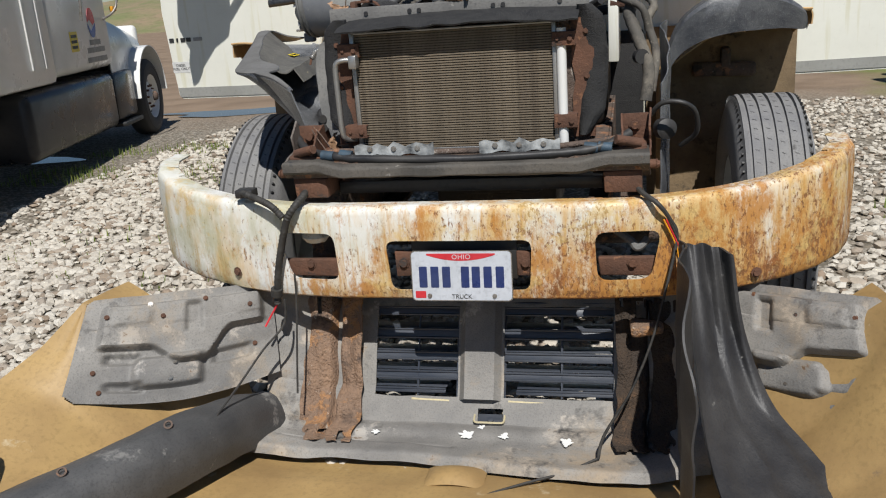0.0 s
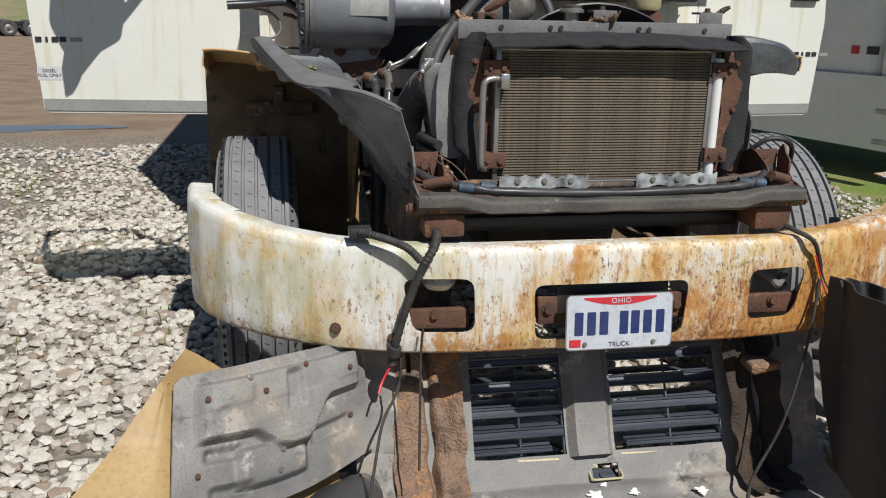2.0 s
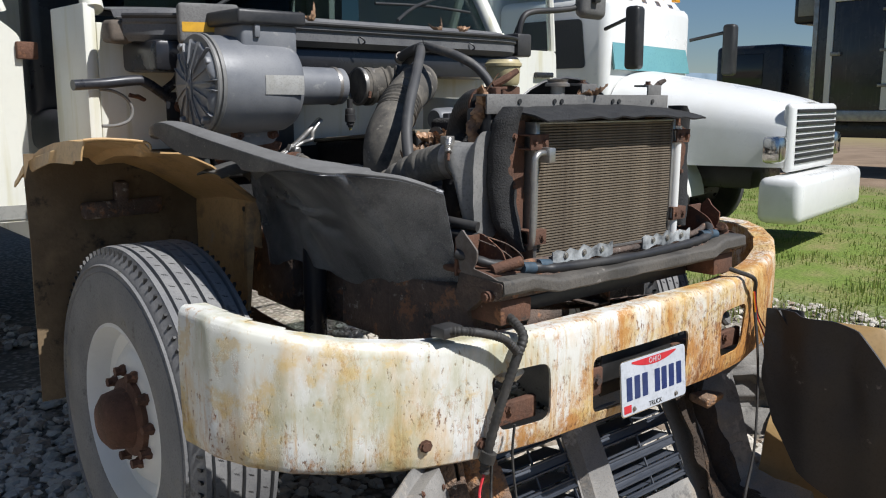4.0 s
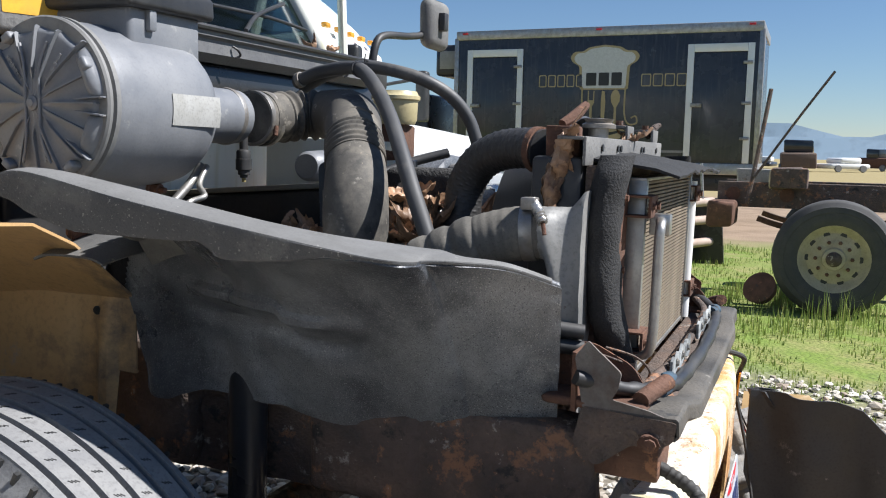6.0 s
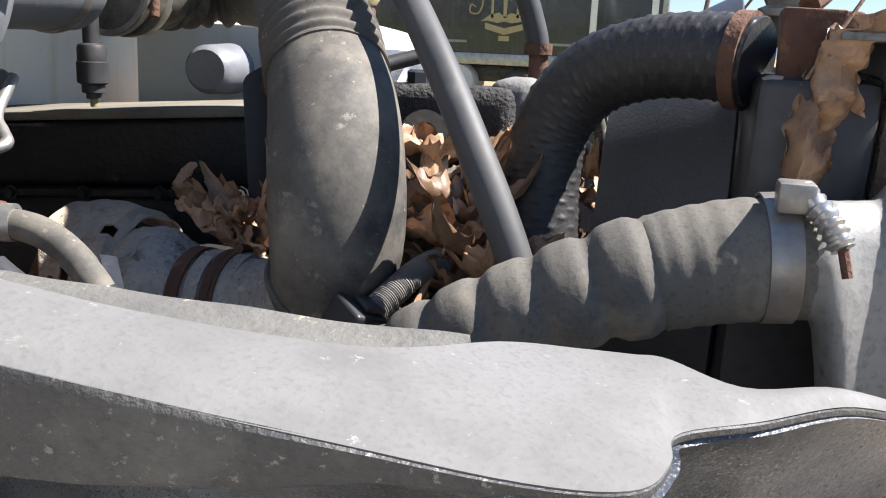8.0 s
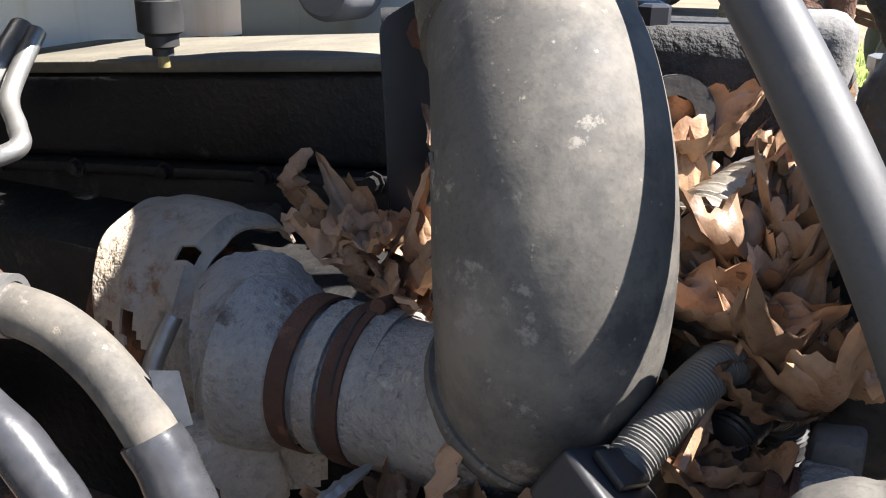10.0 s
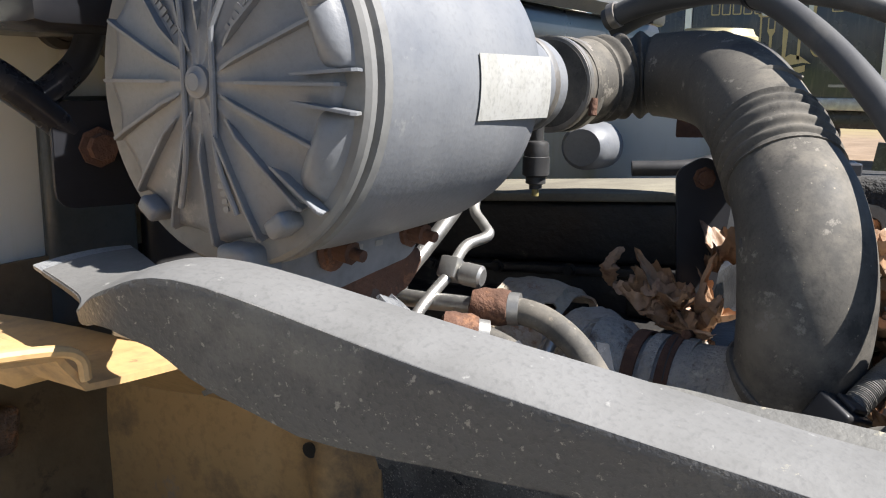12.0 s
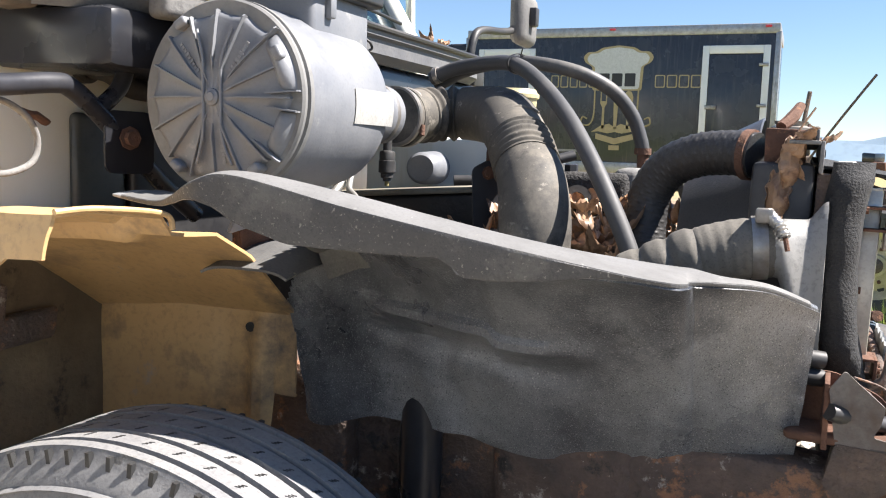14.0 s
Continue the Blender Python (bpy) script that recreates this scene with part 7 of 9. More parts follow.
def door(s, label):
    ob = thing("cab_door", label, "door", group="open cab doors")
    x0, x1, y = 0.98, 1.855, 1.86
    out = slanted([(x0, 0.945), (x1 - 0.03, 0.955), (x1, 1.42), (x1 - 0.02, 1.68), (x0 + 0.1, 1.68), (x0, 1.6)], 0.03)
    m = Matrix(((s, 0, 0, 0), (0, 0, 1, y), (0, 1, 0, 0), (0, 0, 0, 1)))
    part("skin", prism(out, 0.06, m, 0.006), cream_paint, ob)
    strip = [(x0 + 0.01, 0.955), (x1 - 0.035, 0.965), (x1 - 0.03, 1.015), (x0 + 0.01, 1.005)]
    part("rubber_strip", prism(strip, 0.004, m @ Matrix.Translation((0, 0, -0.005))), mat("strip_grey", (0.30, 0.30, 0.28), (0.25, 0.25, 0.23), 0.6, scale=5, bump=0.05), ob, "grey lower rubber strip")
    fr = [(x0 + 0.05, 1.68), (x0 + 0.30, 2.40), (x1 - 0.10, 2.44), (x1 - 0.02, 1.68)]
    part("window_frame", tube([(s * x, y + 0.03, z) for x, z in fr], 0.022, 8, n=1), cream_paint, ob)
    g = part("window", prism([(x0 + 0.06, 1.69), (x1 - 0.03, 1.69), (x1 - 0.11, 2.42), (x0 + 0.30, 2.39)], 0.005, m @ Matrix.Translation((0, 0, 0.028))), window_glass, ob)
    g.visible_shadow = False
    hm = facing((s * (x1 - 0.085), y - 0.0002, 1.268), (0, -1, 0))
    for k, wd in enumerate((0.026, 0.01, 0.026, 0.026)):
        part("badge_bar", prism(rounded(wd, 0.022, 0.003, cx=-0.052 + 0.033 * k), 0.003, hm), ink_black, ob)
    part("badge_bar", prism(rounded(0.05, 0.018, 0.002, cx=0.10), 0.002, hm), ink_grey, ob)
    if s < 0:
        dm = facing((-1.79, y - 0.0002, 1.125), (0, -1, 0))
        part("notice", prism(rounded(0.10, 0.058, 0.004), 0.0012, dm), label_white, ob)
        words("DIESEL\nFUEL ONLY", 0.019, dm @ Matrix.Translation((0, 0, 0.0016)), ink_black, ob)
    hd = part("handle", box(min(s * (x1 - 0.20), s * (x1 - 0.06)), max(s * (x1 - 0.20), s * (x1 - 0.06)), y - 0.025, y, 1.53, 1.56, 0.006), dark_paint, ob)
    for z in (1.10, 1.55):
        part("hinge", box(min(s * 0.93, s * 1.0), max(s * 0.93, s * 1.0), y - 0.02, y + 0.04, z - 0.03, z + 0.03, 0.005), rust, ob)
    return ob


left_door = door(-1, "open cream cab door with a fuel notice and worn badge")
left_door.location += Vector((-0.083, -0.078, 0.025))
door(1, "open cream cab door in sun with a worn badge")

mirror = thing("door_mirror", "grey weathered truck mirror on a bent black arm", "mirror", group="cab mirrors")
part("arm", tube([(0.84, 1.26, 1.66), (0.86, 1.255, 1.76), (0.92, 1.25, 1.80), (1.10, 1.24, 1.82), (1.22, 1.235, 1.85), (1.27, 1.235, 1.95), (1.27, 1.24, 2.15)], 0.014, 10), black_plastic, mirror)
part("arm_foot", box(0.80, 0.89, 1.22, 1.30, 1.60, 1.70, 0.01, 2), black_plastic, mirror)
part("shell", rough_up(box(1.19, 1.38, 1.19, 1.25, 1.79, 1.985, 0.035, 4), 0.004, 10), dusty_grey, mirror)
part("clamp", box(1.25, 1.29, 1.165, 1.20, 1.86, 1.93, 0.006), black_plastic, mirror)
swung = thing("door_mirror", "tall weathered truck mirror on a long slanted arm", "mirror", group="cab mirrors")
part("arm", tube([(-1.67, 1.42, 1.645), (-1.49, 1.42, 1.86), (-1.31, 1.42, 2.07), (-1.08, 1.5, 2.30), (-0.94, 1.75, 2.33)], 0.02, 10, n=2), black_plastic, swung)
flat_y = Matrix(((1, 0, 0, 0), (0, 0, 1, 1.39), (0, 1, 0, 0), (0, 0, 0, 1)))
part("shell", rough_up(prism(slanted([(-1.667, 1.81), (-1.597, 1.775), (-1.48, 1.84), (-1.427, 1.875), (-1.415, 2.06), (-1.46, 2.19), (-1.68, 2.21), (-1.717, 1.94)], 0.03), 0.07, flat_y, 0.012), 0.003, 10), dusty_grey, swung)
part("arm_tip", prism(slanted([(-1.68, 1.62), (-1.645, 1.64), (-1.61, 1.70), (-1.597, 1.78), (-1.66, 1.81), (-1.685, 1.75)], 0.01), 0.05, flat_y), black_plastic, swung)

# ---- dry leaves caught in the engine bay ----
def leaf_mesh(seed):
    """A long dry leaf, rolled up along its rib, crumpled, with a raised rib and a stalk end."""
    rnd = random.Random(seed)
    L, Wd, curl, roll_ = rnd.uniform(0.075, 0.12), rnd.uniform(0.019, 0.030), rnd.uniform(-2.2, 2.2), rnd.uniform(1.2, 3.0)
    def fn(u, v):
        w = Wd * (math.sin(math.pi * u ** 0.75) ** 0.9 + 0.03) * (1 + 0.10 * math.sin(u * 31 + seed) * abs(v - 0.5) * 2 + 0.12 * noise.noise(Vector((u * 9, v > 0.5, seed))))
        t = (v - 0.5) * 2
        a = t * roll_ * (0.7 + 0.6 * u)
        q = max(0.3, roll_)
        x = w * math.sin(a) / q * 1.25
        z = w * (1 - math.cos(a)) / q * 1.25 + 0.014 * noise.noise(Vector((u * 5, v * 4, seed))) + 0.005 * noise.noise(Vector((u * 14, v * 9, seed + 3)))
        z += 0.0022 * math.sin(u * 44 - abs(t) * 7) * min(1, abs(t) * 4) - 0.003 * max(0, 1 - abs(t) * 7)
        return Vector((L * (u - 0.5), x + 0.012 * curl * (u - 0.5) ** 2, z + curl * 0.035 * (u - 0.5) ** 2 * 4))
    return sheet(fn, 26, 14, 0.0)


leaf_data = [None] * 7
def leaf(p, rx, ry, rz, k, scale=1.0):
    at = Matrix.Translation(p) @ Euler((radians(rx), radians(ry), radians(rz))).to_matrix().to_4x4() @ Matrix.Scale(scale, 4)
    if leaf_data[k % 7] is None:
        ob = finish("dry_leaf", leaf_mesh(11 + k % 7), leaf_dry, smooth=60)
        leaf_data[k % 7] = ob.data
    else:
        ob = new("dry_leaf", leaf_data[k % 7])
    ob.matrix_basis = Matrix.Translation(BASE @ at.translation) @ at.to_3x3().to_4x4()
    return tagged(ob, "curled dry brown leaf caught among the engine parts", "leaf", "fallen leaves")


BASE = Matrix()
rl = random.Random(5)
spots = [((-0.16, 0.67), 0.055, 1.305, 16, 40), ((-0.25, 0.66), 0.05, 1.265, 22, 40), ((-0.31, 0.635), 0.05, 1.235, 16, 35), ((-0.20, 0.60), 0.05, 1.25, 14, 40), ((-0.27, 0.90), 0.03, 1.225, 10, 70), ((-0.255, 0.94), 0.025, 1.25, 6, 70), ((-0.40, 0.82), 0.04, 1.12, 8, 50), ((-0.10, 0.57), 0.06, 1.30, 10, 60), ((-0.19, 0.86), 0.03, 1.30, 6, 80), ((-0.34, 0.68), 0.05, 1.18, 14, 40)]
k = 0
for (x, y), spread, z, n, tilt in spots:
    for i in range(int(n * 0.75)):
        leaf((x + rl.uniform(-1, 1) * spread, y + rl.uniform(-1, 1) * spread, z + rl.uniform(-0.022, 0.022)), rl.uniform(-tilt, tilt), rl.uniform(-tilt, tilt) * 0.8, rl.uniform(0, 360), k, rl.uniform(0.7, 1.2))
        k += 1
# single leaves that stand out
for p, rx, ry, rz, q, sc in (((-0.21, 0.705, 1.335), 20, -8, -55, 1, 1.25), ((-0.30, 0.66, 1.285), -15, 5, -40, 3, 1.5), ((-0.335, 0.66, 1.262), 30, 20, -80, 5, 1.2), ((-0.335, 0.625, 1.245), 10, -12, -20, 0, 1.2),
                             ((-0.215, 1.04, 1.265), 80, 75, 30, 2, 0.75), ((-0.43, 0.80, 1.155), 60, -60, 40, 4, 0.9), ((-0.405, 0.765, 1.125), 10, 5, 60, 6, 1.2), ((-0.410, 0.308, 1.425), 12, 84, 15, 2, 1.35), ((-0.418, 0.322, 1.385), -15, 100, -10, 4, 1.2),
                             ((-0.400, 0.292, 1.462), -20, 70, 30, 5, 1.0), ((-0.46, 0.25, 1.02), 40, 80, 60, 1, 1.2), ((-0.43, 0.30, 0.98), 70, 70, 10, 3, 1.1)):
    leaf(p, rx, ry, rz, q, sc)
BASE = RIG
for x, y, z in ((0.02, 0.235, 1.44), (-0.02, 0.24, 1.44), (-0.30, 1.16, 1.685), (0.30, 1.17, 1.68), (0.45, 1.2, 1.69)):
    leaf((x, y, z), rl.uniform(-30, 30), rl.uniform(-30, 30), rl.uniform(0, 360), k, 0.7)
    k += 1
BASE = Matrix()
twig = thing("plant_stalk", "thin pale dry plant stem across the leaves", "dry plant", group="dry plants")
part("shaft", tube([(-0.40, 0.665, 1.195), (-0.375, 0.655, 1.225), (-0.345, 0.64, 1.265), (-0.335, 0.635, 1.275)], [0.0045, 0.003, 0.002, 0.001], 6), leaf_dry, twig)
twig2 = thing("plant_stalk", "thin pale dry plant stem standing in the hose bracket", "dry plant", group="dry plants")
part("shaft", tube([(-0.385, 0.33, 1.44), (-0.375, 0.305, 1.485), (-0.355, 0.275, 1.535)], 0.0018, 6), leaf_dry, twig2)
BASE = RIG

# ---- the removed hood, lying on its back before the bumper ----
hood = thing("truck_hood", "tan fibreglass truck hood lying upside down with grey inner panels", "truck hood")
STATIONS = (
    (-1.15, ((-1.70, 0.40), (-1.45, 0.34), (-1.15, 0.25), (-0.9, 0.18), (-0.6, 0.135), (0, 0.125), (0.6, 0.135), (0.9, 0.18), (1.2, 0.25), (1.55, 0.37))),
    (-0.60, ((-1.50, 0.40), (-1.32, 0.365), (-1.15, 0.30), (-0.95, 0.19), (-0.65, 0.108), (0, 0.10), (0.65, 0.108), (0.95, 0.17), (1.2, 0.26), (1.45, 0.37))),
    (-0.37, ((-1.38, 0.43), (-1.27, 0.41), (-1.165, 0.355), (-1.0, 0.23), (-0.7, 0.09), (0, 0.085), (0.7, 0.09), (1.0, 0.2), (1.18, 0.32), (1.38, 0.42))),
    (-0.25, ((-1.29, 0.50), (-1.23, 0.49), (-1.165, 0.46), (-1.0, 0.25), (-0.7, 0.078), (0, 0.072), (0.7, 0.078), (1.0, 0.24), (1.17, 0.43), (1.28, 0.5))),
    (-0.15, ((-1.195, 0.605), (-1.185, 0.60), (-1.165, 0.575), (-1.0, 0.275), (-0.7, 0.055), (0, 0.05), (0.7, 0.055), (1.0, 0.275), (1.17, 0.575), (1.19, 0.605))),
    (0.04, ((-1.16, 0.60), (-1.10, 0.56), (-0.95, 0.44), (-0.80, 0.30), (-0.66, 0.03), (0, 0.025), (0.66, 0.03), (0.8, 0.3), (0.95, 0.44), (1.16, 0.6))),
)


def hood_point(u, v):
    t = v * (len(STATIONS) - 1)
    i = min(int(t), len(STATIONS) - 2)
    f = t - i
    a, b = curve_xz(STATIONS[i][1], u), curve_xz(STATIONS[i + 1][1], u)
    x, z = a[0] * (1 - f) + b[0] * f, a[1] * (1 - f) + b[1] * f
    y = STATIONS[i][0] * (1 - f) + STATIONS[i + 1][0] * f
    return Vector((x, y, z + 0.006 * noise.noise(Vector((x * 3, y * 3, 0)))))


def curve_xz(pts, u):
    P = smooth_path([(x, 0, z) for x, z in pts], 6)
    t = u * (len(P) - 1)
    i = min(int(t), len(P) - 2)
    q = P[i].lerp(P[i + 1], t - i)
    return q.x, q.z


part("outer_shell", sheet(hood_point, 72, 44, 0.006), tan_frp, hood, "tan fibreglass shell, inside up")
part("floor_bump", sheet(lambda u, v: Vector((-0.02 + 0.13 * (u - 0.5) * 2 * 0.7, -0.15 - 0.10 * v, 0.062 + 0.035 * math.sin(u * 3.14) ** 0.6 * math.sin(0.3 + v * 2.5) ** 0.7)), 12, 10, 0.004), tan_frp, hood)
part("paper_tag", prism(rounded(0.07, 0.085, 0.002), 0.0008, facing((-0.78, -0.60, 0.125), (0.25, -0.1, 1), (0.2, 1, 0))), label_white, hood, "small paper tag")


# grey moulded inner panel with the grille openings
def insert_yz(s):
    pts = ((0.30, 0.47), (0.255, 0.42), (0.19, 0.29), (0.145, 0.18), (0.115, 0.135), (0.075, 0.075), (0.0, 0.066), (-0.08, 0.078), (-0.135, 0.085), (-0.15, 0.062))
    t = s * (len(pts) - 1)
    i = min(int(t), len(pts) - 2)
    f = t - i
    return pts[i][0] * (1 - f) + pts[i + 1][0] * f, pts[i][1] * (1 - f) + pts[i + 1][1] * f


def insert_point(u, v):
    x = -0.72 + 1.44 * u
    y, z = insert_yz(v)
    side = max(0.0, (abs(x) - 0.52) / 0.2)
    y -= 0.10 * side * (1 - v) - 0.0
    z += 0.10 * side * (1 - v) + 0.03 * side * v
    y += 0.03 * math.sin((x + 0.72) * 4.2) * (v > 0.75)
    z += 0.006 * noise.noise(Vector((x * 8, v * 6, 0))) + 0.012 * math.exp(-((v - 0.62) / 0.05) ** 2) * (abs(x) < 0.5)
    if v < 0.42 and 0.57 < abs(x) < 0.70:
        z += 0.016 * max(0.0, math.sin(v * 84)) ** 0.5 * min(1, (abs(x) - 0.57) * 60) * min(1, (0.70 - abs(x)) * 60)
    return Vector((x, y, z))


def grille_open(u, v):
    x = -0.72 + 1.44 * u
    return (-0.365 < x < -0.075 and 0.10 < v < 0.40) or (0.085 < x < 0.44 and 0.10 < v < 0.40) or (-0.005 < x < 0.085 and 0.47 < v < 0.53)


grey_mould = mat("grey_mould", (0.165, 0.160, 0.152), (0.285, 0.272, 0.25), 0.7, scale=4, fine=190, bump=0.5, dist=0.003, detail=9, spots=[((0.42, 0.40, 0.37), 7, 0.58, 0.06), ((0.31, 0.235, 0.15), 3.5, 0.52, 0.2), ((0.07, 0.066, 0.062), 6, 0.58, 0.10), ((0.15, 0.095, 0.055), 14, 0.64, 0.05), ((0.52, 0.50, 0.46), 40, 0.69)])
part("inner_panel", sheet(insert_point, 120, 60, 0.006, keep=lambda u, v: not grille_open(u, v)), grey_mould, hood, "grey moulded inner nose panel with scuffs")
part("centre_post", sheet(lambda u, v: Vector((-0.07 + 0.15 * u, insert_yz(0.02 + 0.40 * v)[0] - 0.028 * min(1, 6 * min(u, 1 - u)), insert_yz(0.02 + 0.40 * v)[1] + 0.02 * min(1, 6 * min(u, 1 - u)))), 12, 14, 0.004), grey_mould, hood, "grey centre post")
# paint splashes
for x, v, r in ((-0.02, 0.66, 0.035), (0.10, 0.66, 0.022), (0.30, 0.70, 0.028), (-0.33, 0.66, 0.02), (0.02, 0.60, 0.016)):
    y, z = insert_yz(v)
    out = []
    for k in range(40):
        a = 2 * math.pi * k / 40
        q = 0.62 + 0.75 * noise.noise(Vector((math.cos(a) * 1.6 + x * 9, math.sin(a) * 1.6, 1.0))) + 0.25 * noise.noise(Vector((math.cos(a) * 5, math.sin(a) * 5, x * 5)))
        out.append((r * max(0.2, q) * math.cos(a), r * 0.7 * max(0.2, q) * math.sin(a)))
    part("paint_splash", prism(out, 0.0015, facing((x, y, z + 0.020), (0, -0.25, 1), (0, 1, 0.2))), white_paint, hood, "splash of white filler")
slat_mat = mat("grille_black", (0.040, 0.047, 0.062), (0.075, 0.083, 0.10), 0.42, scale=6, fine=60, bump=0.06, stretch=(0.4, 3, 3))
for x0, x1 in ((-0.375, -0.07), (0.08, 0.45)):
    gr = part("grille", tube([(x0, *insert_yz(0.08)), (x1, *insert_yz(0.08))], 0.006, 8), slat_mat, hood, "black plastic grille")
    for k in range(5):
        v0 = 0.105 + 0.060 * k
        y, z = insert_yz(v0)
        y2, z2 = insert_yz(v0 + 0.022)
        inset = 0.045 if k == 4 else 0.0
        xa, xb = (x0, x1 - inset) if x0 < 0 else (x0 + inset, x1)
        tilt = math.atan2(z - z2, y - y2)
        m = Matrix.Translation((0, (y + y2) / 2 + 0.004, (z + z2) / 2)) @ Matrix.Rotation(tilt, 4, "X")
        h = Vector((y - y2, z - z2)).length / 2
        louvre = part("slat", box(xa, xb, -h, h, -0.002, 0.002, 0.001, m=m), slat_mat, gr)
        part("ledge", box(xa, xb, 0.012, 0.075, -0.0015, 0.0015, 0.0005, m=Matrix.Translation((0, y + 0.004, z)) @ Matrix.Rotation(radians(-8), 4, "X")), slat_mat, louvre)
        part("slat_edge", box(xa, xb, -0.004, 0.002, -0.003, 0.003, 0.001, m=Matrix.Translation((0, y, z))), slat_mat, louvre)
        part("slat_edge", box(xa, xb, -0.004, 0.002, -0.003, 0.003, 0.001, m=Matrix.Translation((0, y2, z2))), slat_mat, louvre)
    xm = (x0 + x1) / 2 + 0.01
    part("divider", tube([(xm, insert_yz(0.10)[0] + 0.008, insert_yz(0.10)[1]), (xm, insert_yz(0.26)[0] + 0.008, insert_yz(0.26)[1]), (xm, insert_yz(0.40)[0] + 0.008, insert_yz(0.40)[1])], 0.004, 6), slat_mat, gr)
    for xe in (x0 + 0.004, x1 - 0.004):
        part("grille_side", tube([(xe, insert_yz(v)[0] + 0.01, insert_yz(v)[1]) for v in (0.09, 0.25, 0.41)], 0.006, 6), slat_mat, gr)
    yl_, zl_ = insert_yz(0.415)
    part("pale_lip", tube([(x1 - 0.16 if x0 < 0 else x0 + 0.02, yl_ - 0.004, zl_), (x1 - 0.03 if x0 < 0 else x0 + 0.16, yl_ - 0.004, zl_ - 0.003)], 0.005, 8), mat("cream_edge", (0.6, 0.52, 0.32), (0.5, 0.43, 0.26), 0.6, bump=0.1), hood, "bare cream panel edge")


ys_, zs_ = insert_yz(0.50)
sm_ = facing((0.04, ys_ - 0.002, zs_ + 0.004), (0, -0.35, 1), (0, 1, 0.3))
part("slot_rim", tube([sm_ @ Vector((x, y, 0)) for x, y in slanted([(-0.05, -0.032), (0.05, -0.032), (0.05, 0.032), (-0.05, 0.032)], 0.012)] + [sm_ @ Vector((-0.05, -0.020, 0))], 0.0035, 6, n=1), mat("slot_edge", (0.55, 0.48, 0.30), (0.42, 0.37, 0.24), 0.6, bump=0.1), hood, "bare cream edge of the latch slot")
latch = part("latch_plate", box(-0.045, 0.045, -0.028, 0.028, -0.030, -0.026, 0.002, m=sm_), slat_mat, hood)
part("latch_bolt", lathe([(0, 0), (0.011, 0), (0.011, 0.006), (0, 0.008)], sm_ @ Matrix.Translation((0, 0, -0.026)), 12), slat_mat, latch)


# rusty brackets draped over the panel
def rusty_bracket(x0, x1):
    def fn(u, v):
        x = x0 + (x1 - x0) * u
        y, z = insert_yz(0.10 + 0.62 * v)
        groove = -0.05 * math.exp(-((u - 0.54) / 0.05) ** 2) + 0.010 * math.sin(u * 7 + 4 * v) + 0.02 * noise.noise(Vector((u * 3, v * 6, 2 + x0)))
        edge = 0.01 * noise.noise(Vector((u * 8, v * 8, x0)))
        return Vector((x + 0.02 * noise.noise(Vector((0, v * 5, x0))), y - 0.040 - groove * 0.8 + edge, z + 0.03 + groove * 0.5 + 0.02 * (v < 0.06)))
    return sheet(fn, 44, 48, 0.004, keep=lambda u, v: not (noise.noise(Vector((u * 9, v * 9, x0 * 3))) > 0.30 and (v > 0.85 or v < 0.07)) and not (0.52 < u < 0.60 and 0.30 < v < 0.36))


rust_sheet = mat("rust_sheet", (0.30, 0.19, 0.12), (0.19, 0.13, 0.095), 0.8, scale=7, fine=110, bump=1.0, dist=0.012, spots=[((0.38, 0.20, 0.09), 7, 0.55), ((0.08, 0.055, 0.042), 9, 0.54, 0.12), ((0.46, 0.42, 0.36), 16, 0.62), ((0.04, 0.03, 0.025), 30, 0.63)])
part("rusty_bracket", rusty_bracket(-0.615, -0.40), rust_sheet, hood, "flaking rusty hinge bracket")
# east bracket: same rust, its colour darkened to stand for the shade there
part("rusty_bracket", rusty_bracket(0.45, 0.64), mat("sooty_rust", (0.035, 0.026, 0.020), (0.06, 0.04, 0.026), 0.85, scale=7, fine=110, bump=1.0, dist=0.012, spots=[((0.10, 0.06, 0.035), 7, 0.60)]), hood, "flaking rusty hinge bracket, near black for its shade")
part("torn_scrap", rough_up(box(0.50, 0.60, 0.10, 0.16, 0.40, 0.43, 0.01, 3), 0.02, 18), rust_sheet, hood, "torn rusty scrap")


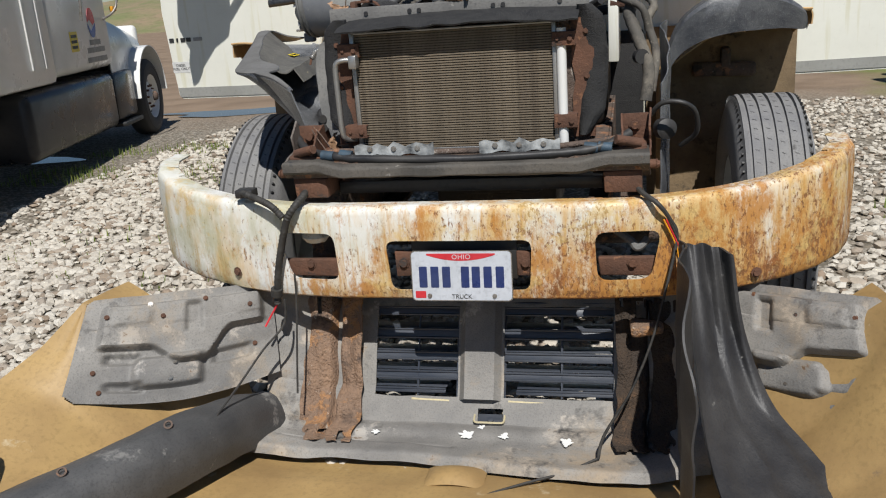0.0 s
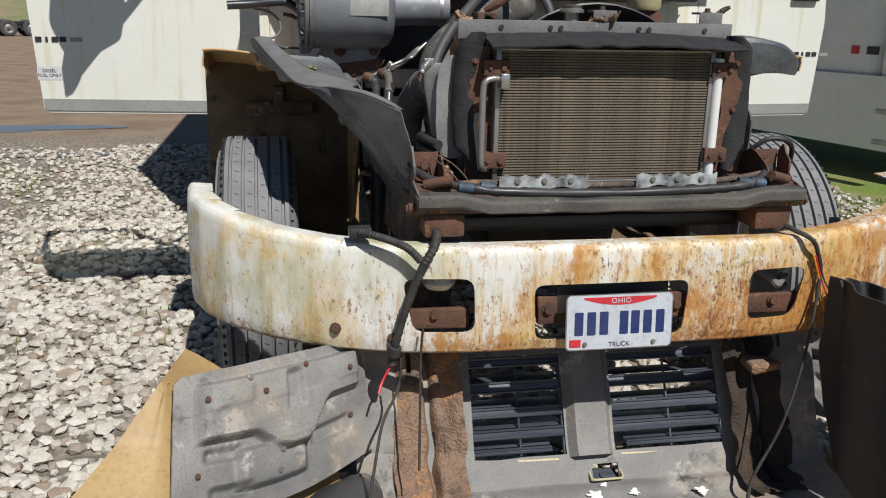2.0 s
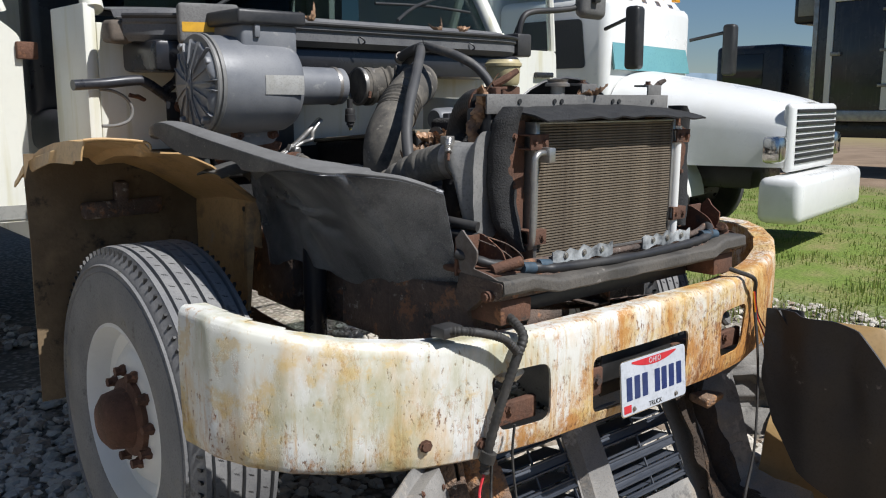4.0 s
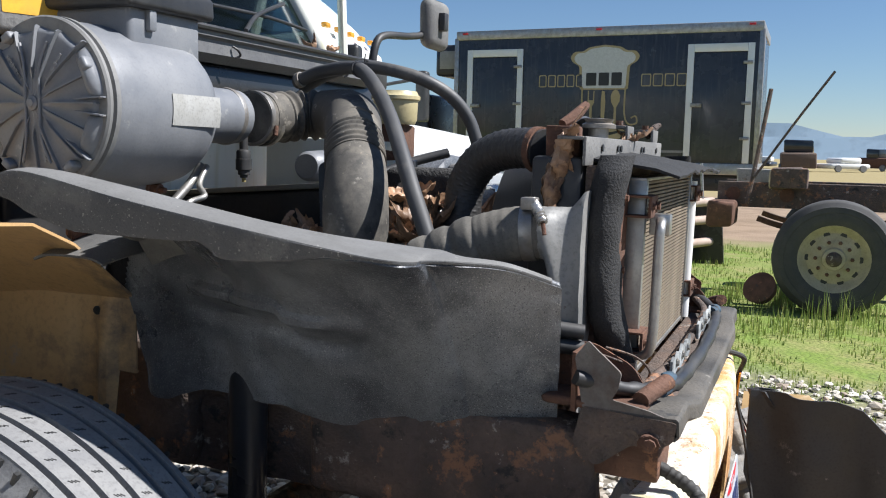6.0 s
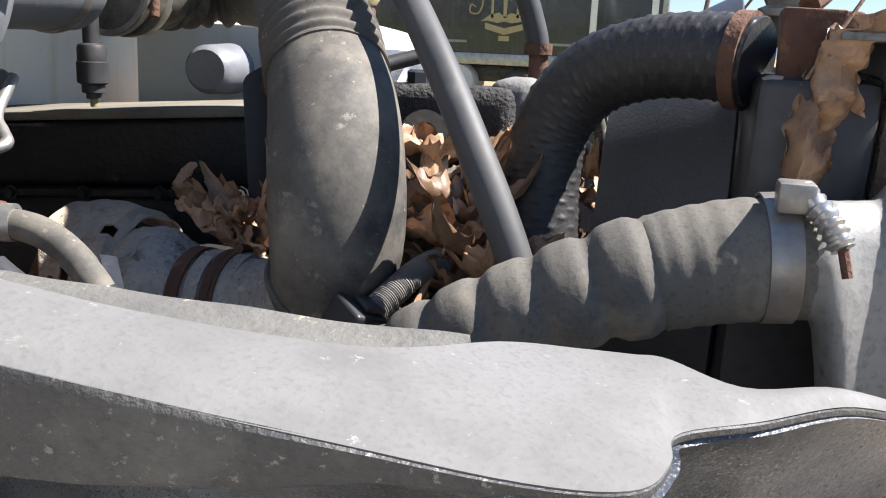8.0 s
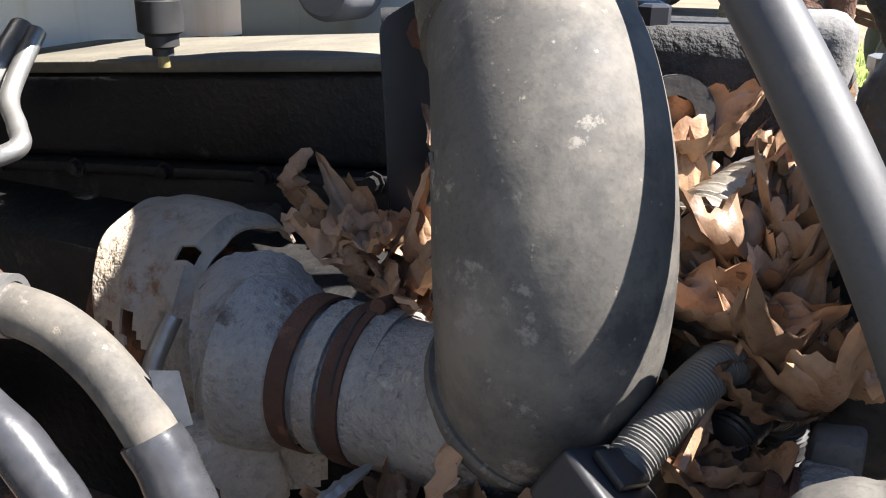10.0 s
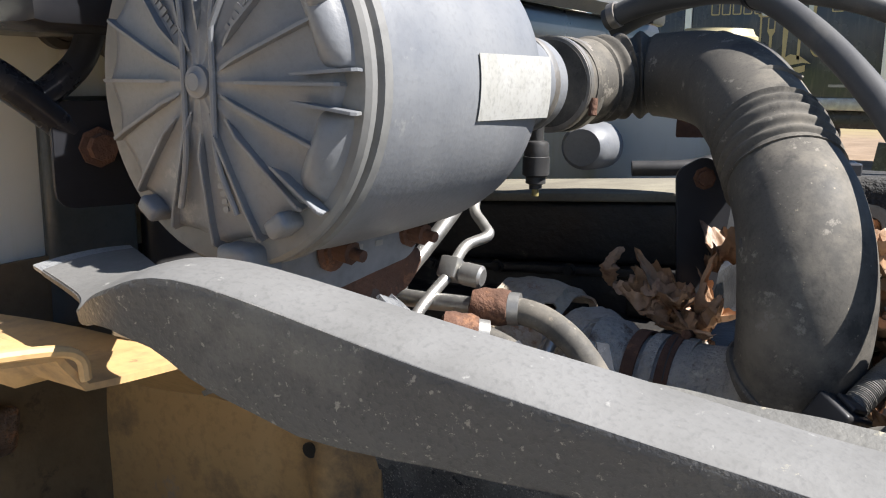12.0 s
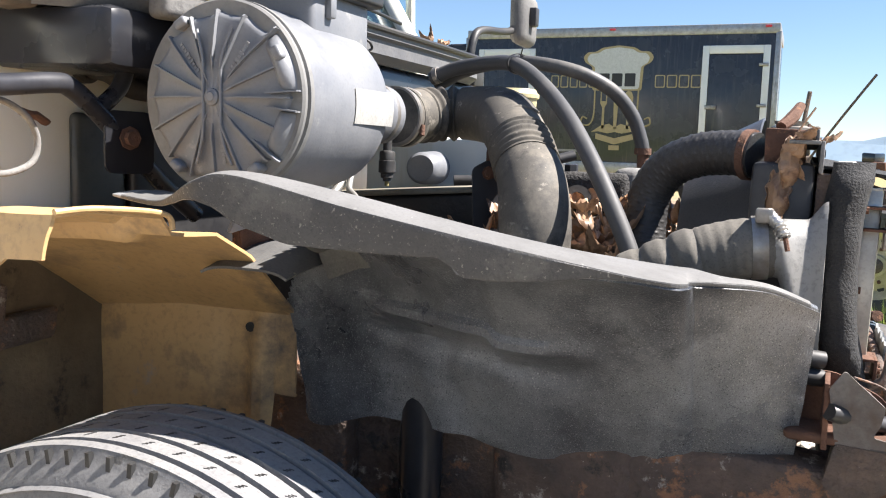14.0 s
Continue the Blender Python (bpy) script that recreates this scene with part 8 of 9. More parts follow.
# headlamp back panels on both wings
def wing_panel(s):
    TL, TR, BR, BL = Vector((-1.165, -0.165, 0.615)), Vector((-0.70, 0.15, 0.56)), Vector((-0.665, 0.06, 0.27)), Vector((-1.16, -0.375, 0.378))
    def fn(u, v):
        p = TL.lerp(TR, u).lerp(BL.lerp(BR, u), v)
        n = (TR - TL).cross(BL - TL).normalized() * -1
        if n.z < 0:
            n = -n
        # a raised plateau with a stepped lower edge, and pockets sunk into it
        def step(q, w=0.045):
            return ease(min(1, max(0, q / w + 0.5)))
        low = 0.50 + 0.16 * step(u - 0.42, 0.16) - 0.26 * step(u - 0.68, 0.16)
        plateau = step(low - v) * step(u - 0.10) * step(0.93 - u) * step(v - 0.10)
        shelf = step(u - 0.28) * step(0.60 - u) * step(v - 0.60) * step(0.86 - v)
        blister = step(u - 0.16) * step(0.34 - u) * step(v - 0.16) * step(0.30 - v)
        trough = step(u - 0.52, 0.03) * step(0.60 - u, 0.03) * step(v - 0.14) * step(0.40 - v)
        slot = step(u - 0.14) * step(0.30 - u) * step(v - 0.56) * step(0.64 - v) + step(u - 0.16) * step(0.32 - u) * step(v - 0.82) * step(0.89 - v) + step(u - 0.66) * step(0.86 - u) * step(v - 0.60) * step(0.72 - v)
        sag = -0.05 * math.sin(u * 3.14) * v
        q = p + n * (0.036 * plateau + 0.026 * shelf + 0.010 * blister - 0.018 * trough - 0.022 * slot + 0.004 * math.sin(u * 16) * (v < 0.3) + 0.004 * noise.noise(Vector((u * 7, v * 7, 4)))) + Vector((0, 0, sag))
        if s > 0:
            q = Vector((-q.x, q.y + 0.10, q.z - 0.02))
        return q
    return fn


for s in (-1, 1):
    fn = wing_panel(s)
    pn = part("headlamp_panel", sheet(fn, 110, 84, 0.005, keep=lambda u, v: not (u < 0.05 and v > 0.94 and (0.05 - u) / 0.05 + (v - 0.94) / 0.06 > 1) and not (u < 0.03 and v < 0.04 and u / 0.03 + v / 0.04 < 1)), grey_mould, hood, "grey moulded headlamp back panel with screws")
    for u, v in ((0.12, 0.22), (0.33, 0.12), (0.40, 0.24), (0.62, 0.12), (0.86, 0.24), (0.10, 0.72), (0.14, 0.90), (0.47, 0.66), (0.45, 0.80), (0.37, 0.86), (0.88, 0.62)):
        p = fn(u, v)
        n = (fn(u + 0.02, v) - p).cross(fn(u, v + 0.02) - p).normalized()
        n = n if n.z > 0 else -n
        bolt(pn, p + n * 0.002, n, 0.0055, 0.004, rust if (u * 100) % 2 < 1 else steel, "screw")

# black folded seal strip on the wing
def strip_fn(u, v):
    spine = curve([(-0.70, 0.03, 0.20), (-0.735, -0.10, 0.26), (-0.77, -0.28, 0.31), (-0.84, -0.48, 0.335), (-0.95, -0.72, 0.355), (-1.10, -1.0, 0.38)])
    p = spine(u)
    d = (spine(min(1, u + 0.02)) - spine(max(0, u - 0.02))).normalized()
    out = Vector((d.y, -d.x, 0)).normalized()
    if out.x < 0:
        out = -out
    w = 0.05 + 0.02 * math.sin(min(1, u * 3) * 1.57)
    prof = ((-2.0, -0.085), (-1.2, -0.03), (-0.5, -0.004), (0.0, 0.004), (0.5, -0.01), (0.8, -0.045), (0.9, -0.11), (0.75, -0.17))
    t = v * 7
    i = min(int(t), 6)
    f = t - i
    a = prof[i][0] * (1 - f) + prof[i + 1][0] * f
    z = prof[i][1] * (1 - f) + prof[i + 1][1] * f
    return p + out * (a * w * 1.25) + Vector((0, 0, z + 0.004 * noise.noise(Vector((u * 14, v * 3, 0)))))


part("seal_strip", sheet(strip_fn, 44, 18, 0.005), mat("strip_black", (0.055, 0.056, 0.058), (0.10, 0.10, 0.10), 0.55, scale=5, fine=140, bump=0.25, spots=[((0.20, 0.195, 0.185), 8, 0.60)]), hood, "scuffed black plastic side strip")
for p in ((-0.80, -0.40, 0.335), (-0.93, -0.68, 0.362)):
    part("cord_eye", lathe([(0.008, -0.003), (0.013, -0.003), (0.013, 0.003), (0.008, 0.003)], axis(p, (0.3, -0.5, 0.6)), 14, closed=True), rust_dark, hood)

# standing inner fender on the other wing
LFT = curve([(0.645, -0.04, 0.745), (0.66, -0.13, 0.60), (0.675, -0.24, 0.42), (0.70, -0.40, 0.27), (0.75, -0.60, 0.20), (0.84, -0.85, 0.17)])
RGT = curve([(0.775, -0.06, 0.722), (0.80, -0.07, 0.56), (0.84, -0.10, 0.40), (0.93, -0.2, 0.26), (1.05, -0.38, 0.2), (1.20, -0.60, 0.2)])
def band_fn(u, v):
    p = LFT(u).lerp(RGT(u), v)
    return p + Vector((0, 0.045 * math.sin(v * 3.14), 0)) * (1 - 0.4 * u) + Vector((0, 0.010 * math.sin(v * 19) * (u < 0.75), 0.006 * math.sin(v * 19) * (u >= 0.3) + 0.008 * math.sin(u * 22) * (v > 0.45)))
dust_black = mat("band_black", (0.022, 0.022, 0.024), (0.042, 0.041, 0.041), 0.55, scale=6, fine=140, bump=0.3, spots=[((0.17, 0.165, 0.155), 6, 0.64), ((0.3, 0.29, 0.27), 26, 0.69)])
part("inner_fender", sheet(band_fn, 50, 26, 0.006), dust_black, hood, "black ribbed inner fender standing on edge")
def side_fn(u, v):
    y = 0.0 - 0.46 * u
    top = np.interp(u, (0, 0.2, 0.25, 0.45, 0.6, 0.75, 1.0), (0.745, 0.748, 0.738, 0.745, 0.725, 0.66, 0.52))
    bot = np.interp(u, (0, 0.1, 0.3, 0.6, 1.0), (0.50, 0.36, 0.22, 0.14, 0.10))
    return Vector((0.640 + 0.012 * math.sin(u * 14) + 0.01 * noise.noise(Vector((u * 5, v * 4, 9))), y, bot + (top - bot) * v))
# this face takes the band's black so that the colour carries its shade
part("fender_side", sheet(side_fn, 30, 20, 0.006), dust_black, hood, "side of the inner fender, its shade put in as black")
prongs = part("hinge_hook", rough_up(prism(slanted([(0, 0), (0.06, 0), (0.055, 0.16), (0.03, 0.19), (-0.02, 0.18), (-0.03, 0.13), (0.0, 0.12)], 0.012), 0.03, facing((-1.17, -0.78, 0.36), (0.5, -0.8, 0.2))), 0.003, 20), black_plastic, hood, "black hinge hook at the rear edge")

# ---- the yard round the truck ----
BASE = Matrix()


def stones(count, boxes, seed, name, label):
    """Loose crushed limestone, every stone its own small hull."""
    rnd = np.random.default_rng(seed)
    g = (1 + 5 ** 0.5) / 2
    ico = np.array([(-1, g, 0), (1, g, 0), (-1, -g, 0), (1, -g, 0), (0, -1, g), (0, 1, g), (0, -1, -g), (0, 1, -g), (g, 0, -1), (g, 0, 1), (-g, 0, -1), (-g, 0, 1)]) / 1.9
    tri = np.array([(0, 11, 5), (0, 5, 1), (0, 1, 7), (0, 7, 10), (0, 10, 11), (1, 5, 9), (5, 11, 4), (11, 10, 2), (10, 7, 6), (7, 1, 8), (3, 9, 4), (3, 4, 2), (3, 2, 6), (3, 6, 8), (3, 8, 9), (4, 9, 5), (2, 4, 11), (6, 2, 10), (8, 6, 7), (9, 8, 1)])
    area = np.array([(b[1] - b[0]) * (b[3] - b[2]) * b[4] for b in boxes])
    pick = rnd.choice(len(boxes), count, p=area / area.sum())
    B = np.array(boxes)[pick]
    x = B[:, 0] + (B[:, 1] - B[:, 0]) * rnd.random(count)
    y = B[:, 2] + (B[:, 3] - B[:, 2]) * rnd.random(count)
    size = 0.015 + 0.017 * rnd.random(count) ** 1.6
    V = ico[None] * (1 + 0.55 * (rnd.random((count, 12, 1)) - 0.5)) * size[:, None, None] * (0.75 + 0.55 * rnd.random((count, 1, 3))) * np.array([1.25, 1.0, 0.72])
    a = rnd.random(count) * 6.283
    c, s = np.cos(a), np.sin(a)
    X = V[:, :, 0] * c[:, None] - V[:, :, 1] * s[:, None] + x[:, None]
    Y = V[:, :, 0] * s[:, None] + V[:, :, 1] * c[:, None] + y[:, None]
    z0 = np.array([land(float(px_), float(py_)) for px_, py_ in zip(x, y)])
    Z = V[:, :, 2] + (z0 + size * 0.30 + 0.012 * rnd.random(count))[:, None]
    pts = np.stack([X, Y, Z], -1).reshape(-1, 3)
    F = (tri[None] + 12 * np.arange(count)[:, None, None]).reshape(-1, 3)
    me = bpy.data.meshes.new(name)
    me.from_pydata(pts.tolist(), [], F.tolist())
    me.materials.append(STONE)
    return tagged(new(name, me), label, "gravel", kind="stuff")


def stone_material():
    m = bpy.data.materials.new("limestone")
    m.use_nodes = True
    N, L = m.node_tree.nodes, m.node_tree.links
    p = N["Principled BSDF"]
    p.inputs["Roughness"].default_value = 0.9
    geo = N.new("ShaderNodeNewGeometry")
    r = N.new("ShaderNodeValToRGB")
    r.color_ramp.elements[0].color = (0.34, 0.30, 0.25, 1)
    r.color_ramp.elements[1].color = (0.66, 0.62, 0.54, 1)
    for pos, c in ((0.12, (0.30, 0.22, 0.15, 1)), (0.3, (0.52, 0.475, 0.40, 1)), (0.7, (0.60, 0.55, 0.465, 1))):
        e = r.color_ramp.elements.new(pos)
        e.color = c
    L.new(geo.outputs["Random Per Island"], r.inputs[0])
    tc = N.new("ShaderNodeTexCoord")
    n = N.new("ShaderNodeTexNoise")
    n.inputs["Scale"].default_value, n.inputs["Detail"].default_value = 70, 5
    L.new(tc.outputs["Object"], n.inputs["Vector"])
    mx = N.new("ShaderNodeMix")
    mx.data_type, mx.blend_type = "RGBA", "MULTIPLY"
    mx.inputs["Factor"].default_value = 0.45
    L.new(r.outputs[0], mx.inputs[6])
    L.new(n.outputs[0], mx.inputs[7])
    sc = N.new("ShaderNodeBrightContrast")
    sc.inputs["Bright"].default_value, sc.inputs["Contrast"].default_value = 0.05, 0.04
    L.new(mx.outputs[2], sc.inputs[0])
    L.new(sc.outputs[0], p.inputs["Base Color"])
    b = N.new("ShaderNodeBump")
    b.inputs["Strength"].default_value, b.inputs["Distance"].default_value = 0.5, 0.004
    L.new(n.outputs[0], b.inputs["Height"])
    L.new(b.outputs[0], p.inputs["Normal"])
    return m


STONE = stone_material()
stones(18500, [(-3.9, -1.0, -0.4, 2.6, 1.0), (-3.9, -1.0, 2.6, 4.3, 0.65), (-1.1, 1.3, -0.1, 3.2, 0.9), (-4.6, -3.4, 1.5, 6.2, 0.4), (-2.7, -0.5, 4.0, 8.2, 0.5), (-4.6, -2.7, 4.3, 8.0, 0.25)], 3, "gravel", "pale crushed limestone gravel round the truck")
stones(9000, [(1.2, 2.9, -2.2, 3.5, 1.0), (1.2, 4.2, 3.5, 8.5, 0.42), (2.6, 4.0, -2.5, 2.5, 0.45)], 4, "gravel", "pale crushed limestone gravel thinning into grass")


def grass(count, boxes, seed, label, hmin=0.04, hmax=0.16):
    rnd = np.random.default_rng(seed)
    area = np.array([(b[1] - b[0]) * (b[3] - b[2]) * b[4] for b in boxes])
    B = np.array(boxes)[rnd.choice(len(boxes), count, p=area / area.sum())]
    x = B[:, 0] + (B[:, 1] - B[:, 0]) * rnd.random(count)
    y = B[:, 2] + (B[:, 3] - B[:, 2]) * rnd.random(count)
    clump = np.array([noise.noise(Vector((float(a) * 1.3, float(b) * 1.3, seed))) for a, b in zip(x, y)])
    keep = clump > -0.15 + 0.35 * (rnd.random(count) - 0.5)
    x, y, clump = x[keep], y[keep], clump[keep]
    n = len(x)
    h = (hmin + (hmax - hmin) * rnd.random(n) ** 2) * (0.7 + np.clip(clump, 0, 1) * 1.3)
    a = rnd.random(n) * 6.283
    w = 0.003 + 0.004 * rnd.random(n)
    lean = 0.5 * h * (rnd.random(n) - 0.2)
    dx, dy = np.cos(a), np.sin(a)
    base = np.stack([x, y, np.zeros(n)], -1)
    side = np.stack([-dy, dx, np.zeros(n)], -1) * w[:, None]
    mid = base + np.stack([dx * lean * 0.35, dy * lean * 0.35, h * 0.6], -1)
    tip = base + np.stack([dx * lean, dy * lean, h], -1)
    P = np.stack([base - side, base + side, mid + side * 0.7, mid - side * 0.7, tip], 1).reshape(-1, 3)
    k = 5 * np.arange(n)[:, None]
    quads = (k + np.array([[0, 1, 2, 3]])).tolist()
    tris = (k + np.array([[3, 2, 4]])).tolist()
    me = bpy.data.meshes.new("grass")
    me.from_pydata(P.tolist(), [], quads + tris)
    me.materials.append(GRASS)
    return tagged(new("grass", me), label, "grass", kind="stuff")


def grass_material():
    m = bpy.data.materials.new("grass_blade")
    m.use_nodes = True
    N, L = m.node_tree.nodes, m.node_tree.links
    p = N["Principled BSDF"]
    p.inputs["Roughness"].default_value = 0.55
    geo = N.new("ShaderNodeNewGeometry")
    r = N.new("ShaderNodeValToRGB")
    r.color_ramp.elements[0].color = (0.13, 0.18, 0.04, 1)
    r.color_ramp.elements[1].color = (0.30, 0.28, 0.10, 1)
    for pos, c in ((0.4, (0.19, 0.26, 0.055, 1)), (0.8, (0.28, 0.33, 0.08, 1))):
        r.color_ramp.elements.new(pos).color = c
    L.new(geo.outputs["Random Per Island"], r.inputs[0])
    L.new(r.outputs[0], p.inputs["Base Color"])
    tr = N.new("ShaderNodeBsdfTranslucent")
    L.new(r.outputs[0], tr.inputs[0])
    mx = N.new("ShaderNodeMixShader")
    mx.inputs[0].default_value = 0.35
    L.new(p.outputs[0], mx.inputs[1])
    L.new(tr.outputs[0], mx.inputs[2])
    L.new(mx.outputs[0], N["Material Output"].inputs["Surface"])
    return m


GRASS = grass_material()
grass(42000, [(3.2, 8.0, -3.5, 4.5, 1.0), (8.0, 13.0, -4.0, 8.0, 0.5)], 8, "patchy bright green grass between parked trucks", 0.02, 0.09)
grass(1500, [(5.4, 7.6, -1.4, 0.8, 1.0)], 12, "taller grass round the parked chassis wheel", 0.1, 0.3)
grass(2200, [(-5.6, -3.0, 4.6, 6.6, 1.0), (-3.6, -1.4, 1.4, 4.6, 0.12)], 9, "sparse weeds at the edge of the gravel", 0.03, 0.10)
grass(500, [(2.0, 3.2, 1.0, 3.2, 1.0)], 10, "weeds beside the bumper end", 0.04, 0.14)

water = mat("puddle_water", (0.10, 0.085, 0.065), (0.13, 0.11, 0.085), 0.05, scale=2, bump=0.02, rough_var=0.03)
for cx, cy, rx, ry, ph in ((-5.0, 9.7, 1.5, 0.42, 0.3), (-3.9, 9.9, 0.8, 0.3, 1.3), (-3.5, 7.55, 0.75, 0.16, 2.0), (-6.6, 6.0, 0.9, 0.35, 0.9)):
    out = [(rx * (1 + 0.22 * math.sin(3 * a + ph) + 0.12 * math.sin(7 * a + ph * 2)) * math.cos(a), ry * (1 + 0.25 * math.sin(2 * a + ph) + 0.1 * math.sin(6 * a)) * math.sin(a)) for a in [2 * math.pi * k / 48 for k in range(48)]]
    tagged(finish("puddle", prism(out, 0.004, Matrix.Translation((cx, cy, land(cx, cy) + 0.006))), water), "shallow muddy puddle reflecting the sky", "puddle", kind="structure")


def slab(parent, name, m, x0, x1, y0, y1, z0, z1, bev=0.02, label="", seg=2):
    return part(name, box(x0, x1, y0, y1, z0, z1, bev, seg), m, parent, label)


def far_wheel(parent, x, y, r=0.5, side=-1, rim=None, w=0.26):
    """A plainer wheel as part of a parked vehicle."""
    A = axis((x, y, r), (side, 0, 0))
    t = part("wheel", lathe([(r * 0.56, -w / 2), (r * 0.86, -w / 2), (r * 0.96, -w / 2 + 0.02), (r, -w / 2 + 0.05), (r, w / 2 - 0.05), (r * 0.96, w / 2 - 0.02), (r * 0.90, w / 2 - 0.008), (r * 0.89, w / 2), (r * 0.80, w / 2 + 0.006), (r * 0.79, w / 2), (r * 0.70, w / 2 + 0.004), (r * 0.62, w / 2 - 0.004), (r * 0.57, w / 2 - 0.02)], A, 48), yard_tyre, parent)
    rm = part("rim", lathe([(r * 0.57, -w / 2 + 0.02), (r * 0.58, w / 2 - 0.01), (r * 0.55, w / 2 - 0.02), (r * 0.52, w / 2 - 0.06), (r * 0.44, w / 2 - 0.085), (r * 0.28, w / 2 - 0.05), (r * 0.2, w / 2 - 0.05), (r * 0.18, w / 2 + 0.0), (0, w / 2 + 0.01)], A, 32), rim or white_paint, t)
    part("hub_cap", lathe([(0, 0), (r * 0.13, 0), (r * 0.12, 0.03), (r * 0.08, 0.05), (0, 0.055)], A @ Matrix.Translation((0, 0, w / 2 + 0.002)), 20), rust_dark, rm)
    for k in range(10):
        a = 2 * math.pi * k / 10
        part("hand_hole", lathe([(0, 0), (r * 0.055, 0), (r * 0.055, 0.004), (0, 0.004)], A @ Matrix.Translation((r * 0.42 * math.cos(a), r * 0.42 * math.sin(a), w / 2 - 0.082)), 12), ink_black, rm)
        part("wheel_nut", lathe([(0, 0), (r * 0.035, 0), (r * 0.03, 0.03), (0, 0.03)], A @ Matrix.Translation((r * 0.29 * math.cos(a), r * 0.29 * math.sin(a), w / 2 - 0.05)), 6), rust, rm)
    return t


# ---- black box truck ----
bt = thing("box_truck", "black refrigerated box truck with a gold chef logo", "box truck")
BXX = 16.3
Y0, Y1 = 0.95, 7.42
slab(bt, "box_body", box_black, BXX, BXX + 2.45, Y0, Y1, 1.28, 3.98, 0.03)
slab(bt, "roof_rail", alu, BXX - 0.02, BXX + 2.47, Y0 - 0.02, Y1 + 0.02, 3.90, 4.10, 0.02)
slab(bt, "floor_rail", alu, BXX - 0.025, BXX + 2.475, Y0 - 0.02, Y1 + 0.02, 1.07, 1.30, 0.015)
for y in (Y0, Y1):
    slab(bt, "corner_post", alu, BXX - 0.02, BXX + 0.1, y - 0.05, y + 0.06, 1.28, 3.95, 0.02)
for y0, y1 in ((1.08, 2.36), (5.85, 7.15)):
    dr = slab(bt, "side_door", box_black, BXX - 0.03, BXX, y0 + 0.14, y1 - 0.14, 1.35, 3.5, 0.01)
    for a, b, z0, z1 in ((y0, y0 + 0.13, 1.31, 3.68), (y1 - 0.13, y1, 1.31, 3.68), (y0 + 0.13, y1 - 0.13, 3.52, 3.68)):
        slab(dr, "door_frame", white_paint, BXX - 0.045, BXX - 0.002, a, b, z0, z1, 0.01)
    for z in (1.8, 2.5, 3.3):
        slab(dr, "door_hinge", steel, BXX - 0.075, BXX - 0.045, y0 + 0.02, y0 + 0.2, z - 0.03, z + 0.03, 0.008)
    slab(dr, "door_latch", steel, BXX - 0.08, BXX - 0.03, y1 - 0.32, y1 - 0.1, 2.42, 2.5, 0.01)
LG = lambda y, z: facing((BXX - 0.003, y, z), (-1, 0, 0))
# chef hat badge: plain shapes in their colours
hat = [(0.62, 0.18), (0.66, 0.28), (0.58, 0.38), (0.42, 0.38), (0.30, 0.46), (0.0, 0.50), (-0.30, 0.46), (-0.42, 0.38), (-0.58, 0.38), (-0.66, 0.28), (-0.62, 0.18), (-0.48, 0.10), (-0.46, -0.36), (0.46, -0.36), (0.48, 0.10)]
part("hat_outline", prism(slanted([(x * 1.12, z * 1.08) for x, z in hat], 0.05), 0.004, LG(4.06, 3.18)), gold_ink, bt)
part("hat_shape", prism(slanted(hat, 0.05), 0.008, LG(4.06, 3.18)), label_white, bt)
for k in range(3):
    part("lettering_bar", prism(rounded(0.22, 0.27, 0.02, cx=-0.27 + 0.27 * k, cy=-0.17), 0.004, LG(4.06, 3.18) @ Matrix.Translation((0, 0, 0.008))), ink_black, bt)
for y0, n, w in ((5.48, 5, 0.17), (3.28, 4, 0.205)):
    for k in range(n):
        o = rounded(w, 0.26, 0.03)
        lt = part("lettering_bar", prism(o, 0.004, LG(y0 - (w + 0.035) * k - w / 2, 2.98)), gold_ink, bt)
        part("lettering_face", prism(rounded(w - 0.045, 0.215, 0.02), 0.004, LG(y0 - (w + 0.035) * k - w / 2, 2.98) @ Matrix.Translation((0, 0, 0.003))), box_black, lt)
for yy, shape in ((4.32, [(-0.07, 0.35), (-0.05, 0.35), (-0.045, 0.15), (0.045, 0.15), (0.05, 0.35), (0.07, 0.35), (0.07, 0.1), (0.025, 0.02), (0.025, -0.42), (-0.025, -0.42), (-0.025, 0.02), (-0.07, 0.1)]),
                  (4.06, [(-0.03, -0.42), (0.03, -0.42), (0.05, 0.1), (0.03, 0.33), (-0.03, 0.35), (-0.045, 0.1)]),
                  (3.80, [(-0.025, -0.42), (0.025, -0.42), (0.025, 0.0), (0.09, 0.12), (0.10, 0.24), (0.06, 0.34), (0, 0.37), (-0.06, 0.34), (-0.10, 0.24), (-0.09, 0.12), (-0.025, 0.0)])):
    part("cutlery_shape", prism(shape, 0.005, LG(yy, 2.42)), gold_ink, bt)
for sgn in (-1, 1):
    part("scroll", tube([(BXX - 0.006, 4.06 - sgn * 0.46, 2.85), (BXX - 0.006, 4.06 - sgn * 0.46, 2.3), (BXX - 0.006, 4.06 - sgn * 0.55, 2.08), (BXX - 0.006, 4.06 - sgn * 0.72, 2.10), (BXX - 0.006, 4.06 - sgn * 0.70, 2.24), (BXX - 0.006, 4.06 - sgn * 0.60, 2.20)], 0.018, 8), gold_ink, bt)
    part("moustache", prism([(0, 0.02), (sgn * 0.12, 0.10), (sgn * 0.30, 0.06), (sgn * 0.5, -0.08), (sgn * 0.35, -0.06), (sgn * 0.15, -0.10), (0, -0.07)][::(1 if sgn > 0 else -1)], 0.005, LG(4.06, 2.0)), gold_ink, bt)
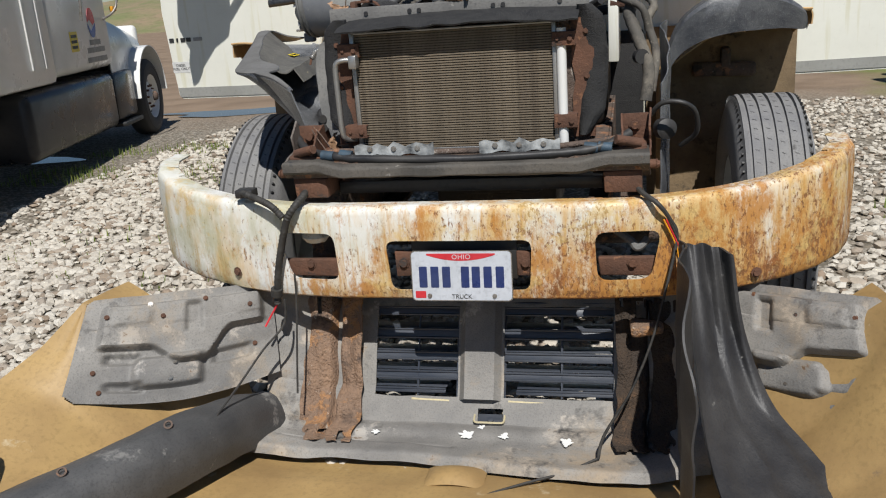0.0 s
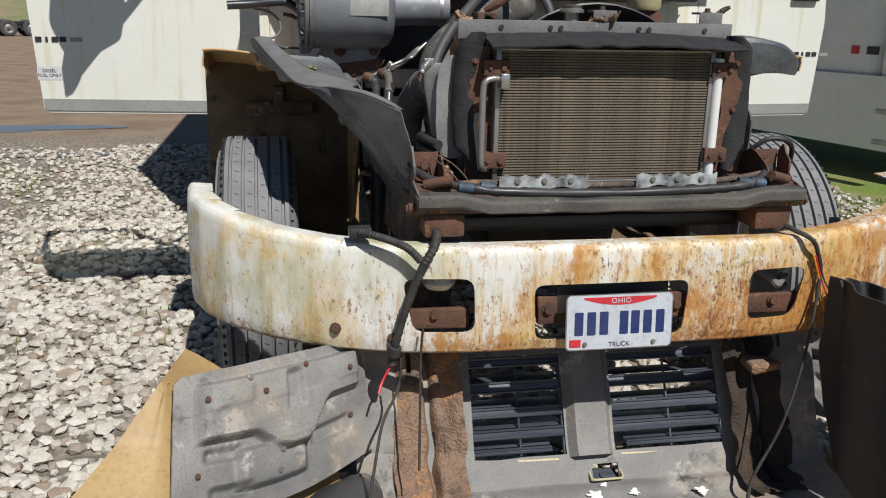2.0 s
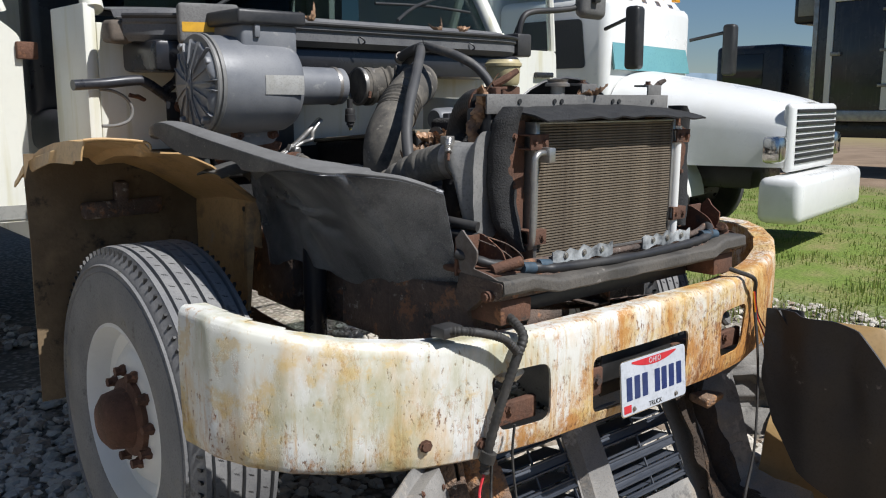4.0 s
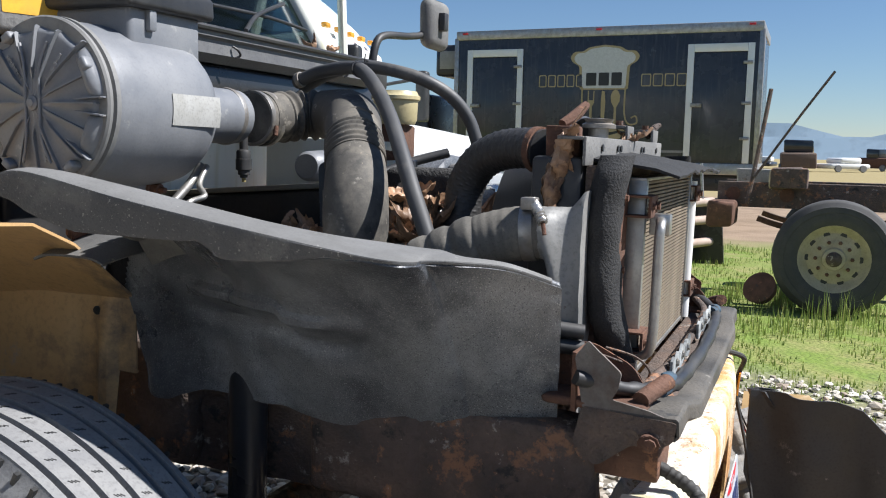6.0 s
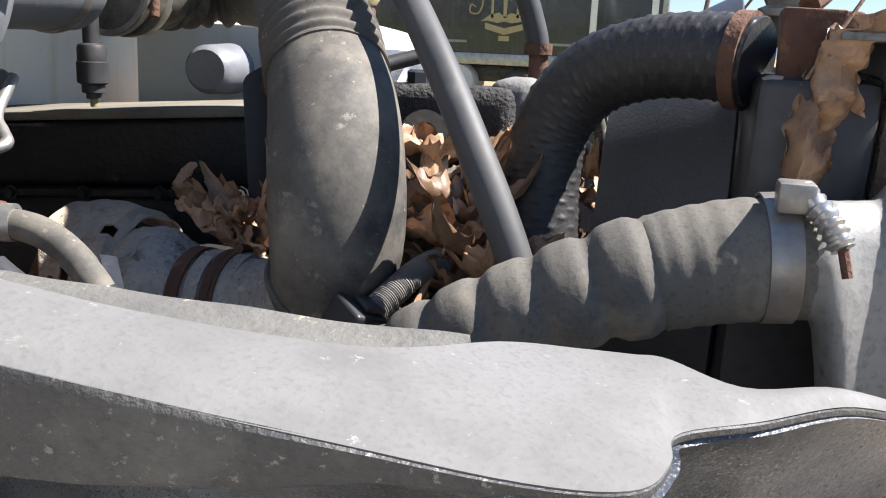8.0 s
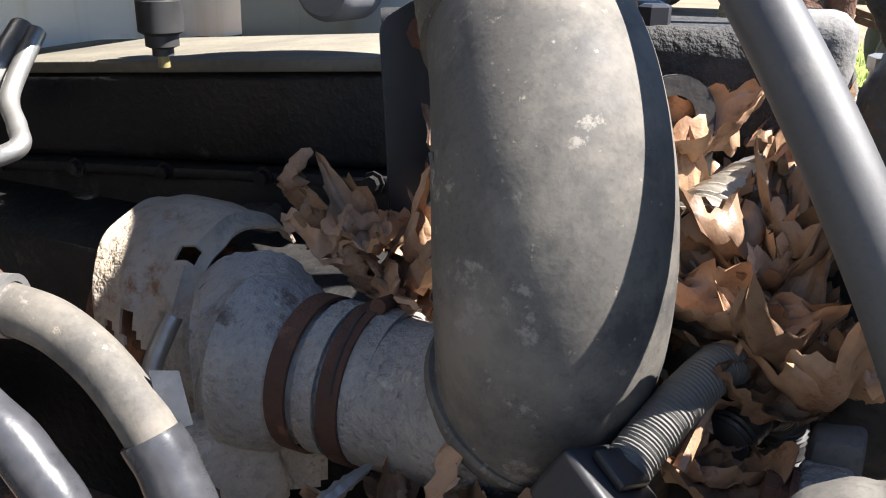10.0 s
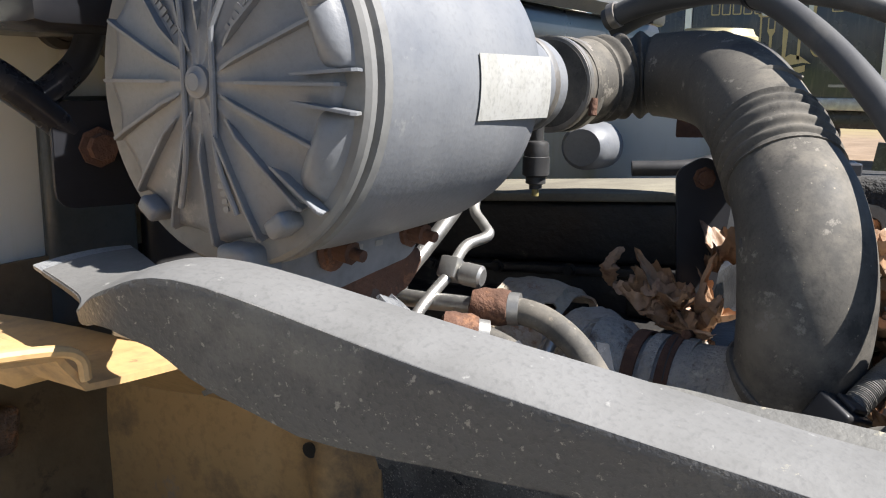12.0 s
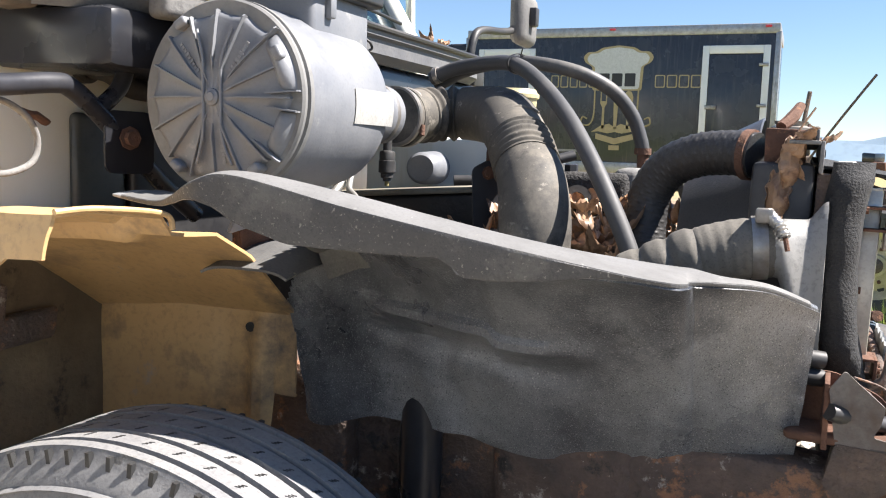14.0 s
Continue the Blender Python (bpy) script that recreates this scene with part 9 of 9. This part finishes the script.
part("banner", prism([(-0.4, 0.10), (0.0, 0.0), (0.4, 0.10), (0.4, -0.02), (0.0, -0.13), (-0.4, -0.02)], 0.005, LG(4.06, 1.80)), gold_ink, bt)
part("banner", prism(rounded(0.22, 0.10, 0.01), 0.005, LG(4.06, 1.60)), gold_ink, bt)
for y in (5.3, 2.75):
    part("small_print_bar", prism(rounded(0.95, 0.05, 0.01), 0.003, LG(y, 1.52)), ink_grey, bt)
for y in (Y0 + 0.2, 4.2, Y1 - 0.2):
    slab(bt, "marker_lamp", red_ink, BXX - 0.045, BXX - 0.02, y - 0.06, y + 0.06, 4.02, 4.06, 0.005)
slab(bt, "cooling_unit", dark_paint, BXX + 0.2, BXX + 2.2, Y1, Y1 + 0.62, 3.15, 3.85, 0.08, seg=3)
slab(bt, "unit_grille", ink_grey, BXX + 0.17, BXX + 0.2, Y1 + 0.1, Y1 + 0.5, 3.3, 3.7, 0.01)
slab(bt, "frame", dark_paint, BXX + 0.5, BXX + 1.9, Y0 + 0.3, Y1 + 2.6, 0.72, 1.05, 0.02)
slab(bt, "cab_body", dark_paint, BXX + 0.1, BXX + 2.35, Y1 + 0.75, Y1 + 2.4, 0.9, 2.75, 0.12, seg=3)
slab(bt, "cab_hood", dark_paint, BXX + 0.3, BXX + 2.15, Y1 + 2.3, Y1 + 3.7, 0.8, 1.75, 0.14, seg=3)
slab(bt, "side_window", dark_glass, BXX + 0.085, BXX + 0.11, Y1 + 1.2, Y1 + 2.2, 1.85, 2.55, 0.02)
for y in (3.72, Y1 + 3.0):
    far_wheel(bt, BXX + 0.28, y, 0.5, -1, alu)
    far_wheel(bt, BXX + 2.15, y, 0.5, 1, alu)
part("round_tank", lathe([(0, 0), (0.33, 0), (0.35, 0.03), (0.35, 1.0), (0, 1.0)], axis((BXX + 0.05, 5.0, 0.72), (1, 0, 0)), 32), label_white, bt, "white round tank end")
part("mud_flap_stay", tube([(BXX + 0.2, 4.9, 0.45), (BXX + 0.2, 4.25, 0.25)], 0.04, 8), dark_paint, bt)


# ---- white conventional tractor beside the truck ----
vt = thing("white_tractor", "white conventional tractor unit with sleeper and blue-tinted windscreen", "truck tractor")
VX, VY = 5.9, 2.45
def tractor_hood(u, v):
    y = VY + 0.50 + 1.72 * u
    w = 0.78 + 0.27 * u
    a = math.pi * v
    top = 1.47 + 0.34 * u ** 0.8
    return Vector((VX + 1.05 - w * math.cos(a) * (1 if abs(math.cos(a)) < 1 else 1), y, 0.85 + (top - 0.85) * math.sin(a) ** 0.35))
part("hood", sheet(tractor_hood, 20, 30, 0.012), white_paint, vt)
slab(vt, "grille_shell", white_paint, VX + 0.3, VX + 1.8, VY + 0.44, VY + 0.54, 0.8, 1.45, 0.05, seg=3)
for k in range(9):
    slab(vt, "grille_bar", ink_black, VX + 0.4, VX + 1.7, VY + 0.425, VY + 0.45, 0.88 + 0.06 * k, 0.915 + 0.06 * k, 0.005)
slab(vt, "bumper", white_paint, VX - 0.05, VX + 2.15, VY + 0.23, VY + 0.63, 0.35, 0.78, 0.08, seg=3)
for s in (0, 1):
    slab(vt, "headlamp", chrome, VX + 0.02 + 1.85 * s, VX + 0.28 + 1.85 * s, VY + 0.46, VY + 0.63, 0.9, 1.15, 0.04)
def fender(u, v):
    a = math.pi * (0.02 + 0.96 * u)
    return Vector((VX + 0.02 + 0.45 * v, VY + 1.95 - 0.62 * math.cos(a) * 1.0, 0.50 + 0.60 * math.sin(a)))
part("fender", sheet(fender, 22, 6, 0.015), white_paint, vt)
far_wheel(vt, VX + 0.22, VY + 1.95, 0.5, -1, alu)
far_wheel(vt, VX + 1.9, VY + 1.95, 0.5, 1, alu)
cabv = slab(vt, "cab", white_paint, VX, VX + 2.1, VY + 2.24, VY + 3.6, 0.95, 2.55, 0.10, seg=3)
part("skirt", sheet(lambda u, v: Vector((VX - 0.02, VY + 2.62 + 3.2 * u, 0.30 + 0.72 * v)), 8, 4, 0.03), white_paint, vt)
for z in (0.36, 0.66):
    slab(vt, "step", alu, VX - 0.06, VX + 0.0, VY + 2.75, VY + 3.5, z, z + 0.05, 0.01)
part("roof_fairing", sheet(lambda u, v: Vector((VX + 0.05 + 2.0 * v, VY + 2.33 + 3.4 * u, 2.52 + 1.2 * min(1, u * 2.2) ** 0.6 * math.sin(0.35 + v * 2.44) ** 0.4)), 18, 12, 0.02), white_paint, vt)
slab(vt, "sleeper", white_paint, VX, VX + 2.1, VY + 3.6, VY + 5.8, 0.95, 3.55, 0.12, seg=3)
part("windscreen", prism([(-0.95, 0), (0.95, 0), (0.90, 0.62), (-0.90, 0.62)], 0.02, facing((VX + 1.05, VY + 2.21, 1.80), (0, -1, 0.18))), mat("tinted_glass", (0.16, 0.36, 0.38), (0.14, 0.32, 0.35), 0.08, scale=2, bump=0.0, rough_var=0.03), vt, "teal-tinted windscreen")
part("side_window", prism(slanted([(-0.55, 0.0), (0.5, 0.0), (0.45, 0.5), (-0.35, 0.5)], 0.05), 0.012, facing((VX - 0.004, VY + 2.98, 1.82), (-1, 0, 0))), dark_glass, vt)
part("sleeper_window", prism(rounded(0.75, 0.3, 0.08), 0.012, facing((VX - 0.004, VY + 4.4, 2.0), (-1, 0, 0))), dark_glass, vt)
for k in range(5):
    slab(vt, "roof_lamp", amber, VX + 0.3 + 0.36 * k, VX + 0.42 + 0.36 * k, VY + 2.28, VY + 2.34, 2.62, 2.67, 0.01)
part("door_handle", box(VX - 0.05, VX, VY + 3.05, VY + 3.22, 1.55, 1.61, 0.01), ink_black, vt)
part("marker_red", box(VX - 0.012, VX, VY + 3.85, VY + 3.95, 1.22, 1.30, 0.004), red_ink, vt)
part("marker_dark", box(VX - 0.012, VX, VY + 3.60, VY + 3.75, 1.22, 1.30, 0.004), ink_black, vt)
for x in (VX - 0.22, VX + 2.3):
    mr = slab(vt, "tall_mirror", ink_black, x - 0.08, x + 0.08, VY + 1.75, VY + 1.9, 1.78, 2.38, 0.04, seg=3)
    part("mirror_arm", tube([(x, VY + 1.82, 2.3), (x + (0.2 if x < VX else -0.2), VY + 2.25, 2.2)], 0.02, 8), ink_black, mr)
slab(vt, "frame", dark_paint, VX + 0.6, VX + 1.5, VY + 0.9, VY + 9.0, 0.6, 0.9, 0.02)
for y in (VY + 6.8, VY + 8.1):
    far_wheel(vt, VX + 0.25, y, 0.5, -1, alu)
vt.matrix_basis = Matrix.Translation((5.30, 3.958, 0)) @ Matrix.Rotation(radians(10), 4, "Z") @ Matrix.Translation((-VX - 0.09, -VY - 1.95, 0))

# ---- bare chassis with a big wheel ----
ch = thing("bare_chassis", "rusty bare truck chassis on a tan steel wheel", "truck chassis")
tan_rim = mat("tan_rim", (0.46, 0.40, 0.27), (0.38, 0.33, 0.22), 0.7, scale=10, bump=0.2, spots=[((0.2, 0.1, 0.05), 18, 0.68)])
far_wheel(ch, 6.72, -0.345, 0.535, -1, tan_rim, 0.30)
far_wheel(ch, 8.5, -0.345, 0.535, 1, tan_rim, 0.30)
part("axle", tube([(6.7, -0.345, 0.53), (8.5, -0.345, 0.53)], 0.09, 12), rust_dark, ch)
for x in (7.15, 8.05):
    part("frame_rail", box(x - 0.04, x + 0.04, -4.5, 0.75, 0.95, 1.2, 0.01), rust_dark, ch)
    part("spring", sheet(lambda u, v, x=x: Vector((x - 0.12 + 0.09 * v, -1.0 + 1.35 * u, 0.75 + 0.12 * (2 * u - 1) ** 2)), 14, 2, 0.05), rust, ch)
for y in (-3.8, -2.4, -1.2, 0.1, 0.6):
    part("cross_tube", tube([(7.1, y, 1.08), (8.1, y, 1.08)], 0.07, 10), rust, ch)
rc = random.Random(3)
for k in range(16):
    x, y = 7.0 + rc.uniform(0, 1.1), rc.uniform(-4.0, 0.7)
    part("bolted_part", rough_up(box(x - rc.uniform(0.04, 0.14), x + 0.08, y - 0.1, y + rc.uniform(0.05, 0.25), 1.15, 1.2 + rc.uniform(0.05, 0.16), 0.02, 2), 0.02, 8), (rust, rust_dark, cast_metal, yellow_plastic)[k % 4], ch)
part("front_hook", rough_up(box(6.6, 7.2, 0.55, 0.8, 0.78, 1.02, 0.03, 2), 0.03, 6), rust, ch)
part("broken_rod", tube([(6.9, 0.45, 1.0), (6.95, 0.35, 1.7), (7.0, 0.3, 2.1)], 0.02, 8), rust_dark, ch)
part("broken_rod", tube([(6.9, 0.4, 1.25), (6.9, 0.05, 1.8), (6.9, -0.25, 2.25)], 0.012, 8), rust_dark, ch)
part("brake_drum", lathe([(0, 0), (0.14, 0), (0.16, 0.08), (0.1, 0.1), (0, 0.1)], axis((6.7, 0.25, 0.18), (-0.6, 0.3, 0.4)), 20), rust, ch)

# ---- steel stand with rods ----
sd = thing("steel_stand", "dark steel ramp stand with pale round rungs", "steel stand")
for dx, dy in ((0.0, 0.0), (0.55, -0.35)):
    o = [(-0.26, 0), (0.24, 0), (0.17, 0.88), (-0.14, 0.90)]
    ob_ = part("upright", prism(o, 0.10, facing((9.62 + dx, 1.5 + dy, 0.0), (-1, 0, 0)), 0.01), dark_paint, sd)
    for z in (0.2, 0.5, 0.75):
        part("bolt_hole", lathe([(0, 0), (0.05, 0), (0.05, 0.012), (0, 0.012)], axis((9.515 + dx, 1.52 + dy, z), (-1, 0, 0)), 16), ink_black, ob_)
for z in (0.28, 0.58, 0.82):
    part("rung", tube([(9.6, 1.42, z), (10.1, 1.1, z + 0.02)], 0.06, 12), mat("pale_rung", (0.42, 0.32, 0.27), (0.35, 0.26, 0.2), 0.7, scale=8, bump=0.2), sd)
part("thin_bar", tube([(9.9, 1.2, 0.8), (9.95, 1.25, 1.35)], 0.02, 8), steel, sd)

# ---- white delivery tractor ----
nb = thing("white_truck", "white day-cab truck with black tanks and a round red-white-blue badge", "truck")
NX = -5.2
slab(nb, "cab", white_paint, NX - 2.2, NX, 4.9, 6.75, 0.98, 2.75, 0.10, seg=3)
slab(nb, "rear_box", white_paint, NX - 2.3, NX + 0.05, 1.2, 4.85, 0.95, 3.4, 0.06)
for y in (2.2, 3.4, 4.3, 4.6):
    slab(nb, "panel_rib", white_paint, NX + 0.045, NX + 0.065, y - 0.03, y + 0.03, 1.1, 3.3, 0.008)
def nb_hood(u, v):
    y = 6.7 + 1.75 * u
    a = math.pi * v
    w = 1.06 - 0.12 * u
    top = 1.72 - 0.28 * u ** 1.5
    return Vector((NX - 1.1 - w * math.cos(a), y, 0.75 + (top - 0.75) * max(0.0, math.sin(a)) ** 0.35))
part("hood", sheet(nb_hood, 18, 28, 0.012), white_paint, nb)
def nb_fender(u, v):
    a = math.pi * u
    return Vector((NX - 0.36 + 0.40 * v, 8.05 - 0.64 * math.cos(a), 0.52 + 0.62 * math.sin(a)))
part("fender", sheet(nb_fender, 22, 6, 0.015), white_paint, nb)
slab(nb, "nose", white_paint, NX - 2.0, NX - 0.2, 8.4, 8.55, 0.5, 1.4, 0.06, seg=3)
far_wheel(nb, NX - 0.12, 8.05, 0.485, 1, white_paint, 0.27)
far_wheel(nb, NX - 2.05, 8.05, 0.485, -1, white_paint, 0.27)
far_wheel(nb, NX - 0.15, 2.3, 0.5, 1, white_paint, 0.5)
far_wheel(nb, NX - 2.1, 2.3, 0.5, -1, white_paint, 0.5)
slab(nb, "fuel_tank", dark_paint, NX - 0.55, NX + 0.02, 4.10, 6.55, 0.30, 0.92, 0.09, seg=3)
slab(nb, "battery_box", dark_paint, NX - 0.5, NX + 0.0, 6.6, 7.35, 0.35, 0.90, 0.05)
slab(nb, "step", ink_black, NX - 0.2, NX + 0.06, 6.6, 7.3, 0.28, 0.33, 0.01)
slab(nb, "frame", dark_paint, NX - 1.5, NX - 0.6, 1.5, 8.4, 0.6, 0.9, 0.02)
NBM = lambda y, z: facing((NX + 0.001, y, z), (1, 0, 0))
disc = [(0.115 * math.cos(a), 0.15 * math.sin(a)) for a in [2 * math.pi * k / 40 for k in range(40)]]
part("badge_disc", prism(disc, 0.003, NBM(6.14, 1.475)), label_white, nb)
part("badge_top", prism([(0.113 * math.cos(a), 0.147 * math.sin(a)) for a in [math.pi * k / 20 for k in range(21)]] + [(-0.05, 0.03), (0.04, -0.03)], 0.003, NBM(6.14, 1.483) @ Matrix.Translation((0, 0, 0.003))), red_ink, nb)
part("badge_bottom", prism([(0.113 * math.cos(a), 0.147 * math.sin(a)) for a in [math.pi + math.pi * k / 20 for k in range(21)]] + [(0.05, -0.04), (-0.04, -0.08)], 0.003, NBM(6.14, 1.465) @ Matrix.Translation((0, 0, 0.003))), blue_ink, nb)
for z, w in ((1.27, 0.34), (1.19, 0.56), (1.09, 0.62)):
    part("lettering_bar", prism(rounded(w, 0.055, 0.006), 0.002, NBM(6.18, z)), ink_grey, nb)
part("yellow_notice", prism(rounded(0.22, 0.20, 0.01), 0.002, NBM(5.55, 1.30)), sticker_yellow, nb)
for k in range(3):
    part("notice_bar", prism(rounded(0.16, 0.03, 0.004, cy=0.055 - 0.055 * k), 0.002, NBM(5.55, 1.30) @ Matrix.Translation((0, 0, 0.002))), ink_black, nb)
part("grab_rail", tube([(NX + 0.04, 5.75, 1.5), (NX + 0.07, 5.75, 1.8), (NX + 0.07, 5.75, 2.3), (NX + 0.02, 5.75, 2.4)], 0.015, 8), steel, nb)
part("mirror_stay", tube([(NX + 0.02, 6.5, 1.5), (NX + 0.15, 6.65, 1.65), (NX + 0.2, 6.7, 2.2)], 0.014, 8), steel, nb)
part("side_window", prism(slanted([(-0.5, 0.0), (0.5, 0.0), (0.4, 0.6), (-0.5, 0.6)], 0.05), 0.01, NBM(5.95, 1.95)), dark_glass, nb)
part("side_marker", box(NX - 0.02, NX + 0.02, 6.92, 7.06, 1.58, 1.64, 0.006), amber, nb)
slab(nb, "windscreen", dark_glass, NX - 2.0, NX - 0.2, 6.74, 6.78, 1.85, 2.55, 0.02)

nb.matrix_basis = Matrix.Translation((-5.64, 7.98, 0)) @ Matrix.Rotation(radians(15), 4, "Z") @ Matrix.Translation((5.18, -8.05, 0))

# ---- distant vehicles ----
def far_truck(x, y, turn, m, label):
    ob = thing("distant_truck", label, "truck", "distant trucks", at=Matrix.Translation((x, y, 0)) @ Matrix.Rotation(radians(turn), 4, "Z"))
    slab(ob, "cab", m, -1.1, 1.1, 0.0, 2.2, 0.9, 2.8, 0.15, seg=3)
    slab(ob, "hood", m, -0.9, 0.9, -1.7, 0.1, 0.8, 1.7, 0.15, seg=3)
    slab(ob, "frame", dark_paint, -0.5, 0.5, 0.0, 7.0, 0.6, 0.9, 0.02)
    slab(ob, "window", dark_glass, -1.12, 1.12, 0.4, 1.7, 1.8, 2.5, 0.05)
    part("tank", tube([(-0.95, 2.0, 0.65), (-0.95, 3.4, 0.65)], 0.3, 16), chrome, ob)
    for yy in (-0.9, 4.6, 5.9):
        far_wheel(ob, -0.95, yy, 0.5, -1, alu)
        far_wheel(ob, 0.95, yy, 0.5, 1, alu)
    return ob


far_truck(-21.5, 55.0, -65, white_paint, "white tractor parked far across the dirt yard")
far_truck(-27.0, 66.0, 80, white_paint, "white tractor with a chrome tank parked far off")
rj = random.Random(9)
for k in range(14):
    y = -46 + 4.3 * k + rj.uniform(-1, 1)
    x = 105 + rj.uniform(-8, 12)
    ob = thing("scrap_vehicle", "scrapped vehicle in the distant yard", "scrap vehicle", "distant scrap", at=Matrix.Translation((x, y, 0)) @ Matrix.Rotation(rj.uniform(0, 6), 4, "Z"))
    m = (white_paint, rust_dark, dark_paint, white_paint, rust)[k % 5]
    w, h = rj.uniform(1.0, 1.8), rj.uniform(1.4, 3.4)
    part("body", rough_up(box(-w, w, -2.2, 2.2, 0.35, h * 0.6, 0.2, 2), 0.15, 0.8), m, ob)
    part("upper_body", rough_up(box(-w * 0.85, w * 0.85, -1.0, rj.uniform(0.6, 2.0), h * 0.58, h, 0.2, 2), 0.12, 0.8), (white_paint, dark_glass)[k % 2], ob)
    for yy in (-1.4, 1.4):
        part("wheel", lathe([(0, -0.15), (0.35, -0.15), (0.4, 0), (0.35, 0.15), (0, 0.15)], axis((w, yy, 0.4), (1, 0, 0)), 14), tyre_rubber, ob)


def bank():
    """A low earth bank behind the yard."""
    bm = bmesh.new()
    n = 60
    R = []
    for i in range(n + 1):
        x = -60 + 55 * i / n
        row = []
        for j in range(9):
            y = 70 + 10 * j
            row.append(bm.verts.new((x, y, max(-0.2, 5.0 * math.sin(min(1, j / 5) * 1.57) + 0.8 * noise.noise(Vector((x * 0.15, y * 0.15, 0)))) if j else -0.3)))
        R.append(row)
    for i in range(n):
        for j in range(8):
            bm.faces.new((R[i][j], R[i + 1][j], R[i + 1][j + 1], R[i][j + 1]))
    return bm


tagged(finish("earth_bank", bank(), mat("bank_earth", (0.28, 0.21, 0.13), (0.16, 0.19, 0.07), 0.95, scale=0.25, fine=2, bump=0.3)), "low brown earth bank with scrub", "bank", kind="structure")
